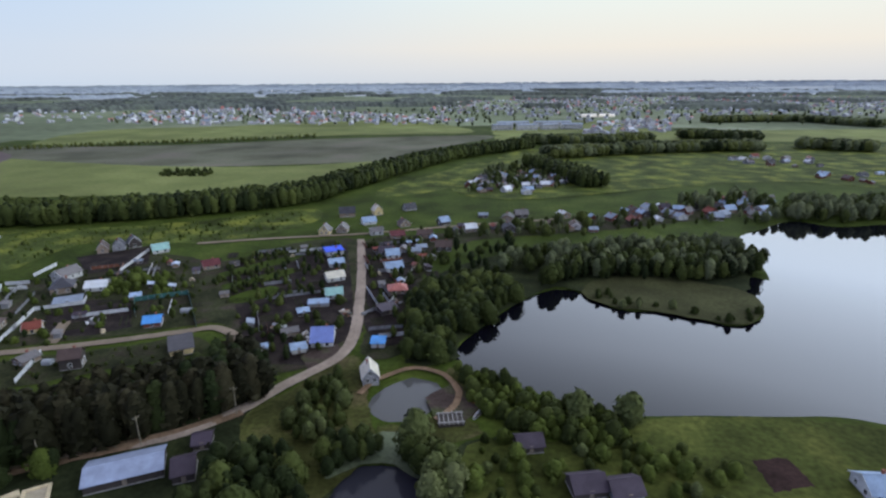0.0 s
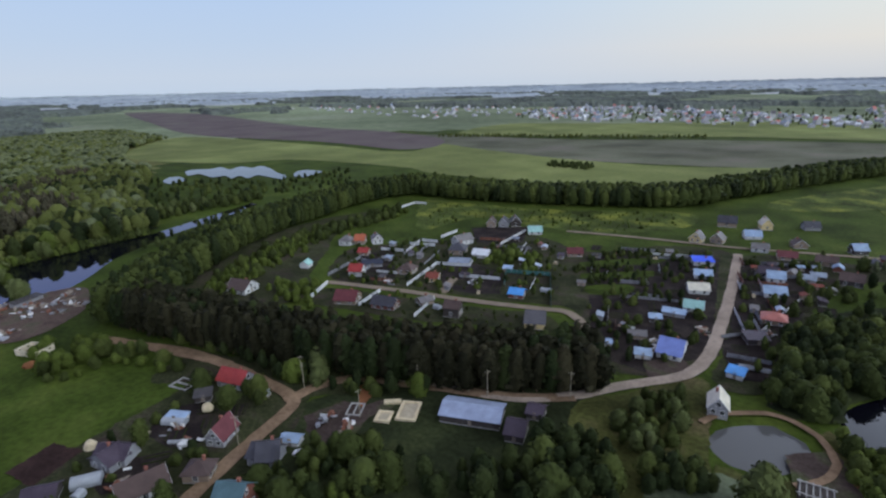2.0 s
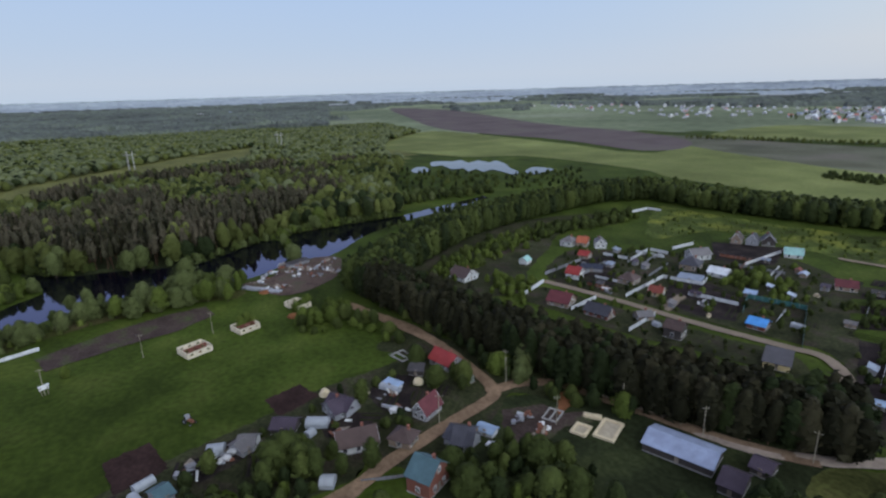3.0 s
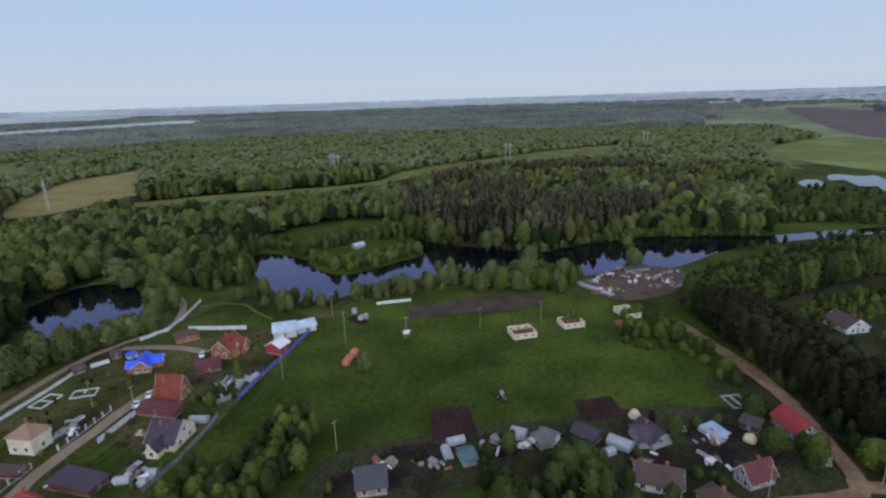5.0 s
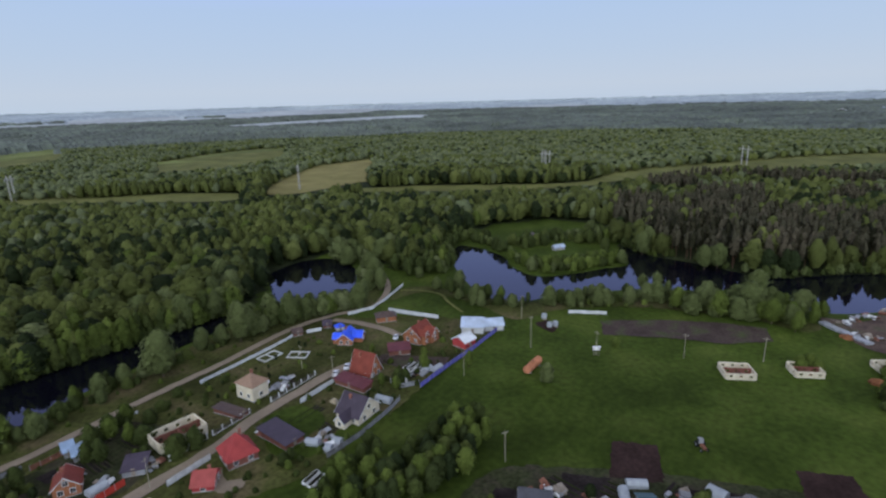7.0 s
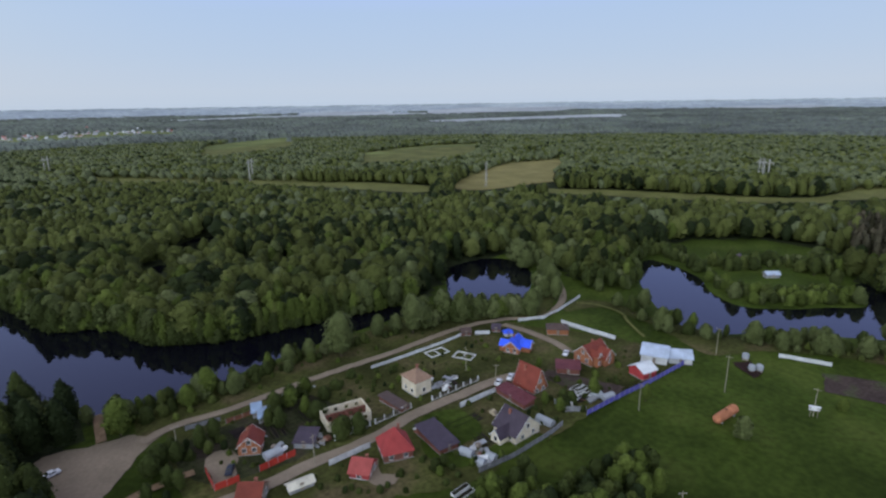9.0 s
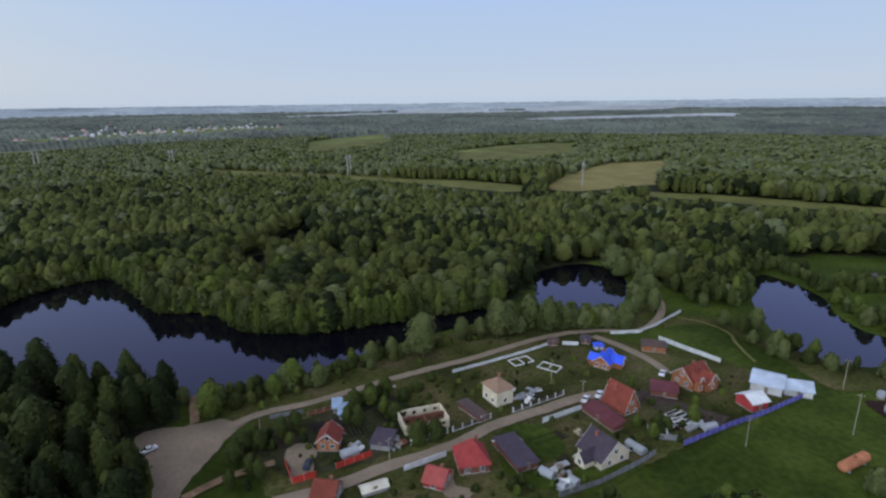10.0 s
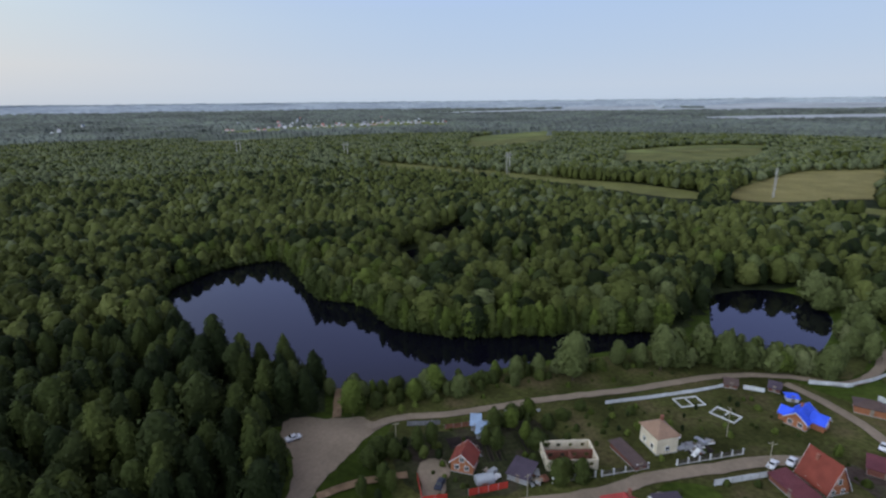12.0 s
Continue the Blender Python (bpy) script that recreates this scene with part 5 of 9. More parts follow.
patch("far_green", "lightgrass", "light green crop field", (-632.8, 853.1), (-678.5, 1114.3), (-465.2, 1195.7), (-111.6, 1335.3), (59.5, 1013.0), (-180.3, 966.0), (-431.7, 871.9))
patch("near_green", "lightgrass", "light green crop field", (-843.0, 330.3), (-1049.3, 464.1), (-1091.1, 568.4), (-715.2, 578.5), (-523.5, 571.3), (-536.6, 689.5), (-377.5, 694.2), (-322.0, 616.5), (-176.7, 600.6), (-61.6, 639.4), (-80.6, 539.0), (-116.2, 453.0), (-227.1, 445.2), (-363.0, 438.6), (-419.9, 456.4), (-595.1, 436.8), (-651.3, 364.6))
patch("lake_meadow", "rank", "rank green meadow grass on the lake bank", (48.5, 126.3), (60.5, 127.6), (71.4, 128.0), (94.0, 127.0), (116.0, 122.3), (140.0, 111.0), (150.0, 96.0), (130.0, 84.0), (60.0, 82.0), (20.0, 86.0), (4.0, 100.0), (8.0, 118.0), (30.0, 118.0))
patch("red_soil", "tilled", "tilled brown earth plot", (74.2, 110.3), (82.8, 110.8), (84.2, 101.5), (73.4, 99.5))
patch("lake_verge", "verge", "weedy brownish grass verge between the lane and the water", (-38, -151), (-60, -152), (-92, -153.5), (-120, -153), (-150, -154), (-172, -149.5), (-190, -141), (-206, -147), (-214, -156), (-200, -160), (-180, -154), (-160, -166), (-140, -174), (-110, -173), (-80, -170), (-52, -164), (-40, -166))
patch("villa_lawns", "verge", "weedy lawns and plots among the villas", (-44, -150), (-70, -150), (-110, -151), (-150, -151), (-170, -146), (-178, -132), (-192, -110), (-196, -84), (-186, -79), (-150, -80), (-128, -79), (-98, -79), (-84, -84), (-60, -96), (-42, -108))
patch("river_verge", "verge", "weedy brownish grass along the river", (-200, -136), (-216, -128), (-214, -100), (-206, -76), (-224, -64), (-238, -46), (-246, -24), (-250, 4), (-246, 26), (-256, 30), (-262, 4), (-258, -30), (-244, -56), (-228, -78), (-222, -104), (-224, -130), (-212, -142))
patch("village_gardens", "garden", "patchwork of weedy garden plots and trodden earth", (-196, 160), (-224, 196), (-214, 215), (-190, 240), (-176, 268), (-150, 280), (-112, 268), (-84, 300), (-52, 306), (-38, 250), (-30, 182), (-44, 156), (-66, 158), (-84, 190), (-112, 183), (-152, 172))
patch("lane_gardens", "garden", "patchwork of weedy garden plots and trodden earth", (-186, 150), (-150, 161), (-112, 172), (-92, 180), (-80, 168), (-100, 160), (-130, 146), (-160, 138), (-180, 134))
patch("east_gardens", "garden", "patchwork of weedy garden plots and trodden earth", (-46, 300), (-8, 316), (60, 340), (130, 365), (230, 395), (225, 370), (110, 325), (20, 302), (-6, 262), (-12, 200), (-14, 166), (-28, 166), (-30, 200))
patch("near_gardens", "garden", "patchwork of weedy garden plots and trodden earth", (-100, -40), (-118, -40), (-134, -8), (-143, 20), (-150, 40), (-152, 64), (-136, 72), (-118, 66), (-108, 48), (-114, 30), (-118, 10), (-108, -10))
patch("villa_gardens", "garden", "patchwork of weedy garden plots and trodden earth", (-44, -140), (-70, -142), (-84, -142), (-84, -118), (-48, -118))
patch("east_wood_floor", "tree_shade", "herbs and grass below the trees, darkened for their shade", (-12, 160), (4, 161), (6, 173), (22, 198), (36, 215), (51, 227), (61, 221), (84, 214), (110, 208), (131, 219), (145, 241), (158, 257), (156, 275), (172, 306), (110, 300), (60, 290), (20, 268), (-6, 238), (-12, 200))
patch("village_soil", "soil", "dark dug garden soil", (-110.7, 258.9), (-54.6, 296.3), (-32.0, 182.5), (-44.3, 157.8), (-63.1, 159.3), (-78.0, 190.6))
patch("village_soil_b", "soil", "dark dug garden soil", (-46.2, 295.6), (-12.7, 311.6), (-12.2, 240.6), (-13.4, 192.0), (-28.7, 189.2))
patch("village_soil_c", "soil", "dark dug garden soil", (-192.3, 168.8), (-212.0, 193.5), (-203.5, 210.9), (-170.4, 177.9), (-167.9, 169.3))
patch("village_soil_d", "soil", "dark dug garden soil", (-161.3, 202.1), (-150.0, 215.4), (-132.6, 214.2), (-118.2, 187.8), (-129.5, 180.8), (-144.9, 180.8))
patch("village_soil_e", "soil", "dark dug garden soil", (-195.0, 275.1), (-165.7, 296.6), (-150.8, 263.0), (-172.0, 247.7))
patch("plot_a", "tilled", "tilled brown earth plot", (-142.4, -19.6), (-146.0, -8.8), (-131.8, -4.8), (-127.8, -16.2))
patch("plot_b", "tilled", "tilled brown earth plot", (-152.0, 21.4), (-155.9, 32.8), (-146.0, 36.3), (-140.9, 23.8))
patch("river_plot", "yard", "tilled brown earth plot beside the river", (-221.0, -45.3), (-234.0, -21.3), (-241.1, -1.7), (-242.5, 12.3), (-230.5, 15.0), (-220.4, 0.3), (-216.2, -18.1), (-207.8, -40.4))
patch("yard_dirt", "riveryard", "trodden brown river yard", (-263.2, 29.8), (-239.4, 43.6), (-239.5, 57.4), (-252.4, 73.4), (-281.0, 83.7), (-288.6, 72.1), (-283.6, 55.3), (-267.6, 44.3))
patch("build_yard", "yard", "trodden brown yard ground", (-112.6, 79.5), (-109.5, 91.3), (-103.1, 93.2), (-100.1, 99.7), (-95.6, 97.7), (-98.0, 90.0), (-94.2, 79.6), (-97.0, 74.7), (-104.5, 74.9))
patch("orange_clay", "clay", "orange clay bank", (-112.0, 99.5), (-111.6, 103.4), (-107.9, 103.5), (-103.8, 95.9), (-102.8, 92.0))
patch("algae", "algae", "grey-green duckweed on a pond", (-28.4, 104.6), (-23.5, 114.6), (-18.7, 121.3), (-12.9, 122.4), (-3.8, 116.5), (0.4, 106.1), (-6.2, 104.3), (-11.8, 109.0), (-20.0, 109.5), (-24.9, 106.8))
patch("dirt_bank", "yard", "trodden brown yard ground", (-5.7, 138.4), (3.7, 147.6), (9.2, 137.1), (10.5, 131.8), (3.6, 124.8), (-1.9, 126.4))
patch("tan_meadow", "straw", "dry straw-coloured meadow in the forest", (-393.6, -448.2), (-479.3, -510.3), (-590.8, -567.2), (-655.4, -564.5), (-700.9, -547.0), (-583.4, -468.8), (-520.3, -406.3), (-471.4, -404.9), (-401.4, -412.6))
patch("line_strip", "olive", "rough olive-green clearing under the power line", (-428.7, -389.0), (-494.4, -326.8), (-573.8, -182.0), (-653.5, -158.2), (-748.1, -105.3), (-920.8, 37.9), (-1001.7, 139.3), (-944.8, 132.5), (-847.3, 36.2), (-673.8, -93.4), (-598.0, -143.6), (-543.3, -171.7), (-462.8, -305.4))
patch("line_strip_b", "olive", "rough olive-green clearing under the power line", (-81.8, -847.3), (-128.5, -809.2), (-194.1, -725.8), (-251.5, -660.3), (-297.5, -594.6), (-353.9, -533.5), (-380.0, -459.4), (-341.8, -447.6), (-282.9, -562.2), (-214.8, -659.9), (-123.2, -767.3))
patch("far_meadow_a", "lightgrass", "light green crop field", (-392.2, -1336.3), (-638.4, -1503.3), (-609.2, -1373.3), (-380.6, -1198.2))
patch("far_meadow_b", "lightgrass", "light green crop field", (-514.5, -869.0), (-734.0, -943.7), (-839.9, -879.6), (-646.2, -825.6))
patch("forest_green", "olive", "rough olive-green clearing under the power line", (-581.9, -892.7), (-702.0, -895.0), (-793.0, -859.5), (-710.0, -822.1), (-604.5, -833.7))
patch("marsh", "marshgrass", "brownish marsh grass on the peninsula", (60.3, 220.1), (69.9, 203.2), (84.4, 199.0), (107.3, 186.5), (118.1, 188.8), (127.9, 200.4), (131.4, 218.6), (108.5, 235.3), (78.5, 239.8))
patch("bed_a", "grassy", "mown grass strip between garden beds", (-108.4, 247.9), (-79.9, 277.1), (-76.9, 267.4), (-105.4, 241.1))
patch("bed_b", "grassy", "mown grass strip between garden beds", (-101.1, 231.5), (-74.6, 255.0), (-72.2, 247.5), (-98.4, 225.4))
patch("bed_c", "grassy", "mown grass strip between garden beds", (-92.3, 218.1), (-77.7, 230.4), (-73.7, 219.2), (-87.2, 209.4))
patch("yard_a", "soil", "dark dug garden soil", (-140.2, 47.6), (-146.9, 59.5), (-142.8, 66.5), (-134.4, 64.0), (-129.7, 52.5))
patch("yard_b", "soil", "dark dug garden soil", (-134.0, 32.3), (-137.1, 39.7), (-126.5, 47.0), (-120.7, 41.6), (-124.3, 32.8))
patch("yard_c", "soil", "dark dug garden soil", (-123.5, -26.7), (-127.2, -16.0), (-116.4, -13.3), (-111.6, -22.9))
patch("yard_d", "soil", "dark dug garden soil", (-131.5, -1.5), (-136.8, 11.1), (-127.4, 15.3), (-122.1, 1.0))
patch("yard_e", "soil", "dark dug garden soil", (-137.5, 49.4), (-146.8, 59.4), (-138.7, 63.7), (-124.0, 56.6), (-128.8, 50.0))
patch("yard_f", "grassy", "mown lawn between garden paths", (-103.6, -85.3), (-115.9, -85.2), (-125.2, -79.9), (-108.8, -77.4))
patch("yard_g", "soil", "dark dug garden soil", (-146.3, -89.7), (-157.1, -86.9), (-152.8, -81.5), (-143.8, -85.4))
patch("yard_h", "soil", "dark dug garden soil", (-56.7, -139.1), (-65.5, -138.0), (-65.4, -131.6), (-57.4, -133.0))
patch("yard_i", "soil", "dark dug garden soil", (-117.4, -122.7), (-123.8, -123.0), (-123.9, -117.5), (-117.0, -116.9))
patch("yard_j", "soil", "dark dug garden soil", (-110.8, -38.5), (-116.8, -24.6), (-109.2, -19.5), (-101.2, -37.1))
patch("yard_k", "soil", "dark dug garden soil", (-32.4, 195.5), (-16.1, 206.5), (-12.2, 174.3), (-23.4, 168.6))
patch("drive_a", "gravel", "pale gravel clearing", (-141.5, 174.8), (-148.3, 192.2), (-145.4, 193.6), (-137.6, 175.3))
patch("drive_b", "gravel", "pale gravel clearing", (-48.2, -129.6), (-53.6, -130.7), (-55.0, -125.7), (-51.9, -117.6), (-47.3, -117.3))
patch("drive_c", "gravel", "pale gravel clearing", (-79.3, -101.1), (-82.4, -101.0), (-81.0, -95.9), (-84.9, -93.2), (-80.9, -90.5), (-76.8, -93.8))
patch("north_meadow", "tallgrass", "yellow-green tall grass meadow", (8.1, 460.8), (48.3, 601.9), (121.0, 745.8), (266.2, 743.1), (338.1, 787.0), (621.1, 767.8), (719.5, 720.5), (469.0, 460.5), (373.6, 451.3), (303.6, 484.1), (202.3, 460.8), (121.8, 432.0), (51.3, 414.8))
patch("north_field", "lightgrass", "light green crop field", (93.2, 934.1), (208.2, 935.1), (424.0, 993.5), (808.9, 1007.8), (981.3, 992.2), (796.8, 800.7), (353.7, 824.5), (134.5, 831.9), (95.3, 788.8))
patch("yard_l", "yard", "trodden brown yard ground", (-153.1, -106.1), (-157.6, -95.0), (-163.0, -82.1), (-156.1, -79.0), (-148.4, -91.5), (-147.4, -103.2))
patch("yard_m", "grassy", "mown lawn between garden paths", (-96.6, -102.0), (-101.2, -102.1), (-99.5, -92.5), (-103.4, -85.5), (-97.6, -84.7), (-93.3, -92.4))
patch("yard_n", "yard", "trodden brown yard ground", (-48.4, 164.5), (-39.1, 173.0), (-33.6, 169.8), (-34.2, 160.9), (-43.2, 154.2))
patch("far_strip_a", "hazeplain", "field near the horizon, tinted pale for haze", (-1821.4, -2365.0), (-2893.4, -2379.1), (-3325.4, -2206.9), (-2543.0, -1681.3), (-2098.6, -1717.0), (-1550.3, -1876.4))
patch("far_strip_b", "hazeplain", "field near the horizon, tinted pale for haze", (-911.1, -4223.8), (-2235.8, -4890.2), (-4043.2, -4187.3), (-3331.5, -3443.9), (-1670.5, -3637.4), (-835.3, -3508.1))
patch("far_strip_c", "hazeplain", "field near the horizon, tinted pale for haze", (-4898.1, -6331.9), (-8079.9, -8767.1), (-8400.4, -6639.7), (-4204.1, -3383.9), (-3230.6, -3334.0), (-2852.3, -3575.0))
patch("far_strip_d", "hazeplain", "field near the horizon, tinted pale for haze", (-3116.1, -6609.5), (-3932.0, -6179.9), (-3021.2, -4544.4), (-2268.6, -3893.4), (-1953.0, -4147.6))
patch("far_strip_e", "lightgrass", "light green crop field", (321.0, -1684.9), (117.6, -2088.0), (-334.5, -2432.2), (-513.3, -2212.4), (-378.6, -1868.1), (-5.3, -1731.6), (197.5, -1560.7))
patch("far_strip_f", "hazeplain", "field near the horizon, tinted pale for haze", (-6366.2, -3122.2), (-8420.0, -3142.5), (-7131.7, -1883.3), (-5524.1, -1681.1), (-4935.6, -2067.8))
patch("town_park", "lightgrass", "light green crop field", (94.2, 944.2), (246.7, 974.4), (383.2, 941.7), (357.0, 1265.0), (147.5, 1233.3))
track("pond_path", 2, "dirt", "pale trodden dirt road through the village", (-24.9, 140.1), (-22.6, 146.3), (-17.0, 151.6), (-9.2, 155.4), (-0.1, 151.4), (4.4, 141.2), (2.2, 132.6), (-2.5, 127.3))
track("meadow_path", 1.3, "olive", "narrow trodden path through the grass", (-212.3, -139.5), (-217.0, -129.7), (-216.0, -118.2), (-210.3, -111.8), (-201.7, -98.6))
patch("tent_soil", "tilled", "tilled brown earth plot", (-205.6, -68.0), (-211.6, -63.9), (-204.9, -57.9), (-199.7, -58.1))
patch("yard_r", "soil", "dark dug garden soil", (-130.5, -2.1), (-137.3, 13.7), (-130.6, 14.0), (-124.6, -1.3))
patch("yard_t", "grassy", "mown lawn between garden paths", (-102.2, -108.9), (-113.9, -106.3), (-112.7, -94.2), (-101.0, -92.2), (-97.8, -99.9))
land()

# ---- buildings ----
house("house", -166.6, 144.6, 27, 11.1, 10.1, 2.5, "g", 3.6, "maroon", "tan", "tan plank house with maroon metal gable roof")
house("house", -149.1, 149.3, 16, 12.3, 7.4, 2.5, "g", 3.1, "slate", "brick", "red brick house with dark slate-grey gable roof")
house("house", -138.3, 161.6, 69, 6.9, 6.4, 2.2, "g", 1.5, "grey", "tan", "tan plank house with grey sheet gable roof")
house("house", -121.2, 158.9, 19, 7.3, 6.9, 4.6, "g", 2.5, "brown", "dark", "dark wooden house with brown sheet gable roof")
house("barn", -91.0, 170.2, 27, 8.7, 12.9, 2.7, "s", 0.8, "dark", "yellow", "pale yellow barn with dark felt lean-to roof")
house("house", -110.9, 190.5, 16, 7.2, 7.4, 2.5, "g", 2.0, "blue", "brick", "red brick house with blue metal gable roof")
house("house", -153.0, 185.1, 26, 6.5, 6.4, 2.5, "g", 2.2, "rust", "yellow", "pale yellow house with rusty red gable roof")
house("house", -170.7, 187.1, 16, 8.7, 9.2, 2.9, "h", 3.1, "brown", "tan", "tan plank house with brown sheet hipped roof")
house("house", -188.6, 170.5, 26, 7.5, 7.4, 3.4, "g", 3.1, "red", "white", "white house with bright red metal gable roof")
house("barn", -193.2, 185.3, 43, 11.8, 8.3, 2.2, "g", 1.5, "navy", "grey", "grey block barn with nearly black blue gable roof")
house("house", -210.2, 195.8, 26, 6.4, 6.4, 2.5, "g", 2.0, "red", "tan", "tan plank house with bright red metal gable roof")
house("house", -234.0, 204.8, 26, 8.4, 9.2, 3.4, "h", 3.1, "grey", "white", "white house with grey sheet hipped roof")
house("house", -228.9, 210.9, 35, 6.8, 8.3, 3.0, "g", 3.1, "orange", "tan", "tan plank house with orange tiled gable roof")
house("house", -221.2, 216.5, 54, 6.9, 8.3, 3.4, "e", 3.1, "grey", "white", "white house with grey sheet gable roof")
house("house", -169.4, 226.7, 26, 10.3, 11.0, 3.4, "h", 4.1, "slate", "tan", "tan plank house with dark slate-grey hipped roof")
house("house", -178.4, 242.8, 73, 12.2, 8.3, 3.4, "g", 3.1, "grey", "white", "white house with grey sheet gable roof")
house("house", -155.3, 228.7, 15, 10.0, 8.3, 2.5, "g", 2.4, "pale", "white", "white house with pale white sheet gable roof")
house("barn", -157.6, 211.9, 26, 12.0, 7.4, 2.0, "s", 0.6, "steel", "grey", "grey block barn with blue-grey steel lean-to roof")
house("house", -186.5, 285.2, 25, 6.2, 8.3, 3.4, "e", 3.6, "brown", "tan", "tan plank house with brown roof and white verge boards")
house("house", -180.2, 289.7, 25, 7.3, 8.3, 3.4, "e", 3.6, "slate", "grey", "grey block house with slate roof and white verge boards")
house("house", -175.3, 295.9, 36, 7.7, 8.3, 3.4, "e", 4.1, "slate", "dark", "dark wooden house with slate roof and white verge boards")
house("house", -155.0, 285.0, 33, 9.4, 7.4, 2.5, "g", 3.1, "mint", "white", "white house with mint green metal gable roof")
house("house", -116.2, 257.5, 32, 9.1, 7.4, 2.5, "g", 2.5, "maroon", "tan", "tan plank house with maroon metal gable roof")
house("house", -58.7, 278.6, 26, 10.9, 8.3, 2.9, "s", 0.8, "cobalt", "white", "white house with vivid cobalt blue metal lean-to roof")
house("house", -53.8, 259.2, 20, 8.4, 7.4, 2.5, "g", 2.0, "sky", "white", "white house with light blue metal gable roof")
house("house", -50.7, 238.7, 26, 9.5, 7.4, 2.5, "g", 2.5, "cream", "white", "white house with cream white gable roof")
house("house", -46.9, 217.3, 13, 8.1, 6.4, 2.5, "g", 2.5, "mint", "white", "white house with mint green metal gable roof")
house("shed", -51.5, 208.4, 8, 9.4, 5.5, 2.1, "g", 1.2, "sky", "grey", "grey block shed with light blue metal gable roof")
house("house", -42.8, 175.5, 5, 8.8, 12.0, 2.5, "g", 4.1, "periwinkle", "white", "white house with violet-blue metal gable roof")
house("shed", -49.7, 167.8, 19, 5.7, 4.6, 2.0, "s", 0.5, "sky", "white", "white shed with light blue metal lean-to roof")
house("shed", -62.1, 168.7, 27, 3.2, 2.8, 1.9, "s", 0.3, "sky", "white", "white shed with light blue metal lean-to roof")
house("shed", -56.4, 181.2, 23, 6.9, 5.5, 2.0, "g", 1.2, "grey", "tan", "tan plank shed with grey sheet gable roof")
house("house", -26.6, 271.5, 14, 8.0, 8.3, 3.0, "g", 2.7, "sky", "white", "white house with light blue metal gable roof")
house("house", -24.3, 252.1, 18, 9.5, 8.3, 2.5, "g", 2.5, "sky", "white", "white house with light blue metal gable roof")
house("house", -20.1, 222.5, 9, 9.5, 8.3, 2.4, "h", 2.5, "coral", "tan", "tan plank house with coral-red metal hipped roof")
house("shed", -22.4, 200.8, 27, 8.1, 7.4, 2.5, "s", 0.5, "plum", "dark", "dark wooden shed with dark purplish-grey lean-to roof")
house("house", -40.3, 318.5, 11, 8.9, 8.3, 2.5, "g", 2.5, "grey", "white", "white house with grey sheet gable roof")
house("house", -27.1, 310.4, 13, 9.8, 8.3, 2.5, "g", 2.5, "maroon", "tan", "tan plank house with maroon metal gable roof")
house("shed", -14.5, 278.4, 1, 5.9, 6.4, 2.5, "g", 1.5, "steel", "grey", "grey block shed with blue-grey steel gable roof")
house("house", -22.9, 149.1, 12, 5.8, 8.3, 3.4, "e", 3.3, "cream", "grey", "pale grey rendered house with cream white gable roof")
house("shed", -22.8, 171.8, -1, 5.3, 5.5, 2.2, "s", 0.5, "blue", "white", "white shed with blue metal lean-to roof")
house("barn", -75.0, 107.2, 22, 16.1, 9.2, 2.5, "g", 1.5, "lilac", "dark", "dark wooden barn with pale lilac-grey metal roof")
house("shed", -61.3, 107.4, 19, 4.7, 7.4, 2.5, "g", 2.0, "plum", "dark", "dark wooden shed with dark purplish-grey gable roof")
house("shed", -61.5, 118.2, 14, 4.2, 5.5, 2.0, "g", 1.4, "plum", "dark", "dark wooden shed with dark purplish-grey gable roof")
house("house", -71.6, 319.5, -4, 7.8, 7.4, 3.0, "e", 4.1, "grey", "yellow", "pale yellow house with grey sheet gable roof")
house("house", -61.8, 324.1, -4, 7.6, 7.4, 3.0, "e", 3.6, "grey", "tan", "tan plank house with grey sheet gable roof")
house("house", -65.8, 365.4, 10, 12.3, 8.3, 3.4, "g", 4.1, "slate", "tan", "tan plank house with dark slate-grey gable roof")
house("house", -48.2, 343.1, 25, 10.0, 7.4, 2.5, "g", 3.1, "sky", "white", "white house with light blue metal gable roof")
house("house", -45.7, 369.7, 25, 7.1, 8.3, 4.1, "e", 4.1, "cream", "yellow", "pale yellow house with cream white gable roof")
house("house", -24.9, 337.2, 25, 7.9, 7.4, 2.5, "e", 3.1, "brown", "tan", "tan plank house with brown sheet gable roof")
house("house", -24.0, 383.0, 25, 9.8, 8.3, 2.5, "g", 3.1, "slate", "grey", "grey block house with dark slate-grey gable roof")
house("house", -215.8, 125.4, 17, 10.5, 9.2, 2.5, "g", 3.1, "brown", "white", "white house with brown sheet gable roof")
house("shed", -219.2, 163.8, 26, 5.6, 5.5, 2.5, "e", 2.0, "mint", "white", "white shed with mint green metal gable roof")
house("house", -144.0, 78.3, 17, 9.4, 6.4, 2.5, "g", 2.7, "red", "grey", "grey block house with bright red metal gable roof")
house("house", -121.8, 60.6, 28, 4.8, 7.4, 2.5, "e", 3.1, "maroon", "grey", "grey block house with maroon metal gable roof")
house("shed", -139.7, 57.5, 28, 5.4, 2.8, 1.5, "s", 0.3, "sky", "white", "white shed with light blue metal lean-to roof")
house("shed", -105.3, 62.7, 24, 6.8, 6.4, 2.5, "g", 2.0, "slate", "grey", "grey block shed with dark slate-grey gable roof")
house("shed", -105.6, 70.4, 28, 4.6, 3.2, 1.7, "g", 0.8, "sky", "white", "white shed with light blue metal gable roof")
house("house", -118.2, 38.7, 80, 10.0, 7.4, 2.5, "g", 2.5, "brown", "white", "white house with brown sheet gable roof")
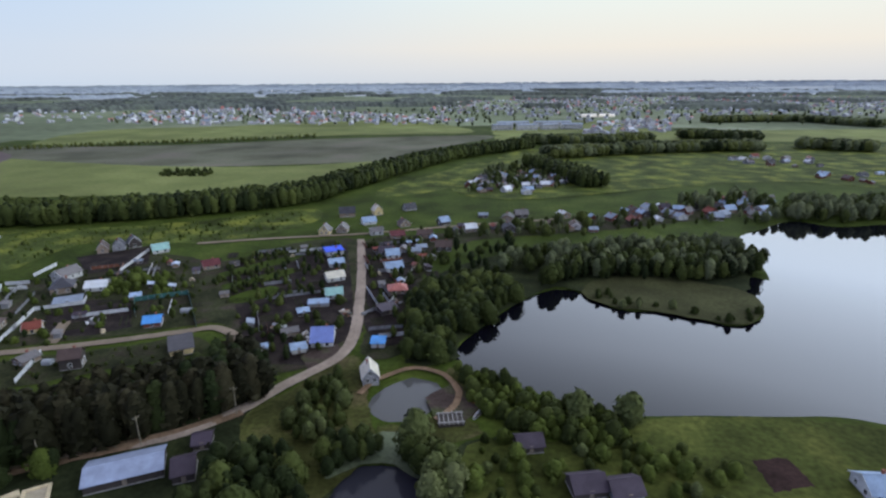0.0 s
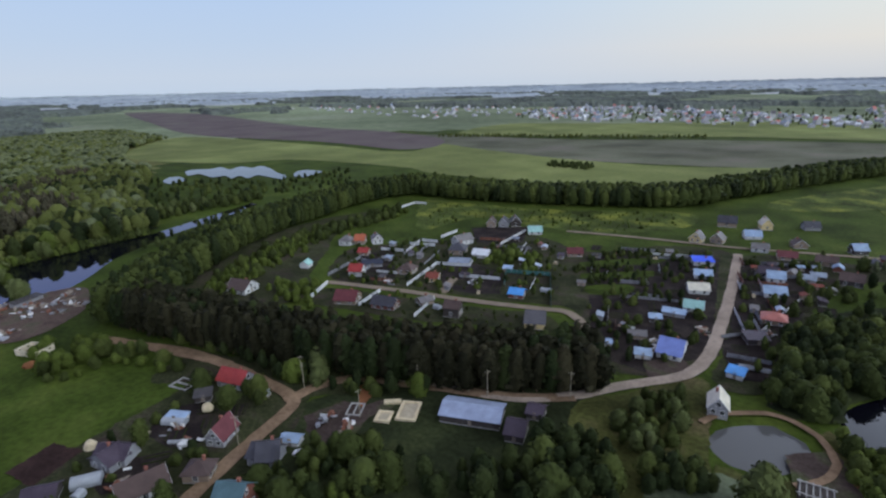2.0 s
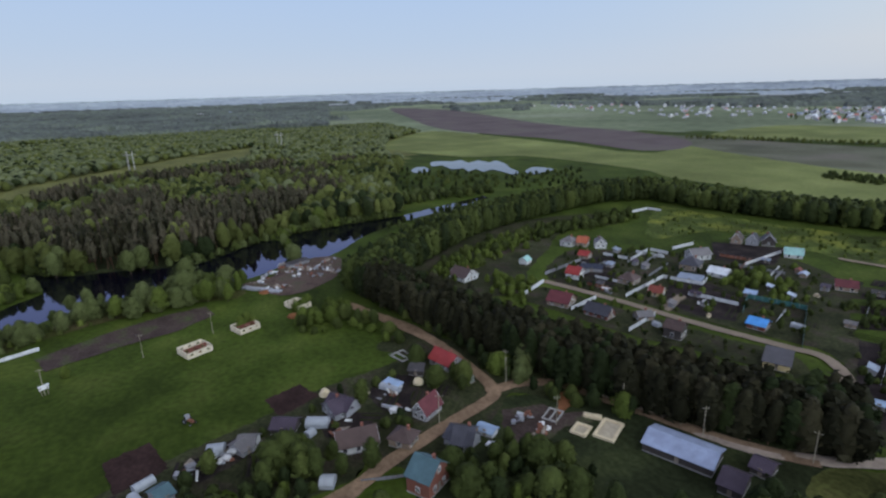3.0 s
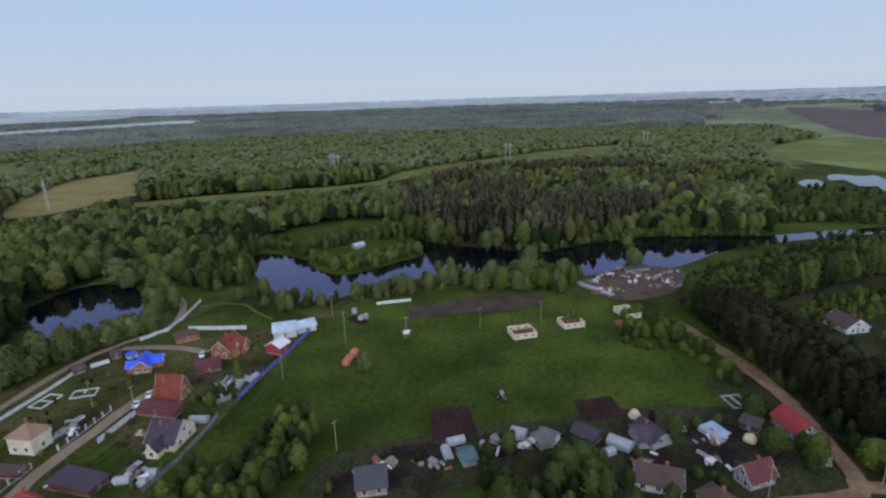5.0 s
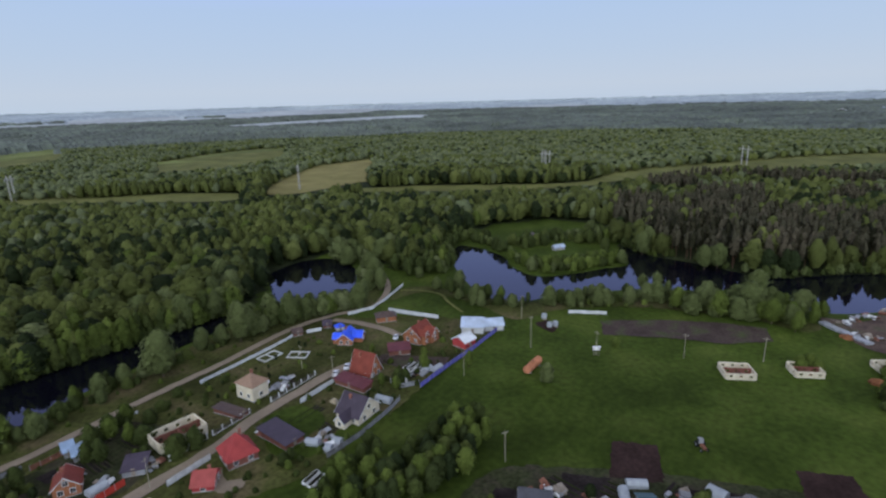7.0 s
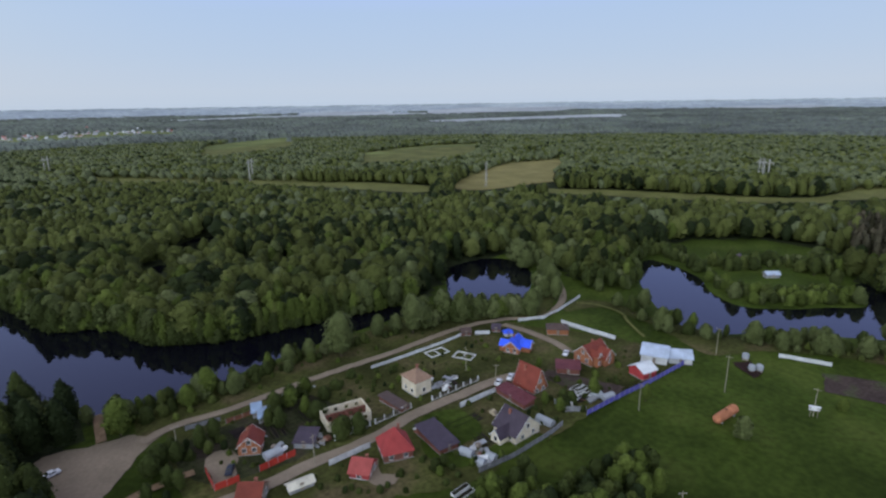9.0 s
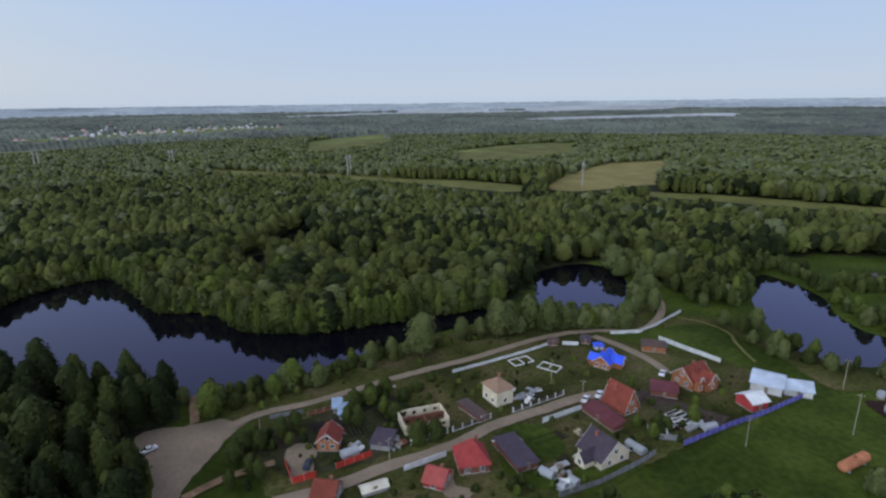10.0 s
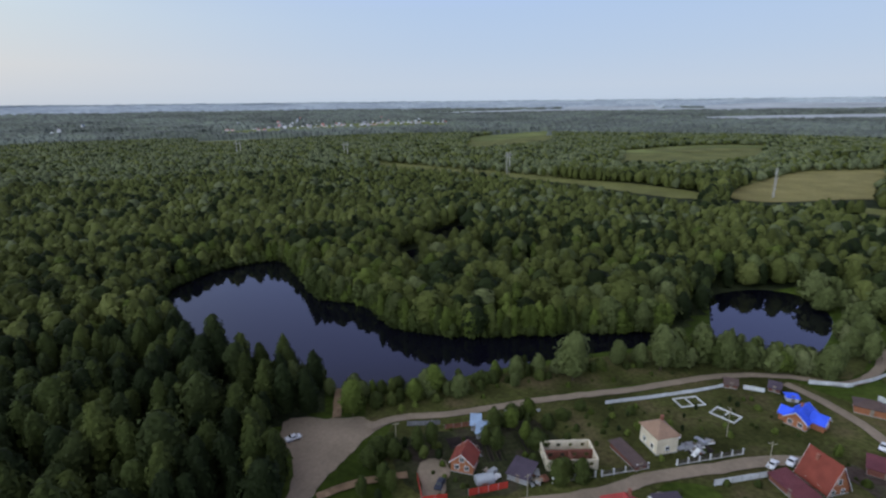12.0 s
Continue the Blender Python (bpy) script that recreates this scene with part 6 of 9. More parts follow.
house("house", -112.8, 49.7, 38, 6.0, 5.5, 2.5, "h", 2.0, "brown", "tan", "tan plank house with brown sheet hipped roof")
house("house", -104.9, 63.3, 48, 5.1, 8.3, 2.5, "g", 2.5, "slate", "tan", "tan plank house with dark slate-grey gable roof")
house("house", -95.6, 48.3, 30, 6.2, 8.3, 4.6, "g", 3.1, "teal", "brick", "red brick house with dark teal metal gable roof")
house("barn", -135.5, 40.4, 35, 7.9, 6.4, 2.5, "g", 2.0, "plum", "grey", "grey block barn with dark purplish-grey gable roof")
greenhouse(-131.6, 32.2, 60, 6.2, 3.7, 2.3, "white film greenhouse in a vegetable garden")
house("shed", -134.1, 24.1, 56, 6.3, 5.5, 2.0, "g", 1.5, "plum", "dark", "dark wooden shed with dark purplish-grey gable roof")
greenhouse(-132.8, 6.2, 73, 4.1, 3.7, 2.3, "white film greenhouse in a vegetable garden")
house("shed", -131.5, 14.0, 60, 4.4, 4.6, 2.0, "g", 1.2, "grey", "white", "white shed with grey sheet gable roof")
greenhouse(-107.2, 28.0, 61, 3.3, 3.7, 2.3, "white film greenhouse in a vegetable garden")
house("house", -108.8, -27.5, 109, 6.9, 7.4, 2.5, "g", 3.1, "slate", "tan", "tan plank house with dark slate-grey gable roof")
house("shed", -121.1, -6.4, 118, 3.3, 5.5, 2.0, "g", 1.2, "teal", "grey", "grey block shed with dark teal metal gable roof")
house("shed", -130.2, 12.2, 120, 3.7, 5.5, 2.0, "g", 1.4, "grey", "grey", "grey block shed with grey sheet gable roof")
house("house", -134.8, 38.5, 103, 5.3, 7.4, 2.5, "g", 2.2, "plum", "grey", "grey block house with dark purplish-grey gable roof")
house("house", -111.2, -123.3, -178, 6.1, 7.4, 5.2, "h", 2.7, "ochre", "cream", "cream rendered house with brown-ochre tiled hipped roof")
house("house", -59.3, -126.5, 150, 5.6, 5.6, 3.1, "e", 2.5, "wine", "orange", "orange brick house with dark wine-red metal gable roof")
house("shed", -66.6, -142.5, 163, 2.4, 4.3, 2.0, "s", 0.5, "sky", "grey", "grey block shed with light blue metal lean-to roof")
house("shed", -67.3, -138.4, 161, 2.9, 4.3, 2.0, "s", 0.5, "sky", "grey", "grey block shed with light blue metal lean-to roof")
house("shed", -72.1, -120.1, 138, 5.1, 6.1, 1.9, "s", 0.5, "plum", "grey", "grey block shed with dark purplish-grey lean-to roof")
greenhouse(-62.5, -119.9, -178, 4.5, 2.6, 2.1, "white film greenhouse in a vegetable garden")
house("house", -88.2, -101.2, 161, 7.6, 8.0, 2.5, "h", 5.0, "red", "brick", "red brick house with bright red metal hipped roof")
house("house", -77.6, -99.5, 129, 4.9, 6.1, 1.9, "g", 2.1, "salmon", "red", "red painted house with pinkish red metal gable roof")
house("house", -52.7, -107.3, 141, 5.3, 6.1, 2.5, "g", 2.3, "wine", "tan", "tan plank house with dark wine-red metal gable roof")
house("shed", -63.0, -104.1, 175, 5.9, 2.6, 1.5, "g", 0.7, "cream", "grey", "grey block shed with cream white gable roof")
house("barn", -99.5, -97.9, 175, 5.8, 12.1, 2.0, "s", 0.6, "plum", "brick", "red brick barn with dark purplish-grey lean-to roof")
house("house", -140.3, -101.5, -178, 6.2, 8.2, 1.7, "e", 6.1, "wine", "orange", "orange brick house with dark wine-red metal gable roof")
house("barn", -131.2, -99.3, 88, 12.2, 4.3, 1.9, "s", 0.6, "maroon", "brick", "red brick barn with maroon metal lean-to roof")
plum_house = house("house", -119.1, -87.0, -179, 9.6, 8.2, 2.7, "e", 4.1, "plum", "cream", "cream rendered house with dark purplish-grey gable roof")
wing(plum_house, 0.0, 0.0, 3.4, 8.2, 2.3, 1.9, "plum", "cream", turn=-90)
villa = house("house", -171.0, -100.8, 180, 9.4, 7.6, 3.3, "g", 3.4, "wine", "orange", "orange brick villa with dark wine-red cross-gabled roof and white trim")
wing(villa, 1.2, -3.4, 5.0, 3.4, 3.3, 2.6, "wine", "orange")
wing(villa, -2.9, -2.6, 2.0, 3.0, 4.2, 1.4, "wine", "orange")
house("shed", -158.0, -100.6, 131, 7.5, 5.2, 2.2, "s", 0.6, "maroon", "brick", "red brick shed with maroon metal lean-to roof")
tarped = house("house", -156.4, -124.0, 205, 8.0, 5.6, 2.5, "g", 2.2, "cobalt", "orange", "orange brick house under a vivid cobalt blue cross-gabled roof")
wing(tarped, 0.8, -2.9, 4.2, 3.2, 2.5, 1.9, "cobalt", "orange")
wing(tarped, -1.5, 2.2, 3.4, 2.4, 2.5, 1.6, "cobalt", "orange", back=True)
house("shed", -163.4, -134.4, 150, 3.1, 2.6, 1.7, "h", 1.0, "cobalt", "white", "white shed with vivid cobalt blue metal hipped roof")
house("sauna", -180.0, -123.6, 135, 8.0, 5.0, 2.6, "h", 1.6, "brown", "orange", "orange log sauna with low brown sheet roof")
house("shed", -100.7, -120.5, -173, 3.1, 10.4, 1.5, "s", 0.4, "brown", "brick", "red brick shed with brown sheet lean-to roof")
house("barn", -189.5, -87.2, 116, 8.5, 10.4, 3.0, "g", 1.9, "icegrey", "white", "white barn with pale ice-blue metal gable roof")
house("barn", -193.6, -80.7, 131, 7.6, 6.1, 2.5, "g", 1.9, "icegrey", "white", "white barn with pale ice-blue metal gable roof")
house("shed", -174.5, -82.8, 169, 5.9, 6.1, 3.0, "g", 1.6, "pale", "red", "red painted shed with pale white sheet gable roof")
house("shed", -151.3, -145.8, 150, 3.5, 3.5, 1.7, "g", 1.2, "brown", "brick", "red brick shed with brown sheet gable roof")
house("shed", -163.2, -140.7, 132, 3.1, 3.9, 1.7, "g", 1.3, "plum", "brick", "red brick shed with dark purplish-grey gable roof")
house("shed", -328.1, -120.1, 105, 7.4, 5.5, 2.5, "e", 3.1, "brown", "tan", "tan plank shed with brown sheet gable roof")
house("shed", -317.3, -98.6, 142, 6.7, 3.7, 1.9, "g", 1.2, "icegrey", "grey", "grey block shed with pale ice-blue metal gable roof")
ruin(-198.0, 5.4, 113, 9.0, 7.8, 2.1, "roofless unfinished shell of pale block walls")
ruin(-209.2, 24.2, 113, 8.4, 7, 2.1, "roofless unfinished shell of pale block walls")
ruin(-222.2, 47.5, 115, 6.6, 9.5, 2.0, "roofless unfinished shell of pale block walls")
ruin(-85.6, -123.1, 170, 12.7, 8, 3, "roofless unfinished shell of pale block walls")
house("shed", 31.8, 100.9, 7, 7.4, 6.4, 2.2, "g", 2.0, "plum", "dark", "dark wooden shed with dark purplish-grey gable roof")
house("shed", 39.8, 99.8, 8, 6.8, 6.4, 2.0, "g", 1.8, "plum", "grey", "grey block shed with dark purplish-grey gable roof")
house("house", 95.9, 99.3, -5, 6.9, 7.4, 2.5, "g", 2.2, "sky", "white", "white house with light blue metal gable roof")
house("shed", 21.1, 115.9, 7, 6.3, 5.5, 2.2, "g", 1.6, "plum", "dark", "dark wooden shed with dark purplish-grey gable roof")
house("shed", -281.6, 61.2, 114, 12.4, 3.7, 1.9, "s", 0.4, "dark", "grey", "grey block shed with dark felt lean-to roof")

# ---- fences ----
fence(2.0, "white", "pale sheet metal fence round a plot", (-181.1, 135.4), (-190.8, 154.0))
fence(1.8, "white", "pale sheet metal fence round a plot", (-158.5, 143.0), (-162.9, 160.4))
fence(1.8, "white", "pale sheet metal fence round a plot", (-132.1, 147.8), (-137.6, 167.4))
fence(1.8, "white", "pale sheet metal fence round a plot", (-157.7, 172.0), (-166.6, 204.3))
fence(1.8, "grey", "weathered grey board fence round a garden", (-199.0, 161.2), (-206.6, 189.9))
fence(1.8, "white", "pale sheet metal fence round a plot", (-166.6, 204.3), (-150.6, 211.2), (-158.1, 227.2))
fence(1.8, "white", "pale sheet metal fence round a plot", (-191.8, 207.6), (-201.9, 233.5), (-191.4, 236.0))
fence(1.8, "white", "pale sheet metal fence round a plot", (-196.3, 245.4), (-196.6, 262.2))
fence(1.8, "white", "pale sheet metal fence round a plot", (-158.4, 251.7), (-161.8, 285.9))
fence(2.2, "green", "dark green sheet fence round a yard", (-121.9, 197.7), (-130.7, 213.3), (-111.2, 221.0), (-92.8, 186.4))
fence(1.8, "white", "pale sheet metal fence round a plot", (-271.2, 274.0), (-275.9, 312.4), (-265.7, 314.8))
fence(1.5, "white", "pale sheet metal fence round a plot", (-176.6, -141.5), (-186.9, -136.7), (-197.9, -138.0), (-219.4, -143.0))
fence(1.8, "white", "pale sheet metal fence round a plot", (-188.4, -128.5), (-191.5, -104.8))
fence(1.2, "white", "pale sheet metal fence round a plot", (-76.4, -147.1), (-87.0, -145.5))
fence(1.3, "white", "pale sheet metal fence round a plot", (-107.5, -144.9), (-120.9, -144.7), (-138.1, -144.9), (-149.0, -145.8))
fence(1.6, "rust", "rusty sheet fence along the lake lane", (-57.8, -143.1), (-67.2, -143.0))
fence(1.3, "white", "pale sheet metal fence round a plot", (-67.6, -143.1), (-74.7, -143.9))
post_fence(1.7, "white posts with dark picket panels along the garden street", (-78.2, -115.6), (-89.2, -115.5))
post_fence(1.7, "white posts with dark picket panels along the garden street", (-90.9, -115.4), (-103.5, -115.6))
post_fence(1.7, "white posts with dark picket panels along the garden street", (-111.1, -115.0), (-130.2, -115.2))
fence(1.6, "grey", "weathered grey board fence round a garden", (-47.8, -147.0), (-57.0, -145.6))
fence(1.6, "white", "pale sheet metal fence round a plot", (-154.0, -143.3), (-158.8, -139.9))
fence(2.0, "red", "bright red sheet fence round a yard", (-46.9, -124.5), (-46.6, -115.9), (-52.4, -115.6))
fence(2.0, "red", "bright red sheet fence round a yard", (-57.5, -115.9), (-67.3, -116.5))
fence(1.8, "white", "pale sheet metal fence round a plot", (-72.0, -106.9), (-84.1, -106.9))
fence(1.8, "white", "pale sheet metal fence round a plot", (-115.0, -106.4), (-129.8, -106.3))
fence(1.8, "violet", "violet-blue sheet fence at the meadow edge", (-140.6, -79.6), (-158.7, -79.1), (-170.0, -78.1), (-192.1, -77.8))
fence(1.8, "grey", "weathered grey board fence round a garden", (-99.3, -80.7), (-110.2, -79.3), (-124.0, -79.8), (-131.3, -80.8))
fence(1.8, "grey", "weathered grey board fence round a garden", (-138.4, -89.8), (-137.3, -85.0), (-142.3, -81.0))
fence(1.5, "white", "pale sheet metal fence round a plot", (-222.8, -59.4), (-228.6, -45.0))
fence(1.0, "grey", "weathered grey board fence round a garden", (-103.9, 35.0), (-100.5, 45.0))
fence(1.8, "grey", "weathered grey board fence round a garden", (-27.6, 183.2), (-15.3, 185.2))
fence(1.8, "white", "pale sheet metal fence round a plot", (-23.2, 177.4), (-12.0, 179.6))
fence(1.4, "white", "pale sheet metal fence round a plot", (-183.4, 178.5), (-173.1, 182.3))
fence(1.6, "rust", "rusty sheet fence along the lake lane", (-177.9, 168.7), (-168.0, 172.3))
fence(1.8, "white", "pale sheet metal fence round a plot", (-208.4, 207.0), (-191.5, 213.1))
fence(1.8, "white", "pale sheet metal fence round a plot", (-202.1, 224.2), (-187.8, 229.4))
fence(1.6, "rust", "rusty sheet fence along the lake lane", (-156.2, 245.0), (-162.4, 262.1))
fence(1.8, "grey", "weathered grey board fence round a garden", (-186.5, 215.0), (-193.4, 234.0))
fence(1.8, "grey", "weathered grey board fence round a garden", (-138.3, 243.6), (-143.4, 257.5))
fence(1.6, "grey", "weathered grey board fence round a garden", (-160.8, 247.0), (-140.3, 254.5))
fence(1.4, "white", "pale sheet metal fence round a plot", (-109.7, 199.3), (-114.8, 213.4))
fence(1.6, "grey", "weathered grey board fence round a garden", (-161.2, 185.7), (-165.2, 196.8))
fence(1.8, "rust", "rusty sheet fence along the lake lane", (-174.6, 254.9), (-163.0, 259.2))
fence(1.8, "grey", "weathered grey board fence round a garden", (-189.4, 177.1), (-197.0, 197.8))
fence(1.4, "grey", "weathered grey board fence round a garden", (-171.4, 200.6), (-179.4, 222.6))
fence(1.4, "white", "pale sheet metal fence round a plot", (-202.7, 187.1), (-193.2, 190.6))
fence(1.8, "white", "pale sheet metal fence round a plot", (-146.0, 196.3), (-127.5, 203.0))
fence(1.6, "white", "pale sheet metal fence round a plot", (-140.1, 241.0), (-147.8, 262.2))
fence(1.4, "grey", "weathered grey board fence round a garden", (-75.1, 214.1), (-53.8, 221.9))
fence(1.4, "white", "pale sheet metal fence round a plot", (-85.1, 279.9), (-63.3, 287.9))
fence(1.6, "grey", "weathered grey board fence round a garden", (-71.4, 218.5), (-61.4, 222.2))
fence(1.4, "grey", "weathered grey board fence round a garden", (-85.6, 239.1), (-91.7, 255.8))
fence(1.8, "white", "pale sheet metal fence round a plot", (-71.0, 253.1), (-74.9, 263.8))
fence(1.8, "grey", "weathered grey board fence round a garden", (-96.3, 232.6), (-103.2, 251.6))
fence(1.8, "grey", "weathered grey board fence round a garden", (-63.3, 271.0), (-68.3, 284.9))
fence(1.6, "grey", "weathered grey board fence round a garden", (-78.7, 275.7), (-58.2, 283.1))
fence(1.6, "rust", "rusty sheet fence along the lake lane", (-60.7, 171.2), (-67.2, 189.1))
fence(1.6, "rust", "rusty sheet fence along the lake lane", (-58.9, 288.5), (-62.4, 298.2))
fence(1.4, "rust", "rusty sheet fence along the lake lane", (-97.5, 267.3), (-102.8, 281.8))
fence(1.4, "white", "pale sheet metal fence round a plot", (-87.9, 230.6), (-91.6, 240.9))
fence(1.4, "white", "pale sheet metal fence round a plot", (-72.4, 238.5), (-78.7, 256.0))
fence(1.6, "white", "pale sheet metal fence round a plot", (-68.1, 183.1), (-76.1, 205.1))
fence(1.8, "grey", "weathered grey board fence round a garden", (-81.4, 231.0), (-70.1, 235.1))
fence(1.8, "grey", "weathered grey board fence round a garden", (-99.5, 280.2), (-83.3, 286.1))
fence(1.8, "rust", "rusty sheet fence along the lake lane", (-26.0, 249.2), (-33.2, 268.9))
fence(1.8, "grey", "weathered grey board fence round a garden", (-23.1, 216.8), (-29.1, 233.1))
fence(1.4, "rust", "rusty sheet fence along the lake lane", (-32.2, 263.7), (-21.2, 267.7))
fence(1.8, "white", "pale sheet metal fence round a plot", (-21.0, 204.9), (-26.5, 219.8))
fence(1.6, "white", "pale sheet metal fence round a plot", (-35.8, 249.3), (-39.5, 259.6))
fence(1.8, "rust", "rusty sheet fence along the lake lane", (-37.2, 259.7), (-42.0, 272.9))
fence(1.4, "rust", "rusty sheet fence along the lake lane", (-17.2, 221.2), (-25.3, 243.5))
fence(1.4, "white", "pale sheet metal fence round a plot", (-34.2, 247.3), (-37.9, 257.5))
fence(1.4, "white", "pale sheet metal fence round a plot", (-27.9, 254.4), (-34.3, 271.9))
fence(1.6, "white", "pale sheet metal fence round a plot", (-26.2, 204.4), (-34.2, 226.4))
fence(1.8, "grey", "weathered grey board fence round a garden", (-31.6, 247.6), (-20.3, 251.7))
fence(1.8, "grey", "weathered grey board fence round a garden", (-38.9, 292.1), (-22.7, 298.0))
fence(1.8, "grey", "weathered grey board fence round a garden", (-35.3, 274.2), (-16.0, 281.2))
fence(1.6, "grey", "weathered grey board fence round a garden", (-17.2, 275.0), (-23.1, 291.2))
fence(1.4, "white", "pale sheet metal fence round a plot", (-20.5, 253.9), (-27.0, 271.7))
fence(1.6, "rust", "rusty sheet fence along the lake lane", (-42.0, 286.9), (-45.8, 297.5))
fence(1.8, "white", "pale sheet metal fence round a plot", (-22.1, 207.9), (-15.0, 249.8))
fence(1.6, "grey", "weathered grey board fence round a garden", (-32.3, 196.7), (-20.1, 210.8))
hamlet(15, (12.5, 319.7), (94.7, 317.4), (98.4, 330.7), (13.0, 333.2))
hamlet(13, (24.7, 347.5), (105.8, 357.5), (108.5, 367.3), (25.5, 358.4))
hamlet(15, (99.1, 333.5), (221.3, 352.3), (240.3, 391.9), (112.3, 381.2))
hamlet(17, (15.4, 460.5), (67.3, 434.1), (115.2, 483.5), (124.0, 547.1), (37.4, 533.6))
hamlet(24, (300.6, 606.2), (390.5, 552.7), (427.7, 627.0), (322.8, 652.7))
hamlet(24, (332.7, 474.4), (379.5, 458.9), (424.1, 515.9), (373.2, 535.3))
hamlet(14, (-32.5, 258.8), (1.8, 276.7), (2.0, 303.9), (-30.5, 298.9))
hamlet(16, (-11.5, 303.2), (24.4, 331.7), (25.3, 356.8), (-13.6, 331.9))
gardens(26, 14, 20, (-193.0, 162.5), (-225.8, 200.2), (-191.3, 241.1), (-161.8, 268.6), (-124.3, 260.6), (-94.9, 199.5), (-126.1, 180.2), (-155.0, 177.3))
gardens(14, 6, 20, (-92.7, 200.6), (-123.3, 273.4), (-57.6, 304.7), (-33.4, 181.7), (-53.5, 161.9))
gardens(12, 7, 20, (-48.4, 296.8), (-12.3, 314.1), (-12.2, 226.8), (-26.5, 185.3))
gardens(8, 1, 50, (-125.1, 30.0), (-141.9, 44.7), (-144.0, 68.1), (-132.3, 74.2), (-114.8, 57.9), (-114.8, 38.8))
gardens(6, 0, 80, (-102.8, -37.8), (-113.7, -36.7), (-128.9, -6.0), (-141.5, 37.0), (-130.6, 41.2))
gardens(4, 0, 0, (-54.3, -130.3), (-65.1, -136.6), (-79.0, -132.0), (-77.6, -124.6), (-66.5, -121.9))
gardens(4, 0, 0, (-109.9, -100.0), (-120.1, -100.3), (-121.3, -90.7), (-108.6, -87.3))
gardens(6, 5, 10, (-29.2, 208.0), (-27.2, 298.8), (-1.3, 298.1), (1.6, 249.5), (-12.8, 207.7))
apartment_block(114, 1051, 15, 38)
apartment_block(160, 1047, 13, 40)
apartment_block(204, 1056, 18, 33)
apartment_block(247, 1058, -5, 40)
apartment_block(142, 1116, 7, 64)
apartment_block(223, 1122, 6, 76)
hamlet(16, (13.1, 336.0), (107.6, 364.0), (264.9, 426.7), (246.7, 395.6), (99.9, 336.3))
hamlet(15, (14.6, 436.1), (106.1, 464.7), (130.9, 565.3), (38.3, 547.5))

# ---- woods ----
NEARWOOD = 680.0
SPIT = np.array([(2.4, -336.9), (-17.6, -258.8), (-41.3, -242.1), (-73.0, -200.0), (-115.0, -190.1), (-148.0, -185.4), (-188.8, -206.7), (-176.6, -240.7), (-155.6, -280.1), (-119.9, -325.8), (-65.0, -369.5)])
SPIT_SHORE = SPIT.mean(0) + (SPIT - SPIT.mean(0)) * 1.08


def forest_cover(x, y):
    """Where the great forest stands: beyond the river and round the lake, with clearings."""
    ok = inside(FOREST, x, y) & open_ground(x, y, 1.5)
    for name in ("forest_pool", "wood_creek", "wood_pool"):     # trees cleared on the camera's side to keep the pools in view
        outline = LAKES[name][0]
        for k in (0.985, 0.97, 0.955):
            ok &= edge_distance(outline * k, x, y) > 2.0
    return ok & (np.hypot(x + 18, y + 147) > 7)


fx, fy = scatter(-740, 460, -740, 460, 6.3, 1)
k = np.hypot(fx, fy) < NEARWOOD
fx, fy = fx[k], fy[k]
k = forest_cover(fx, fy)
fx, fy = fx[k], fy[k]
PINES = np.array([(-385.4, -85.8), (-517.0, -122.4), (-592.0, -80.3), (-713.6, 33.2), (-890.5, 181.3), (-939.0, 303.4), (-475.8, 164.3), (-415.5, 104.6), (-351.7, 55.3), (-328.4, 24.7), (-320.2, -5.0), (-326.3, -37.7)])
pine = inside(PINES, fx, fy) & ((np.hypot(fx, fy) < 455) | (noise_at(fx, fy, 0.02) > 0.1))
rng = np.random.default_rng(2)
fh = rng.triangular(10, 13, 17, len(fx)) * (1 + 0.2 * noise_at(fx, fy, 0.012))
d = np.hypot(fx + 20, fy)
spit = inside(SPIT, fx, fy)
edge = (d < 230) & ~pine & ~spit
near = (d < 370) & ~edge & ~spit
keep = edge & (rng.random(len(fx)) < 0.80)
wood_mesh("forest_edge", fx[keep], fy[keep], fh[keep] * 1.15, {"broad": 1, "birch": 5, "dark": 3, "darkbirch": 6, "spring": 0.1}, 520, 0.036, 6, "dense dark green forest edge beside the lake", 8, wide=0.95)
wood_mesh("broadleaf_forest_near", fx[near & ~pine], fy[near & ~pine], fh[near & ~pine], {"woodbroad": 4, "hazebirch": 6, "dark": 3, "darkbirch": 2, "spring": 0.4, "greywillow": 0.3}, 110, 0.068, 4, "dense mixed green forest round the lake", 3, wide=1.25)
keep = spit & (rng.random(len(fx)) < 0.72)
wood_mesh("spit_wood", fx[keep], fy[keep], fh[keep] * 0.95, {"hazebirch": 7, "woodbroad": 2, "alder": 1.5, "greywillow": 1.4, "dark": 2}, 300, 0.050, 5, "green wood of leafy trees between the two lakes", 9, wide=1.45)
near |= edge | spit
wood_mesh("broadleaf_forest", fx[~near & ~pine], fy[~near & ~pine], fh[~near & ~pine], {"woodbroad": 5, "hazebirch": 6, "dark": 2, "pale": 1.2}, 12, 0.09, 2, "dense mixed green forest beyond the water", 4, wide=1.55)
px_, py_ = scatter(-740, -300, -140, 320, 5.0, 14)
k = inside(PINES, px_, py_) & (np.hypot(px_, py_) < NEARWOOD)
px_, py_ = px_[k], py_[k]
k = forest_cover(px_, py_)
px_, py_ = px_[k], py_[k]
k = (np.hypot(px_, py_) < 455) | (noise_at(px_, py_, 0.02) > 0.1)
px_, py_ = px_[k], py_[k]
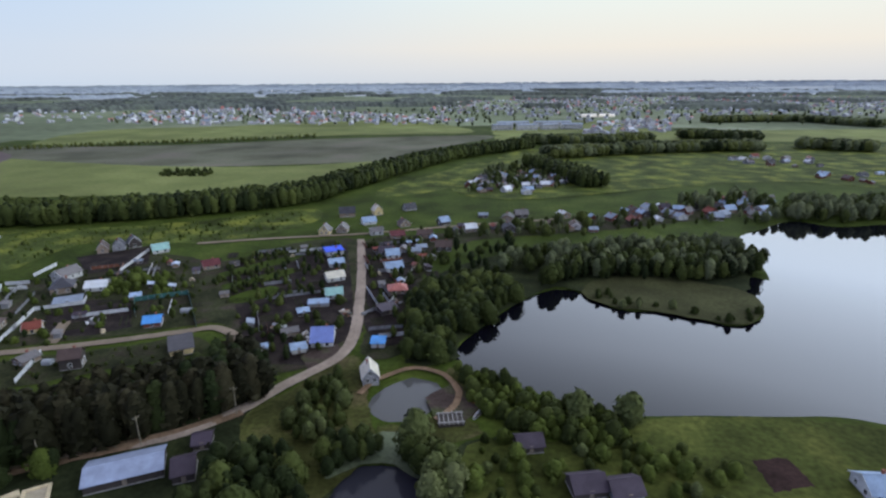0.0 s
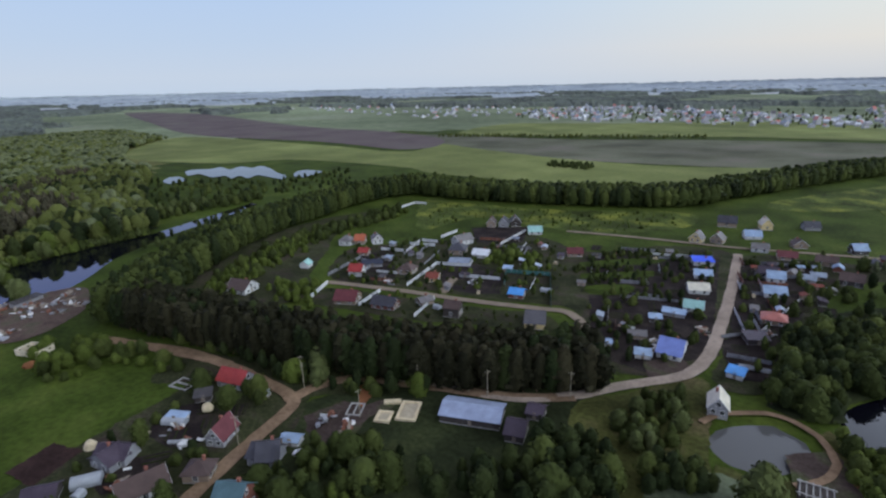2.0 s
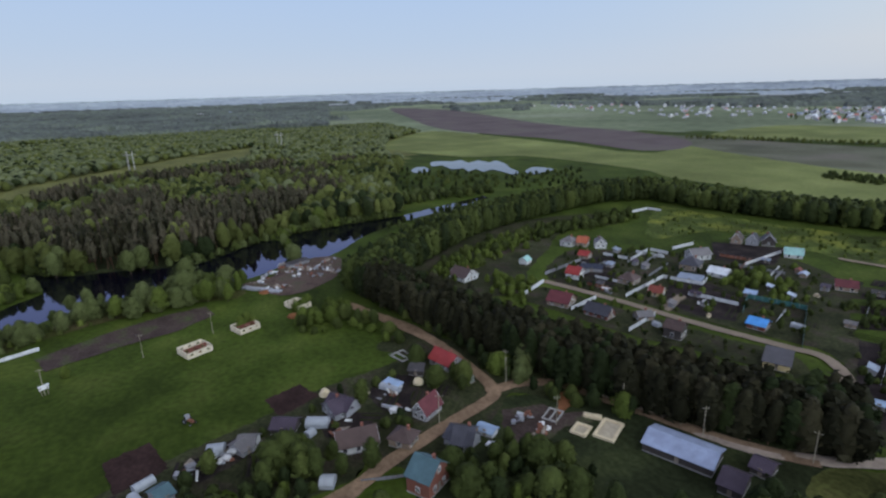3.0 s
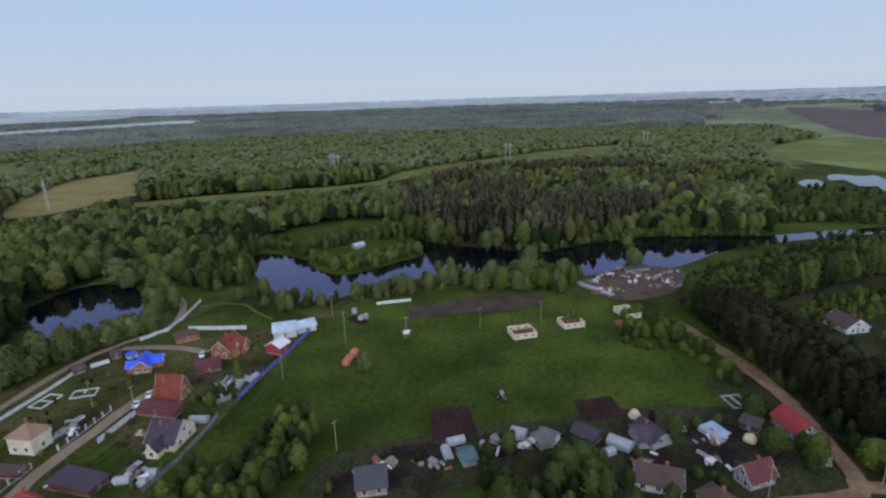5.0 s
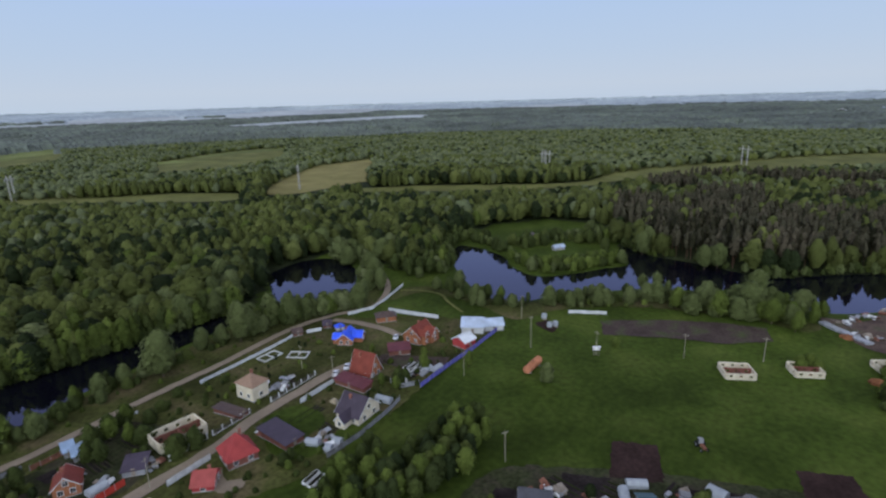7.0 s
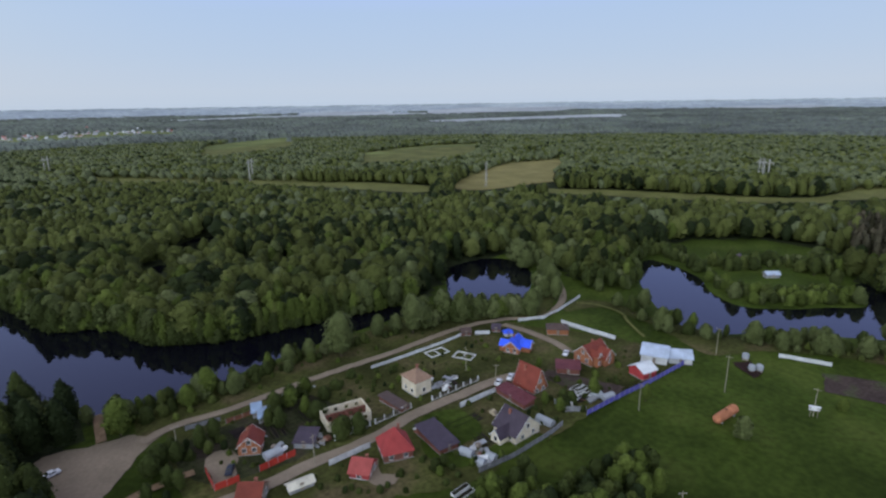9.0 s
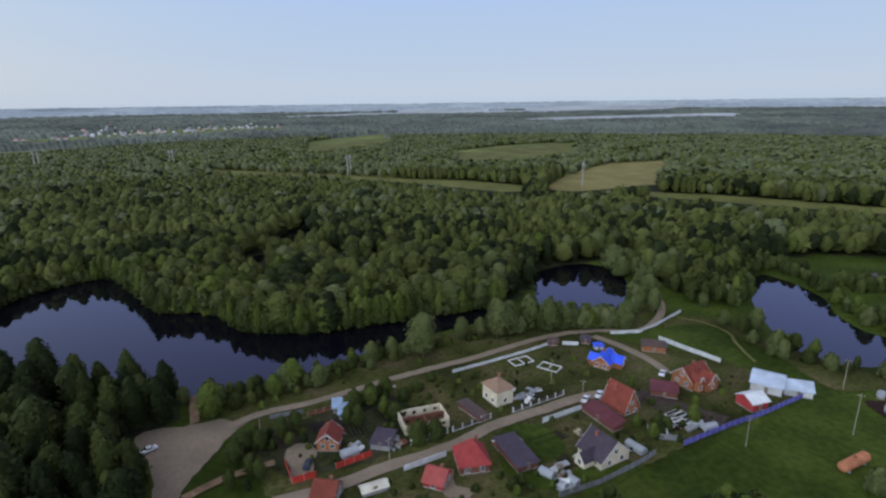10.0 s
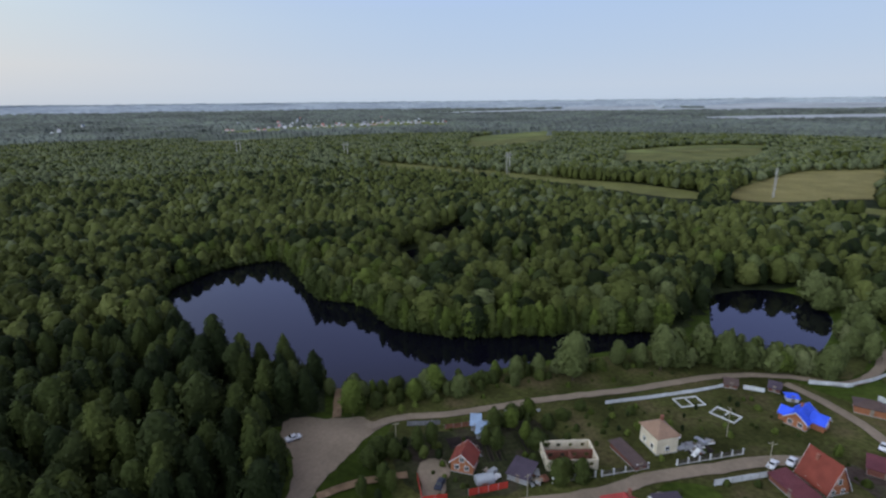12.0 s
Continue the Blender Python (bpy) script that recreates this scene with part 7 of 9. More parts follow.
wood_mesh("pine_forest", px_, py_, rng.triangular(13, 17, 20, len(px_)), {"oldpine": 8, "pine": 1.6, "woodbroad": 0.5}, 18, 0.075, 2, "brownish dark pine forest with bare trunks", 5, True, wide=1.1)

fx, fy = scatter(-1700, 1000, -1700, 1200, 10.0, 6)
d = np.hypot(fx, fy)
k = (d > NEARWOOD) & (d < 1500)
fx, fy = fx[k], fy[k]
k = forest_cover(fx, fy)
fx, fy = fx[k], fy[k]
k = noise_at(fx, fy, 0.006) > -0.5
fx, fy = fx[k], fy[k]
fh = rng.uniform(8.0, 9.6, len(fx)) * (1 + 0.3 * noise_at(fx, fy, 0.005))
wood_mesh("forest_far", fx, fy, fh * 1.1, {"pale": 7, "woodbroad": 4, "dark": 1.0}, 0, 0.4, 1, "wide dark green forest running to the distance, lightened for haze", 7, wide=2.7)


def canopy(name, a0, a1, d0, d1, material, label, rows_, cols, seed, holes=0.0, height=14.0, scale=0.004):
    """Distant woods: a rough closed canopy in a sector, broken by gaps."""
    rng_ = np.random.default_rng(seed)
    A = np.radians(np.linspace(a0, a1, cols))
    D = np.geomspace(d0, d1, rows_)
    AA, DD = np.meshgrid(A, D)
    X, Y = -np.sin(AA) * DD, np.cos(AA) * DD
    h = height * rng_.uniform(0.6, 1.15, X.shape)
    n = np.array([noise.noise((x * scale, y * scale, seed)) + 0.5 * noise.noise((x * scale * 3, y * scale * 3, seed)) for x, y in zip(X.ravel(), Y.ravel())]).reshape(X.shape)
    h[n < holes] = -3.0
    for outline in PATCHES:
        if np.hypot(*outline.mean(0)) > 1200:
            h[inside(outline, X, Y)] = -3.0
    h[0], h[-1], h[:, 0], h[:, -1] = -3, -3, -3, -3
    P = warp(X, Y)
    P[..., 2] += h
    i = np.arange(X.size).reshape(X.shape)
    q = np.stack([i[:-1, :-1], i[:-1, 1:], i[1:, 1:], i[1:, :-1]], -1).reshape(-1, 4)
    hq = h.ravel()[q]
    q = q[(hq > 0).any(1)]
    return tagged(new(name, mesh_of(name, P.reshape(-1, 3), q, [material])), label, "woods", kind="stuff")


canopy("forest_distance", 74, 222, 1450, 6000, FARWOOD, "dark green forest far off towards the horizon, lightened for haze", 90, 700, 11, -0.30)
canopy("forest_horizon", 66, 230, 5200, 40000, HAZEWOOD, "woods along the horizon, tinted bluish for haze", 40, 500, 12, -0.15, 16, 0.0008)
canopy("woods_beyond_fields", -60, 78, 1900, 6200, FARWOOD, "dark strips of woods beyond the fields, lightened for haze", 60, 500, 13, 0.16, 15, 0.0016)
canopy("woods_horizon_north", -60, 70, 4500, 40000, HAZEWOOD, "woods along the northern horizon, tinted bluish for haze", 40, 420, 14, 0.0, 16, 0.0006)


def belt(kind, width, gap, h0, h1, label, name, *pts):
    """A planted windbreak: staggered rows of trees along a line."""
    line = curve(pts, gap)
    d = np.gradient(line, axis=0)
    d /= np.linalg.norm(d, axis=1, keepdims=True)
    nrm = np.stack([-d[:, 1], d[:, 0]], -1)
    r = np.random.default_rng(int(abs(pts[0][0])) + 1)
    off = np.arange(-width / 2, width / 2 + 0.1, gap)
    p = (line[:, None] + nrm[:, None] * off[None, :, None]).reshape(-1, 2) + r.normal(0, gap * 0.2, (len(line) * len(off), 2))
    k_ = open_ground(p[:, 0], p[:, 1], 0) if name == "x" else np.ones(len(p), bool)
    p = p[k_]
    far = np.hypot(*p.T).min()
    cards, size, lumps = (80, 0.058, 4) if far < 300 else (14, 0.10, 3)
    mix = {"beltpine": 8, "darkpoplar": 1} if kind == "pine" else {"poplar": 5, "darkpoplar": 4, "birch": 2} if far < 480 else {"woodbroad": 3, "dark": 3, "pale": 3}
    return wood_mesh(name, p[:, 0], p[:, 1], r.uniform(h0, h1, len(p)), mix, cards, size, lumps, label, len(p), kind == "pine", 1.35 if far < 300 else 1.9)




# low growth where the forest meets the water
sx, sy = [], []
for outline, _ in LAKES.values():
    c = outline.mean(0)
    d = np.roll(outline, -1, 0) - np.roll(outline, 1, 0)
    nrm = np.stack([d[:, 1], -d[:, 0]], -1) / (np.linalg.norm(d, axis=1, keepdims=True) + 1e-9)
    if inside(outline, outline[:, 0] + nrm[:, 0], outline[:, 1] + nrm[:, 1]).mean() > 0.5:
        nrm = -nrm
    k = inside(FOREST, *(outline + nrm * 6).T) & (np.hypot(*outline.T) < 450) & (len(outline) > 60)
    for s in (0.4, 2.2, 4.2):
        for jit in (0.0, 0.33, 0.66):
            p = outline + (np.roll(outline, -1, 0) - outline) * jit + nrm * s
            sx.append(p[k, 0])
            sy.append(p[k, 1])
sx, sy = np.concatenate(sx), np.concatenate(sy)
sx, sy = sx + rng.normal(0, 0.7, len(sx)), sy + rng.normal(0, 0.7, len(sy))
k = ~inside(PINES * 0.97, sx, sy) | (rng.random(len(sx)) < 0.25)
sx, sy = sx[k], sy[k]
spit = inside(SPIT_SHORE, sx, sy)
wood_mesh("shore_alders", sx[spit][::2], sy[spit][::2], rng.uniform(8, 13, len(sx[spit][::2])), {"alder": 5, "birch": 4, "greywillow": 1}, 150, 0.065, 4, "slender green alders standing along the water", 22)
wood_mesh("shore_growth", sx, sy, rng.uniform(2.2, 5.5, len(sx)), {"bush": 5, "lightbush": 1.5, "willow": 1.5}, 36, 0.15, 2, "low bushes and willows along the forest shore", 21)

GROVES = 0


def grove(mix, gap, h0, h1, *pts, single=False):
    """Trees and bushes over a piece of ground: each an object where they stand apart, one thicket where they close up."""
    global GROVES
    GROVES += 1
    poly = np.array(pts, float)
    lo, hi = poly.min(0), poly.max(0)
    x, y = scatter(lo[0], hi[0] + gap, lo[1], hi[1] + gap, gap, GROVES)
    k = inside(poly, x, y)
    x, y = x[k], y[k]
    k = open_ground(x, y, 0.5, False)
    x, y = x[k], y[k]
    r = np.random.default_rng(GROVES)
    h = r.uniform(h0, h1, len(x))
    names = list(mix)
    if not len(x):
        return
    if not single:
        close = np.hypot(*poly.mean(0)) < 220
        wood_mesh("thicket", x, y, h, mix, 190 if close else 70, 0.058 if close else 0.09, 5 if close else 3, "green thicket of trees and bushes grown together", GROVES)
        return
    for a, b, q in zip(x, y, h):
        s = names[r.choice(len(names), p=np.array(list(mix.values())) / sum(mix.values()))]
        tree(s, a, b, q * (0.6 if "bush" in s else 1))


def town(count, label, *pts):
    """A far settlement: small gabled houses too distant to tell apart."""
    poly = np.array(pts, float)
    r = np.random.default_rng(count)
    lo, hi = poly.min(0), poly.max(0)
    x, y = r.uniform(lo[0], hi[0], count * 6), r.uniform(lo[1], hi[1], count * 6)
    k = np.where(inside(poly, x, y))[0][:count]
    g = np.array([[-1, -1, 0], [1, -1, 0], [1, 1, 0], [-1, 1, 0], [-1, -1, 1], [1, -1, 1], [1, 1, 1], [-1, 1, 1], [-1, 0, 1.7], [1, 0, 1.7]], float)
    f = np.array([[0, 1, 5], [0, 5, 4], [1, 2, 6], [1, 6, 5], [2, 3, 7], [2, 7, 6], [3, 0, 4], [3, 4, 7], [4, 5, 9], [4, 9, 8], [6, 7, 8], [6, 8, 9], [5, 6, 9], [7, 4, 8]])
    P = warp(x[k], y[k])
    V, F, M = [], [], []
    near_by = np.hypot(P[:, 0], P[:, 1]) / np.hypot(x[k], y[k])
    for i, p in enumerate(P):
        a = r.uniform(0, 3.14)
        s = r.uniform(3, 6, 2)
        hh = r.uniform(3, 5) * (2.2 if r.random() < 0.08 else 1)
        v = g * (s[0], s[1], hh) * near_by[i]
        V.append(np.stack([v[:, 0] * math.cos(a) - v[:, 1] * math.sin(a), v[:, 0] * math.sin(a) + v[:, 1] * math.cos(a), v[:, 2]], -1) + p)
        F.append(f + 10 * i)
        c = r.integers(5)
        M.append(np.array([0] * 8 + [c] * 4 + [0] * 2) if r.random() < 0.8 else np.array([5] * 8 + [c] * 4 + [5] * 2))
    mats = [WALLMAT["ash"], ROOFMAT["grey"], ROOFMAT["steel"], ROOFMAT["coral"], ROOFMAT["pale"], WALLMAT["white"]]
    ob = new("distant_settlement", mesh_of("distant_settlement", np.concatenate(V), np.concatenate(F), mats, np.concatenate(M)))
    return tagged(ob, label, "settlement", kind="stuff")


belt("pine", 17, 3.0, 13, 15.5, "dark belt of tall pines along the road", "pine_belt", (-56.4, 144.9), (-73.8, 131.3), (-103.5, 115.4), (-130.4, 105.3), (-159.0, 96.4), (-189.2, 89.0), (-221.6, 81.2))
belt("poplar", 22, 3.3, 13, 16, "dark green windbreak of tall trees", "windbreak", (-225.1, 77.6), (-262.2, 119.1), (-295.3, 173.6), (-310.4, 229.8), (-323.1, 296.7), (-308.9, 356.4))
belt("poplar", 30, 4.6, 12, 15, "dark green windbreak of tall trees", "windbreak", (-299.8, 357.4), (-249.3, 362.1), (-194.5, 377.1), (-141.4, 399.2), (-107.2, 424.8))
belt("poplar", 26, 4.6, 12, 15, "dark green windbreak of tall trees", "windbreak", (-107.2, 424.8), (-89.6, 464.7), (-48.1, 555.2), (11.8, 660.0), (115.3, 759.5))
belt("poplar", 20, 4.6, 12, 15, "dark green windbreak of tall trees", "windbreak", (99.0, 586.7), (114.7, 530.0), (130.3, 463.7))
belt("poplar", 30, 4.6, 12, 15, "dark green windbreak of tall trees", "windbreak", (126.8, 653.6), (226.6, 690.7), (305.7, 709.3), (407.9, 715.1))
belt("poplar", 30, 4.6, 12, 15, "dark green windbreak of tall trees", "windbreak", (123.8, 816.9), (218.7, 795.1), (306.9, 836.0))
belt("poplar", 30, 4.6, 12, 15, "dark green windbreak of tall trees", "windbreak", (378.7, 873.9), (480.9, 840.0))
belt("poplar", 30, 4.6, 12, 15, "dark green windbreak of tall trees", "windbreak", (480.0, 735.9), (543.8, 694.7))
belt("poplar", 40, 4.6, 12, 15, "dark green windbreak of tall trees", "windbreak", (573.8, 1206.1), (766.8, 1220.7), (838.7, 1057.0))
grove({"broad": 4, "dark": 3, "bush": 3}, 3.4, 5, 9, (-9.4, 160.2), (-14.9, 196.4), (-13.4, 220.2), (4.0, 230.2), (19.6, 233.5), (35.4, 217.9), (26.3, 202.3), (13.9, 188.1), (6.0, 176.4), (4.2, 160.0), (0.8, 160.0))
grove({"dark": 1, "broad": 3, "pale": 3}, 5.4, 7, 11, (17.0, 233.5), (31.8, 248.8), (46.7, 240.5), (61.7, 236.3), (82.6, 235.9), (101.9, 231.7), (127.3, 231.2), (149.7, 246.1), (154.4, 268.1), (144.0, 283.4), (113.3, 284.2), (64.9, 275.1), (33.8, 266.3))
grove({"dark": 1, "broad": 3, "pale": 3}, 7, 9, 13, (212.6, 337.3), (253.2, 385.7), (293.3, 384.3), (320.4, 383.4), (361.5, 369.4), (322.7, 326.9), (282.7, 335.2), (247.7, 330.5), (229.5, 341.2))
grove({"dark": 1, "broad": 3, "pale": 3}, 7, 8, 12, (174.6, 394.2), (238.9, 412.2), (233.1, 386.4), (195.1, 367.9), (165.5, 372.3))
grove({"lightbush": 6, "spring": 1, "bush": 2}, 3.0, 3, 5.5, (0.8, 159.3), (11.2, 148.5), (23.9, 139.5), (33.9, 132.1), (47.7, 125.9), (46.0, 115.9), (36.9, 113.9), (23.7, 118.5), (14.4, 127.1), (2.4, 142.8))
grove({"dark": 5, "bush": 1}, 3.9, 5, 9, (-56.3, 99.5), (-53.6, 108.7), (-46.8, 112.7), (-36.0, 108.5), (-33.2, 102.8), (-33.7, 95.1), (-54.5, 95.3))
grove({"bush": 3, "broad": 2, "willow": 1}, 3.4, 3, 6, (-42.3, 124.0), (-41.7, 143.4), (-33.3, 153.2), (-26.8, 140.1), (-28.0, 123.8), (-36.8, 116.9))
grove({"broad": 1, "dark": 3}, 3.4, 5, 8, (-29.1, 114.6), (-18.1, 116.7), (-15.8, 111.3), (-25.0, 107.4))
grove({"willow": 4, "broad": 2}, 3.4, 7, 9, (-11.7, 108.2), (-3.7, 113.3), (3.0, 106.1), (1.6, 97.2), (-4.6, 95.6), (-5.4, 102.5))
grove({"bush": 4, "lightbush": 4}, 5.5, 2, 4.5, (6.4, 121.0), (24.7, 116.2), (45.0, 117.1), (64.3, 112.5), (69.5, 101.7), (50.8, 96.7), (25.9, 95.3), (5.3, 97.1))
grove({"dark": 5, "bush": 1}, 4.3, 5, 9.5, (-67.2, 72.0), (-70.5, 81.0), (-62.9, 87.2), (-53.2, 96.9), (-48.7, 106.5), (-39.1, 109.1), (-31.5, 101.8), (-30.0, 91.9))
grove({"dark": 3, "broad": 2}, 3.4, 5, 8, (-29.6, 110.5), (-18.4, 120.0), (-15.7, 113.4), (-27.0, 102.1))
grove({"broad": 3, "dark": 3, "lightbush": 1}, 6, 3.5, 6.5, (-83.0, 57.4), (-88.7, 64.7), (-78.3, 73.2), (-66.5, 75.8), single=True)
grove({"bush": 4, "dark": 3, "lightbush": 1}, 3.4, 4, 7, (-198.7, 79.0), (-164.7, 90.3), (-133.1, 93.2), (-110.9, 103.0), (-82.6, 116.5), (-79.8, 112.8), (-108.4, 96.1), (-127.3, 86.8), (-161.5, 79.4))
grove({"willow": 1}, 9, 8, 9, (-125.8, 93.5), (-123.4, 96.1), (-120.6, 94.0), (-123.0, 91.4), single=True)
grove({"lightbush": 3, "bush": 4}, 6, 3, 7, (-196.0, 38.2), (-207.7, 60.7), (-181.4, 75.9), (-162.6, 70.2), (-189.5, 60.1), (-187.9, 38.2), single=True)
grove({"broad": 4, "dark": 2, "spring": 2}, 3.4, 6, 9, (-126.7, -63.2), (-133.7, -55.9), (-125.2, -46.6), (-110.9, -44.7), (-101.0, -48.7), (-92.0, -55.1), (-89.4, -60.0), (-97.4, -61.9), (-108.7, -61.2))
grove({"willow": 4, "spring": 3, "broad": 2}, 6, 6, 10, (-256.8, -29.2), (-266.3, -14.5), (-273.9, 10.9), (-268.1, 30.5), (-256.5, 32.2), (-246.6, 11.5), (-245.9, -12.3), (-242.3, -24.2), single=True)
grove({"willow": 3, "spring": 1}, 6, 6, 9, (-285.2, 57.8), (-327.4, 61.4), (-337.7, 70.3), (-317.6, 74.8), (-294.0, 73.0))
grove({"willow": 3, "broad": 3, "bush": 2}, 6, 5, 9, (-214.2, -137.6), (-224.7, -125.1), (-221.1, -101.7), (-223.8, -80.0), (-239.1, -68.8), (-249.9, -52.4), (-262.6, -33.0), (-251.3, -28.3), (-237.1, -49.0), (-218.0, -74.9), (-211.3, -96.8), (-212.3, -117.8), single=True)
grove({"willow": 4, "broad": 2}, 3.7, 7, 10, (-138.5, -169.1), (-153.9, -162.5), (-165.5, -161.8), (-186.7, -149.7), (-188.8, -142.1), (-159.2, -154.4), (-138.2, -164.5))
grove({"bush": 5, "broad": 1, "willow": 1}, 4.2, 2.5, 5, (-50.6, -162.4), (-69.5, -165.5), (-90.5, -167.0), (-112.3, -169.1), (-134.4, -167.1), (-134.7, -163.5), (-112.2, -164.3), (-88.4, -162.1), (-67.6, -159.5), (-52.8, -157.3))
grove({"willow": 4, "broad": 1}, 6, 6, 9, (-210.0, -161.4), (-242.4, -187.0), (-255.5, -211.7), (-246.5, -225.9), (-264.0, -229.2), (-255.4, -190.5), (-240.1, -176.5), (-210.3, -156.6))
grove({"bush": 4, "broad": 3, "spring": 2}, 6, 3, 7, (-57.0, -131.7), (-66.5, -130.9), (-79.3, -128.5), (-88.1, -139.6), (-76.7, -144.2), (-66.0, -139.4), single=True)
grove({"bush": 4, "broad": 3, "dark": 2}, 6, 3, 7, (-29.9, -122.6), (-36.1, -139.3), (-45.6, -142.9), (-55.8, -138.7), (-54.0, -129.1), (-43.9, -126.7), (-40.0, -114.3), single=True)
grove({"bush": 4, "lightbush": 2}, 7, 2.5, 5, (-86.4, -144.6), (-108.6, -147.1), (-119.7, -143.0), (-109.5, -127.3), (-97.1, -126.9), (-84.0, -130.9), single=True)
grove({"bush": 3, "spring": 2}, 8, 2.5, 5, (-71.6, -101.2), (-80.9, -98.3), (-86.9, -92.5), (-85.0, -85.0), (-69.5, -93.8), single=True)
grove({"bush": 3, "spring": 2}, 8, 2.5, 5, (-153.2, -123.6), (-159.0, -106.8), (-143.5, -93.3), (-151.2, -111.3), single=True)
grove({"spring": 3, "lightbush": 4}, 4.2, 2.5, 5, (-143.7, 213.5), (-158.3, 244.3), (-138.4, 253.8), (-119.7, 225.3), (-125.9, 208.4))
grove({"bush": 6, "dark": 1}, 3.3, 1.6, 3.2, (-111.1, 257.6), (-100.7, 276.7), (-83.8, 289.7), (-81.2, 281.2), (-96.9, 266.7), (-107.9, 250.3))
grove({"bush": 6, "dark": 1}, 3.3, 1.6, 3.2, (-107.2, 238.2), (-77.7, 264.9), (-75.7, 258.5), (-104.3, 231.8))
grove({"bush": 6, "dark": 1}, 3.3, 1.5, 2.8, (-97.8, 224.0), (-74.2, 244.6), (-72.4, 239.1), (-95.3, 218.3))
grove({"bush": 6, "dark": 1}, 3.3, 1.5, 3.0, (-73.3, 217.8), (-64.3, 230.3), (-61.3, 222.2), (-69.9, 211.9))
grove({"lightbush": 4, "spring": 2}, 6, 4, 7, (-194.0, 122.6), (-212.2, 141.1), (-194.3, 153.9), (-175.8, 138.1), (-170.3, 122.7), single=True)
grove({"bush": 5, "broad": 2, "dark": 2}, 10, 2.5, 5.5, (-74.2, 160.9), (-76.9, 191.1), (-60.6, 202.5), (-56.4, 186.1), (-68.8, 168.8), single=True)
grove({"bush": 5, "broad": 2}, 12.5, 2, 5, (-218.6, 182.0), (-173.4, 249.7), (-126.2, 272.1), (-92.7, 200.6), (-128.0, 183.0), (-150.6, 157.5), (-192.5, 158.7), single=True)
grove({"bush": 5, "broad": 3}, 12, 2, 5, (-47.2, 256.0), (-46.4, 310.0), (-14.0, 338.2), (1.1, 247.3), (-11.1, 214.9), (-24.7, 186.2), single=True)
grove({"lightbush": 3, "spring": 3, "bush": 3}, 4.6, 3, 6.5, (-219.0, 98.4), (-249.3, 139.0), (-270.8, 191.5), (-273.4, 240.9), (-276.7, 300.6), (-255.7, 281.1), (-255.9, 225.5), (-250.0, 184.8), (-230.1, 144.6), (-204.5, 113.2))
grove({"bush": 4, "dark": 2}, 12, 3, 6, (-497.5, 182.3), (-597.1, 252.8), (-465.8, 318.3), (-458.4, 411.3), (-381.5, 345.3), (-411.0, 254.6), (-397.5, 195.3))
grove({"willow": 3, "broad": 2, "dark": 2}, 6.5, 4, 7, (-325.0, 165.3), (-340.2, 196.8), (-359.1, 205.1), (-344.3, 173.7))
grove({"willow": 2, "broad": 2, "dark": 2}, 7, 4, 6, (-311.7, 124.3), (-333.5, 157.2), (-347.5, 161.5), (-325.9, 128.5))
grove({"dark": 3, "bush": 3, "willow": 1}, 7, 4, 8, (-388.4, 156.7), (-392.5, 190.9), (-397.9, 252.3), (-372.5, 258.3), (-418.3, 259.3), (-427.7, 208.5), (-412.4, 166.8))
grove({"lightbush": 4, "spring": 3, "bush": 1}, 7, 1.0, 2.6, (-219, 258), (-207, 299), (-160, 300), (-121, 307), (-90, 350), (-100, 380), (-180, 342), (-240, 330), (-268, 322))
grove({"bush": 3, "lightbush": 2, "spring": 1}, 6.5, 2, 5, (-239.0, 133.0), (-259.9, 183.7), (-266.9, 225.2), (-245.2, 198.1), (-236.0, 166.7), (-224.4, 137.5))
grove({"bush": 3, "lightbush": 3}, 6, 2, 4.5, (-208.2, 130.5), (-197.6, 152.6), (-183.5, 144.9), (-185.7, 127.7))
grove({"bush": 3, "broad": 3, "spring": 1}, 6, 4, 8, (-116.0, 15.4), (-125.7, 24.2), (-117.6, 33.8), (-107.3, 39.1), (-102.8, 24.1), (-108.4, 14.1), single=True)
grove({"bush": 4, "broad": 2}, 7, 3, 6, (-130.6, 41.0), (-138.5, 50.6), (-136.3, 60.7), (-127.5, 69.7), (-118.8, 61.6), (-117.0, 49.0), single=True)
grove({"broad": 3, "bush": 3, "spring": 2}, 6, 4, 8, (-95.3, 48.4), (-101.6, 57.7), (-98.4, 72.2), (-89.0, 75.7), (-77.4, 73.0), (-86.6, 49.6), single=True)
grove({"bush": 1}, 6, 3, 5, (-294.3, 566.8), (-244.7, 575.8), (-226.9, 538.8), (-278.2, 534.3))
grove({"bush": 4, "willow": 1, "broad": 1}, 4.2, 3, 6, (-27.7, -172.4), (-50.6, -167.0), (-77.4, -169.1), (-99.1, -173.4), (-97.4, -169.2), (-75.9, -164.1), (-49.5, -159.7), (-35.7, -157.8))
grove({"dark": 3, "broad": 2}, 7, 5, 9, (-17.8, 160.3), (-15.5, 196.4), (-11.1, 196.3), (-8.5, 160.2), single=True)
grove({"dark": 4, "bush": 3}, 8, 4, 8, (-3.9, 249.6), (5.0, 286.9), (37.4, 297.1), (52.1, 270.6), (20.2, 241.0), single=True)
grove({"pale": 1, "woodbroad": 1}, 8, 4, 7, (-633.9, 786.9), (-505.2, 844.4), (-349.9, 892.0), (-215.9, 948.2), (-209.3, 918.3), (-339.8, 865.4), (-486.9, 812.7), (-617.6, 765.9))
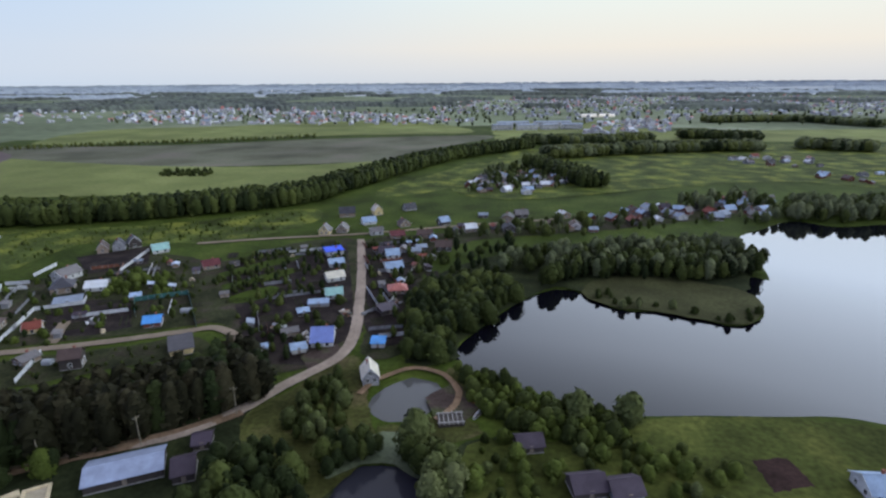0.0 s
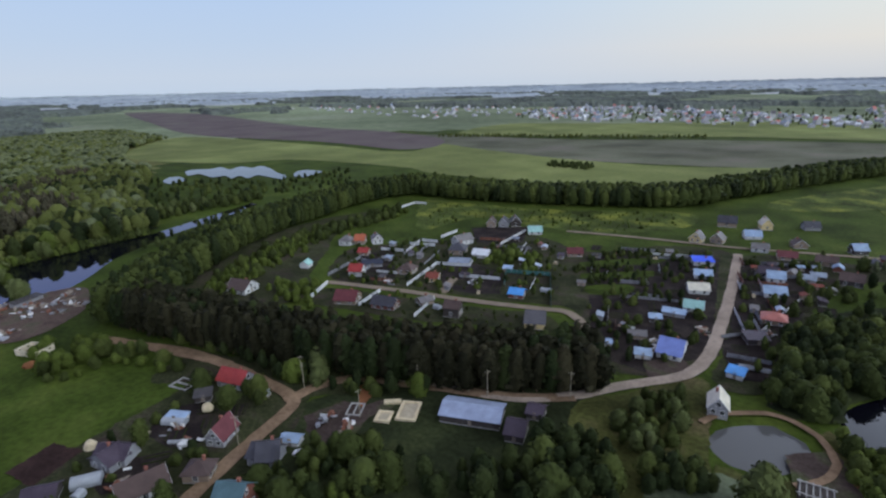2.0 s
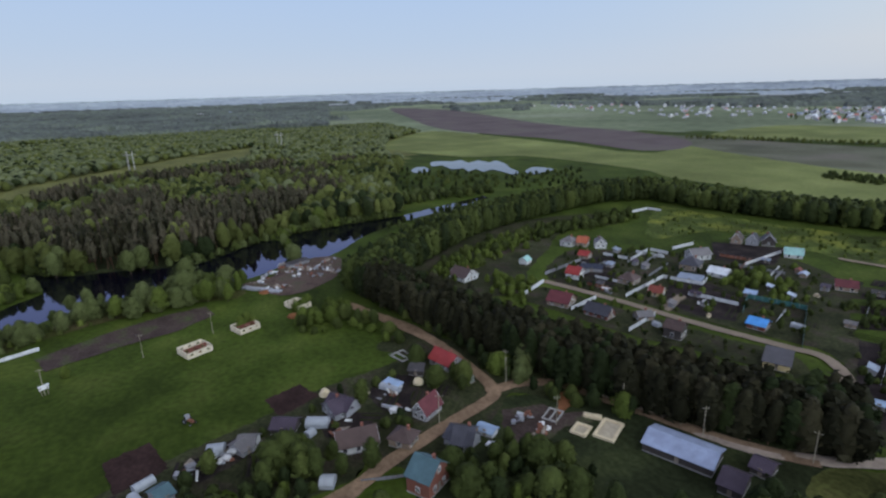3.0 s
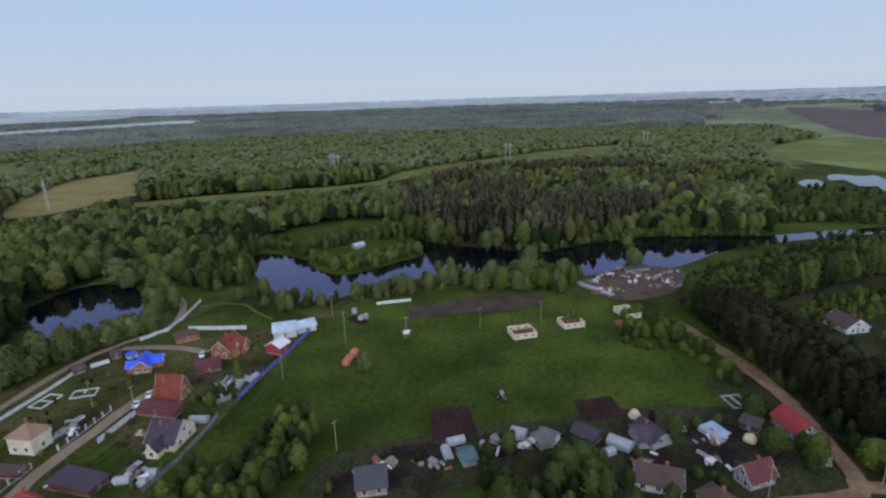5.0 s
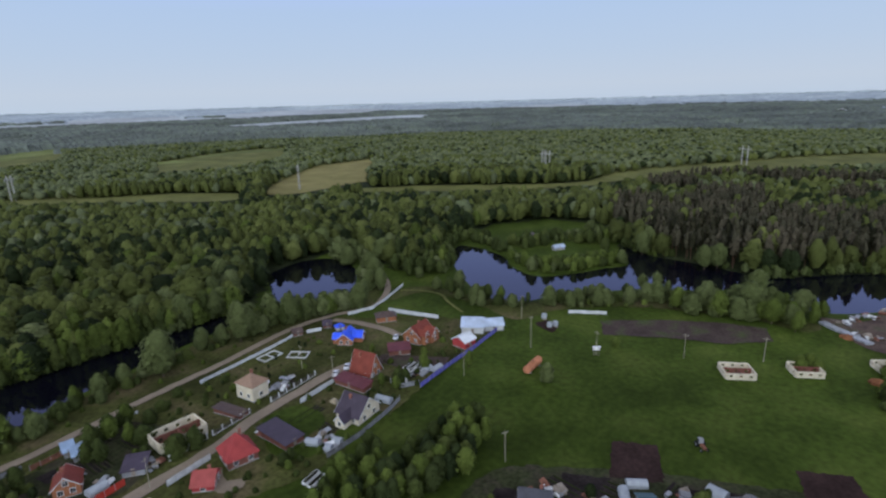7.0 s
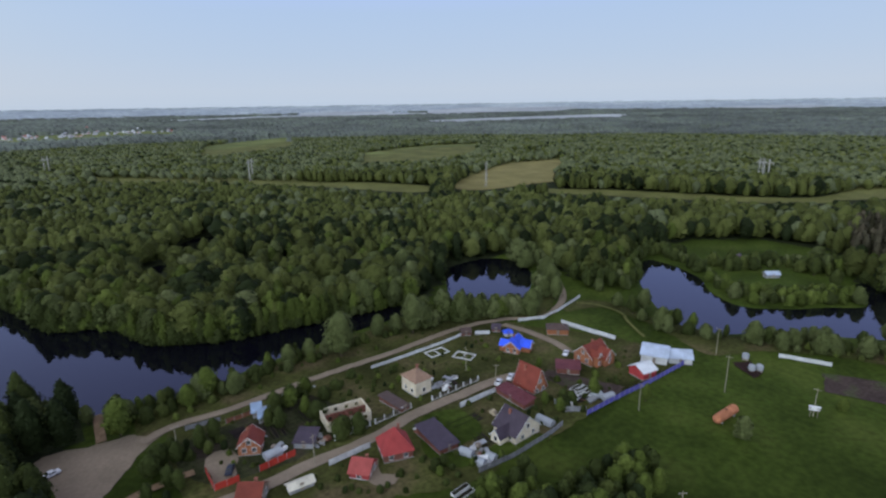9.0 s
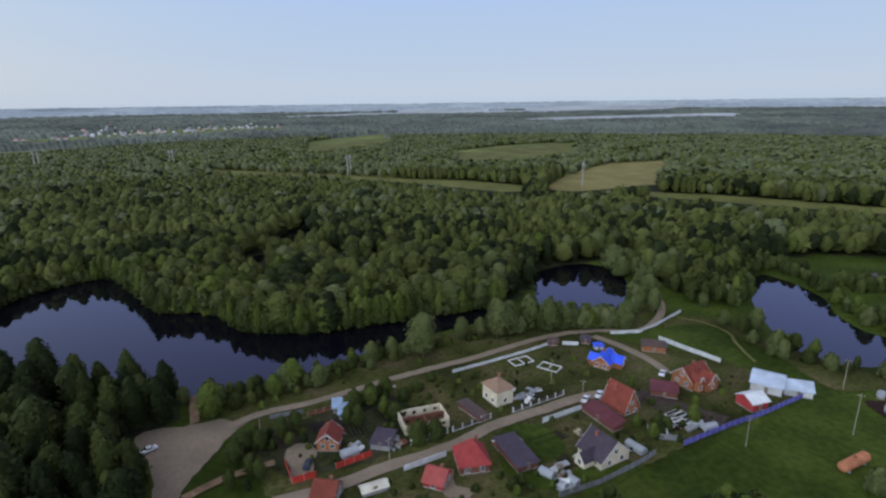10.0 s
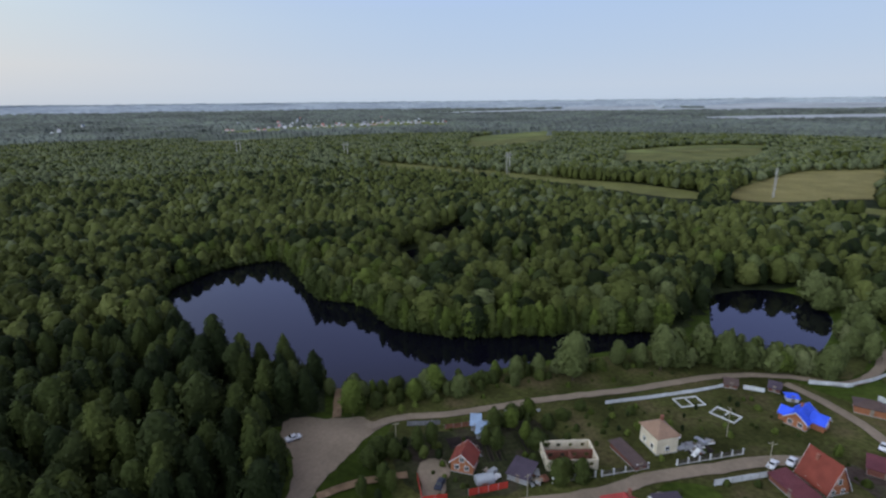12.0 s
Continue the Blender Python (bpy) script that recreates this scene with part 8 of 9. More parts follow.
town(380, "pale houses of a distant settlement in the haze", (-837.6, 1394.2), (-969.3, 1803.3), (-760.8, 2084.3), (-315.5, 1713.1), (-65.7, 1535.4), (102.0, 1292.6), (-97.3, 1160.4), (-358.9, 1250.6), (-592.7, 1207.9))
town(1200, "pale houses of a distant settlement in the haze", (-71.7, 1679.5), (45.0, 2496.3), (712.6, 3258.2), (1953.8, 3763.5), (1987.0, 2513.8), (998.9, 1250.7), (886.5, 1415.1), (529.2, 1246.4), (344.3, 1062.6), (179.4, 1504.5))
town(60, "pale houses of a distant settlement in the haze", (236.4, 932.9), (395.6, 973.1), (529.2, 1246.4), (333.6, 1180.7))
town(180, "pale houses of a distant settlement in the haze", (-2267.8, 1673.5), (-2417.7, 2097.3), (-1300.0, 2282.2), (-800.0, 1437.2), (-902.7, 1165.1), (-1750.3, 1487.5))
town(320, "pale houses of a distant settlement in the haze", (357.6, -1949.5), (163.1, -2760.4), (-646.9, -2962.2), (-513.3, -2212.4), (-80.0, -2000.4), (182.8, -1808.5))
town(60, "pale houses of a distant settlement in the haze", (1023.0, -2116.6), (1117.6, -2749.8), (787.5, -2434.1), (745.3, -1849.9))
town(60, "pale houses of a distant settlement in the haze", (-2797.3, 31.5), (-3572.7, 392.0), (-2758.0, 350.7), (-2365.8, 70.1))
grove({"broad": 3, "pale": 2}, 13, 4, 8, (12.1, 309.6), (101.1, 340.7), (241.2, 386.1), (212.6, 337.3), (91.9, 307.4))
grove({"broad": 3, "pale": 2}, 11, 3, 6, (12.3, 436.2), (112.1, 469.8), (128.0, 565.4), (38.5, 551.1))
grove({"dark": 2, "pale": 2}, 60, 7, 11, (-756.4, 1256.2), (92.7, 1172.8), (143.0, 1819.2), (-1088.2, 1819.7))
grove({"dark": 2, "pale": 2}, 70, 8, 12, (-24.5, 1069.7), (899.5, 1123.6), (1790.3, 2262.3), (-51.7, 2323.2))
grove({"willow": 2, "bush": 4, "lightbush": 1}, 4, 3, 6, (-285.1, -117.4), (-268.7, -91.7), (-278.6, -75.7), (-295.3, -64.3), (-312.7, -58.6), (-327.3, -63.7), (-309.5, -74.9), (-285.5, -94.7), (-293.8, -117.6))
grove({"broad": 3, "spring": 2, "willow": 1}, 7, 7, 10, (-333.7, -88.5), (-340.0, -64.9), (-370.0, -73.8), (-376.6, -98.2))
grove({"willow": 2, "bush": 3}, 5, 4, 7, (-308.4, -166.3), (-309.0, -142.0), (-295.9, -124.2), (-308.5, -127.9), (-325.2, -149.9), (-326.4, -176.5))
tree("willow", -163.7, -46.3, 7)
tree("willow", -124.0, 94.4, 7)
tree("willow", -144.7, -169.1, 7)
tree("willow", -153.1, -163.1, 7)
tree("willow", -187.2, -146.3, 7)
tree("willow", -274.1, 5.8, 7)
tree("willow", -268.8, -12.1, 7)
tree("willow", -229.0, -116.5, 7)
tree("willow", -122.6, 92.5, 7)
tree("lightbush", -212.1, 23.0, 4.5)
tree("lightbush", -215.0, 25.6, 4.5)
tree("lightbush", -212.6, 27.8, 4.5)
tree("lightbush", -220.4, 49.0, 4.5)
tree("lightbush", -222.2, 51.4, 4.5)
tree("lightbush", -200.4, -33.8, 4.5)
tree("lightbush", -218.4, 46.0, 4.5)
tree("spring", -160.9, -73.2, 6)
tree("spring", -151.4, -84.9, 6)
tree("spring", -75.6, -139.2, 6)
tree("spring", -77.6, -132.8, 6)
tree("spring", -131.3, 234.7, 6)
tree("broad", -107.3, 39.1, 8)
tree("broad", -110.1, 26.0, 8)
tree("broad", -113.7, 23.6, 8)
tree("broad", -132.0, 68.2, 8)
tree("broad", -134.4, 45.6, 8)
grove({"bush": 6, "lightbush": 2, "dark": 1}, 6.0, 1.2, 3.5, (-198.4, 164.0), (-229.9, 204.0), (-195.1, 246.0), (-146.6, 268.9), (-121.5, 261.9), (-92.7, 200.6), (-128.0, 183.0), (-150.6, 157.5), (-189.6, 156.2))
grove({"bush": 5, "broad": 2, "dark": 2}, 6, 2, 5, (-68.8, 163.7), (-110.3, 267.3), (-56.1, 297.9), (-32.6, 182.2), (-50.8, 154.4))
grove({"bush": 5, "broad": 2, "dark": 2}, 6, 2, 5, (-47.1, 297.5), (-11.0, 314.7), (-10.2, 227.8), (-26.5, 185.3))
grove({"bush": 4, "broad": 3, "spring": 2}, 4.6, 3, 7, (-66.7, -139.0), (-74.3, -142.9), (-89.5, -142.8), (-84.7, -134.0), (-78.0, -119.8), (-69.1, -120.4), (-65.0, -124.3))
grove({"bush": 5, "broad": 2, "dark": 2}, 5, 2.5, 6, (-36.1, -121.4), (-43.5, -132.2), (-57.0, -140.2), (-57.3, -132.5), (-47.5, -130.0), (-40.5, -116.6))
grove({"bush": 5, "broad": 2}, 6, 2, 4, (-89.2, -93.5), (-95.2, -95.0), (-102.0, -81.8), (-88.3, -85.2))
grove({"bush": 5, "broad": 2, "dark": 1}, 6, 2, 5, (-86.4, -144.6), (-114.2, -145.2), (-113.8, -140.8), (-87.3, -138.1))
grove({"bush": 4, "spring": 3}, 5, 2.5, 5, (-130.3, -91.4), (-143.7, -91.5), (-144.7, -84.6), (-131.0, -82.4))
grove({"bush": 5, "broad": 2, "dark": 2}, 6, 2, 5, (-123.3, 23.7), (-146.8, 42.7), (-147.4, 69.6), (-129.4, 72.6), (-112.6, 56.8), (-108.6, 36.7))
grove({"bush": 5, "broad": 2, "dark": 2}, 6, 2, 5, (-101.2, -37.1), (-113.7, -36.7), (-129.8, -6.2), (-142.7, 37.2), (-129.0, 42.0))
grove({"bush": 4, "broad": 3}, 8, 3, 7, (-21.5, 160.3), (-31.0, 304.8), (2.0, 303.9), (4.2, 241.4), (-11.1, 196.3), (-12.2, 160.2))
grove({"lightbush": 4, "bush": 4, "willow": 1}, 6.5, 1.5, 3.5, (6.1, 114.2), (24.3, 114.0), (44.3, 114.9), (63.8, 111.4), (69.2, 103.5), (59.4, 94.2), (25.7, 94.5), (5.2, 95.5))
tree("willow", 48.9, 124.9, 9)
tree("willow", -7.3, 114.4, 11)
tree("willow", 36.0, 127.6, 9)
tree("broad", 17.6, 142.6, 8)
tree("broad", -20.7, 114.5, 8)
tree("broad", -24.2, 114.6, 8)
tree("willow", -142.9, -163.2, 12)
tree("willow", -153.7, -162.8, 12)
tree("willow", -158.2, -157.5, 12)
tree("willow", -209.3, -155.2, 12)
tree("willow", -241.2, -202.6, 12)
tree("willow", -185.1, -142.5, 9)
tree("willow", -109.1, -166.5, 9)
tree("willow", -105.6, -165.7, 9)
tree("willow", -165.7, -155.8, 9)
tree("willow", -56.1, -162.2, 9)
tree("willow", -217.2, -167.0, 9)
tree("willow", -235.6, -193.4, 9)
tree("willow", -169.7, -154.8, 7)
tree("willow", -124.0, -168.0, 7)
tree("willow", -95.0, -167.8, 7)
tree("willow", -87.4, -167.1, 7)
tree("willow", -65.7, -160.0, 7)
tree("willow", -34.0, -167.4, 7)
tree("willow", -132.5, -167.8, 7)
tree("spring", -173.0, -149.2, 8)
tree("spring", -176.4, -149.2, 8)
tree("spring", -79.7, -167.0, 8)
tree("spring", -52.0, -159.1, 8)
tree("broad", -36.0, -130.9, 7)
tree("broad", -38.1, -133.8, 7)
tree("broad", -41.6, -136.6, 7)
tree("broad", -48.8, -134.9, 7)
tree("broad", -52.9, -136.5, 7)
tree("broad", -66.8, -133.3, 7)
tree("broad", -69.0, -130.3, 7)
tree("broad", -70.9, -138.9, 7)
tree("broad", -76.8, -141.7, 7)
tree("broad", -33.2, -121.2, 7)
tree("broad", -38.8, -123.9, 7)
tree("bush", -80.4, -116.5, 6)
tree("bush", -85.7, -115.3, 6)
tree("bush", -82.4, -117.7, 6)
tree("bush", -80.0, -130.3, 6)
grove({"willow": 3, "broad": 4, "birch": 4, "spring": 1}, 5.5, 6, 11, (-326.8, -241.3), (-368.8, -212.8), (-333.6, -170.6), (-291.3, -155.4), (-261.2, -134.4), (-241.4, -135.1), (-225.3, -145.5), (-245.9, -173.1))
grove({"willow": 3, "broad": 3, "bush": 3}, 6, 4, 8, (-310.6, -135.4), (-333.1, -125.5), (-359.9, -99.1), (-359.9, -75.8), (-341.6, -85.8), (-328.5, -104.1), (-309.4, -115.6))
grove({"broad": 3, "pale": 3}, 9, 6, 10, (198.3, 337.7), (245.5, 373.2), (310.8, 371.1), (349.5, 356.2), (335.6, 341.0), (295.5, 351.5), (233.1, 341.1))
grove({"broad": 3, "pale": 3, "bush": 3}, 10, 4, 8, (21.5, 435.8), (104.4, 457.0), (133.8, 565.2), (99.3, 607.9), (45.7, 569.4))
grove({"broad": 3, "pale": 3, "bush": 3}, 9, 4, 8, (-7.7, 298.3), (13.1, 336.0), (105.3, 355.9), (256.1, 411.6), (233.8, 373.6), (97.2, 326.6), (38.1, 302.9))
grove({"dark": 4, "broad": 3, "bush": 2}, 5, 4, 8, (-159.2, 69.8), (-142.0, 77.2), (-118.6, 82.8), (-113.7, 79.3), (-130.1, 70.4), (-152.1, 66.4))
grove({"dark": 3, "broad": 3, "bush": 3}, 5, 4, 8, (-106.9, 57.2), (-103.8, 72.3), (-92.4, 78.3), (-81.5, 84.8), (-73.7, 77.8), (-88.9, 50.8))
tree("willow", -255.3, -30.9, 9)
tree("willow", -252.3, -34.2, 9)
tree("willow", -259.3, 12.9, 9)
tree("willow", -342.2, -52.3, 9)
tree("willow", -287.9, 61.7, 9)
tree("willow", -322.5, -17.3, 9)
tree("willow", -260.2, 5.9, 13)
tree("willow", -260.7, -13.8, 7)
tree("willow", -248.9, -5.2, 7)
tree("willow", -241.3, -53.1, 7)
tree("willow", -256.6, 21.7, 7)
tree("willow", -271.5, -97.0, 7)
tree("willow", -305.5, -57.7, 7)
tree("broad", -335.6, -85.4, 11)
tree("broad", -320.6, -71.9, 11)
tree("spring", -248.7, 1.1, 8)
tree("spring", -250.2, 9.8, 8)
tree("spring", -252.0, 17.3, 8)
tree("spring", -240.2, -51.7, 8)
grove({"bush": 4, "willow": 2}, 5, 2, 4.5, (62.1, 217.4), (72.2, 203.2), (84.6, 199.5), (107.5, 187.0), (119.3, 189.8), (126.8, 199.3), (122.3, 200.5), (108.5, 193.1), (86.9, 205.8), (67.7, 219.9))

tree("greywillow", -108.6, -169.1, 10.1)
tree("greywillow", -124.7, -167.4, 8.1)
tree("greywillow", -146.4, -168.1, 13.0)
tree("greywillow", -159.0, -169.7, 10.4)
tree("greywillow", -165.5, -168.2, 7.8)
tree("greywillow", -170.5, -165.6, 7.7)
tree("greywillow", -176.3, -162.9, 7.9)
tree("greywillow", -186.4, -143.7, 11.3)
tree("greywillow", -15.2, -177.0, 11.4)
tree("greywillow", -23.3, -173.3, 11.5)
tree("greywillow", -26.7, -169.0, 7.8)
tree("spring", -33.1, -156.2, 14.3)
tree("spring", -39.7, -166.0, 4.9)
tree("spring", -173.9, -148.9, 8.2)
tree("spring", -57.8, -161.8, 11.6)
tree("spring", -52.0, -159.1, 6.1)
tree("spring", -80.1, -168.4, 5.8)
tree("greywillow", -104.4, -160.6, 15.2)
tree("greywillow", -136.1, -160.4, 16.0)
tree("greywillow", -131.8, -165.1, 8.4)
tree("greywillow", -126.9, -173.1, 7.3)
tree("greywillow", -154.3, -166.4, 12.1)
tree("greywillow", -189.8, -147.8, 8.8)
tree("greywillow", -208.6, -156.3, 8.6)
tree("greywillow", -267.7, -226.5, 8.0)
tree("greywillow", -254.7, -207.8, 9.5)
tree("greywillow", -242.0, -189.8, 9.5)
tree("greywillow", -229.0, -173.2, 11.3)
tree("greywillow", -217.4, -159.0, 12.3)
tree("greywillow", -208.9, -148.7, 12.0)
tree("greywillow", -193.2, -146.7, 9.8)
tree("greywillow", -174.7, -224.1, 16.0)
tree("greywillow", -182.5, -220.8, 16.0)
tree("greywillow", -192.6, -220.8, 13.3)
tree("greywillow", -269.9, 6.5, 16.0)
tree("greywillow", -227.5, -115.7, 9.8)
tree("greywillow", -263.0, -31.6, 11.0)
tree("greywillow", -267.9, -39.6, 7.1)
tree("greywillow", -318.0, -12.5, 12.2)
tree("greywillow", -319.1, -17.3, 10.7)
tree("greywillow", -333.5, -50.9, 14.3)
tree("greywillow", -352.6, 90.5, 10.4)
tree("greywillow", -291.1, -118.2, 6.9)
tree("greywillow", -242.9, -56.0, 7.6)
tree("greywillow", -264.1, -27.7, 8.7)
tree("greywillow", -262.8, 23.2, 10.8)
tree("spring", -222.1, -90.6, 7.2)
tree("spring", -246.6, -5.0, 10.6)
tree("spring", -248.7, 13.8, 11.7)
tree("spring", -221.8, -99.2, 7.0)
tree("spring", -244.2, 21.7, 10.1)
tree("greywillow", -327.7, -52.3, 14.3)
tree("greywillow", -313.6, -18.1, 12.9)
tree("greywillow", -355.4, 88.5, 10.1)
tree("greywillow", -128.6, 98.0, 9.4)
grove({"bush": 4, "spring": 3, "lightbush": 3}, 4.2, 4, 7, (-194.9, 38.6), (-199.8, 62.3), (-211.0, 67.1), (-212.1, 56.5), (-202.1, 39.7))
grove({"bush": 4, "spring": 2, "broad": 1}, 4.2, 4, 7, (-196.8, 59.3), (-180.2, 67.8), (-164.0, 70.5), (-173.0, 73.3), (-188.8, 68.7), (-201.1, 62.5))
grove({"broad": 3, "spring": 3, "dark": 2}, 3.6, 6, 9, (-81.8, -71.4), (-108.2, -73.0), (-98.8, -54.9), (-82.9, -54.4))
grove({"dark": 5, "broad": 3}, 4.6, 7, 11, (38.1, 219.2), (61.0, 233.4), (97.2, 240.2), (129.5, 235.6), (141.1, 225.9), (159.0, 254.4), (119.8, 262.4), (59.4, 249.9))
grove({"dark": 3, "broad": 3, "bush": 2}, 5.5, 5, 9, (-129.8, -0.9), (-128.6, 19.1), (-104.8, 35.4), (-92.6, 38.9), (-84.0, 35.3), (-104.8, -2.2))
grove({"dark": 3, "broad": 3, "bush": 2}, 6, 4, 7, (-123.9, 42.0), (-115.5, 51.6), (-108.5, 45.5), (-116.2, 36.3))
grove({"bush": 5, "lightbush": 2, "dark": 1}, 5.2, 0.8, 2.2, (-48, -142), (-84, -143), (-120, -143), (-146, -143), (-164, -136), (-158, -116), (-120, -117), (-84, -117), (-50, -117))
grove({"bush": 5, "lightbush": 2, "dark": 1}, 4.6, 0.8, 2.4, (-60, -105), (-100, -106), (-150, -106), (-186, -100), (-184, -82), (-150, -82), (-128, -81), (-92, -81), (-70, -92))
grove({"bush": 6, "dark": 2}, 5.0, 0.8, 2.2, (-188, 150), (-150, 160), (-112, 172), (-92, 178), (-82, 168), (-100, 160), (-130, 148), (-160, 140))
grove({"bush": 4, "lightbush": 2}, 6.5, 0.6, 2.0, (-40, -154), (-92, -156), (-150, -157), (-172, -152), (-160, -163), (-110, -170), (-52, -162))
grove({"bush": 4, "lightbush": 2, "willow": 1}, 5.5, 1.0, 3.0, (-222, -68), (-238, -46), (-248, -22), (-252, 6), (-262, 4), (-258, -30), (-244, -56), (-228, -78))

# ---- loose things ----
def tank(x, y, turn, length):
    """An old horizontal tank with domed ends on two saddles."""
    ob = thing("storage_tank", pose(x, y, 0, 0, 0, turn), "rusty orange steel storage tank lying in the meadow", "tank")
    bm = bmesh.new()
    r = 1.35
    rings = []
    for px, k in ((-length / 2, 0.35), (-length / 2 + 0.35, 0.85), (-length / 2 + 0.7, 1), (length / 2 - 0.7, 1), (length / 2 - 0.35, 0.85), (length / 2, 0.35)):
        rings.append([bm.verts.new((px, r * k * math.cos(a), 1.6 + r * k * math.sin(a))) for a in np.arange(16) * math.pi / 8])
    for a, b in zip(rings, rings[1:]):
        for i in range(16):
            bm.faces.new((a[i], a[(i + 1) % 16], b[(i + 1) % 16], b[i]))
    bm.faces.new(rings[0][::-1])
    bm.faces.new(rings[-1])
    bmesh.ops.recalc_face_normals(bm, faces=bm.faces[:])
    part("shell", bm, mat("rusty_orange_paint", (0.42, 0.17, 0.09), 0.8, 0.25, 0.6, 5, 0.2), ob)
    bm = bmesh.new()
    bmesh.ops.create_cone(bm, cap_ends=True, segments=12, radius1=0.4, radius2=0.4, depth=0.3, matrix=pose(0, 0, 3.0))
    part("hatch", bm, FENCEMAT["rust"], ob)
    for s in (-1, 1):
        bm = bmesh.new()
        box(bm, s * length * 0.3 - 0.2, s * length * 0.3 + 0.2, -1.1, 1.1, -0.1, 0.75)
        part("saddle", bm, CONCRETE, ob)


def boat(x, y, turn, length):
    """A small white rowing boat on the bank."""
    ob = thing("boat", pose(x, y, 0.1, 0, 0, turn), "white rowing boat drawn up beside the pond", "boat")
    bm = bmesh.new()
    top, low = [], []
    for t in np.linspace(0, 1, 9):
        w = 0.75 * math.sin(math.pi * min(1, t * 0.85 + 0.15)) + 0.03
        px = (t - 0.5) * length
        top.append((bm.verts.new((px, -w, 0.6 + 0.2 * t * t)), bm.verts.new((px, w, 0.6 + 0.2 * t * t))))
        low.append((bm.verts.new((px, -w * 0.6, 0.05)), bm.verts.new((px, w * 0.6, 0.05))))
    for i in range(8):
        bm.faces.new((top[i][0], top[i + 1][0], low[i + 1][0], low[i][0]))
        bm.faces.new((top[i + 1][1], top[i][1], low[i][1], low[i + 1][1]))
        bm.faces.new((low[i][0], low[i + 1][0], low[i + 1][1], low[i][1]))
    bm.faces.new((top[0][0], low[0][0], low[0][1], top[0][1]))
    bmesh.ops.solidify(bm, geom=bm.faces[:], thickness=0.05)
    part("hull", bm, TRIM, ob)
    for t in (-0.2, 0.15):
        bm = bmesh.new()
        box(bm, t * length - 0.15, t * length + 0.15, -0.6, 0.6, 0.42, 0.47)
        part("thwart", bm, WOOD, ob)


def foundation(x, y, turn, length, depth, look_):
    """A strip foundation: low walls round two rooms."""
    ob = thing("foundation", pose(x, y, 0, 0, 0, turn), "low %s concrete strip foundation of an unbuilt house" % look_, "foundation", "foundations")
    m = CONCRETE if look_ == "grey" else WALLMAT["white"]
    L, W = length / 2, depth / 2
    for x0, x1, y0, y1 in ((-L, L, -W, -W + 0.4), (-L, L, W - 0.4, W), (-L, -L + 0.4, -W + 0.4, W - 0.4), (L - 0.4, L, -W + 0.4, W - 0.4), (-0.2, 0.2, -W + 0.4, W - 0.4)):
        bm = bmesh.new()
        box(bm, x0, x1, y0, y1, -0.2, 0.45)
        bmesh.ops.bevel(bm, geom=bm.edges[:], offset=0.03, segments=1, affect="EDGES")
        part("strip_wall", bm, m, ob)


def formwork(x, y, turn, length, depth, look_):
    """Fresh timber formwork round a bed of sand."""
    ob = thing("formwork", pose(x, y, 0, 0, 0, turn), "fresh pale timber formwork round a new concrete base", "formwork", "building site")
    L, W = length / 2, depth / 2
    for x0, x1, y0, y1 in ((-L, L, -W, -W + 0.7), (-L, L, W - 0.7, W), (-L, -L + 0.7, -W + 0.7, W - 0.7), (L - 0.7, L, -W + 0.7, W - 0.7)):
        bm = bmesh.new()
        box(bm, x0, x1, y0, y1, -0.1, 0.7)
        part("timber_wall", bm, FRESHWOOD, ob)
    bm = bmesh.new()
    box(bm, -L + 0.7, L - 0.7, -W + 0.7, W - 0.7, -0.1, 0.32)
    part("infill", bm, STRAW_SAND, ob)


def planks(x, y, turn, length, depth, look_):
    """A stack of sawn planks with spacers."""
    ob = thing("plank_stack", pose(x, y, 0, 0, 0, turn), "stack of pale sawn planks on the building yard", "planks", "building site")
    for lay in range(4):
        for i in range(5):
            bm = bmesh.new()
            y0 = -depth / 2 + i * depth / 5
            box(bm, -length / 2 + 0.1 * (i % 2), length / 2 - 0.08 * (lay % 2), y0 + 0.01, y0 + depth / 5 - 0.02, 0.1 + lay * 0.22, 0.28 + lay * 0.22)
            part("plank", bm, FRESHWOOD, ob)


def platform(x, y, turn, length, depth, look_):
    """A dark tarred deck with pale joists lying over it."""
    ob = thing("timber_platform", pose(x, y, 0, 0, 0, turn), "dark timber platform with pale joists beside the fish pond", "platform")
    bm = bmesh.new()
    box(bm, -length / 2, length / 2, -depth / 2, depth / 2, -0.1, 0.9)
    bmesh.ops.bevel(bm, geom=bm.edges[:], offset=0.05, segments=1, affect="EDGES")
    part("deck", bm, WALLMAT["dark"], ob)
    for i in range(6):
        bm = bmesh.new()
        px = -length / 2 + 0.4 + i * (length - 0.8) / 5
        box(bm, px - 0.1, px + 0.1, -depth / 2 - 0.3, depth / 2 + 0.3, 0.9, 1.1)
        part("joist", bm, CONCRETE, ob)
    for s in (-1, 1):
        bm = bmesh.new()
        box(bm, -length / 2 - 0.2, length / 2 + 0.2, s * depth * 0.4 - 0.14, s * depth * 0.4 + 0.14, 1.1, 1.28)
        part("bearer", bm, CONCRETE, ob)


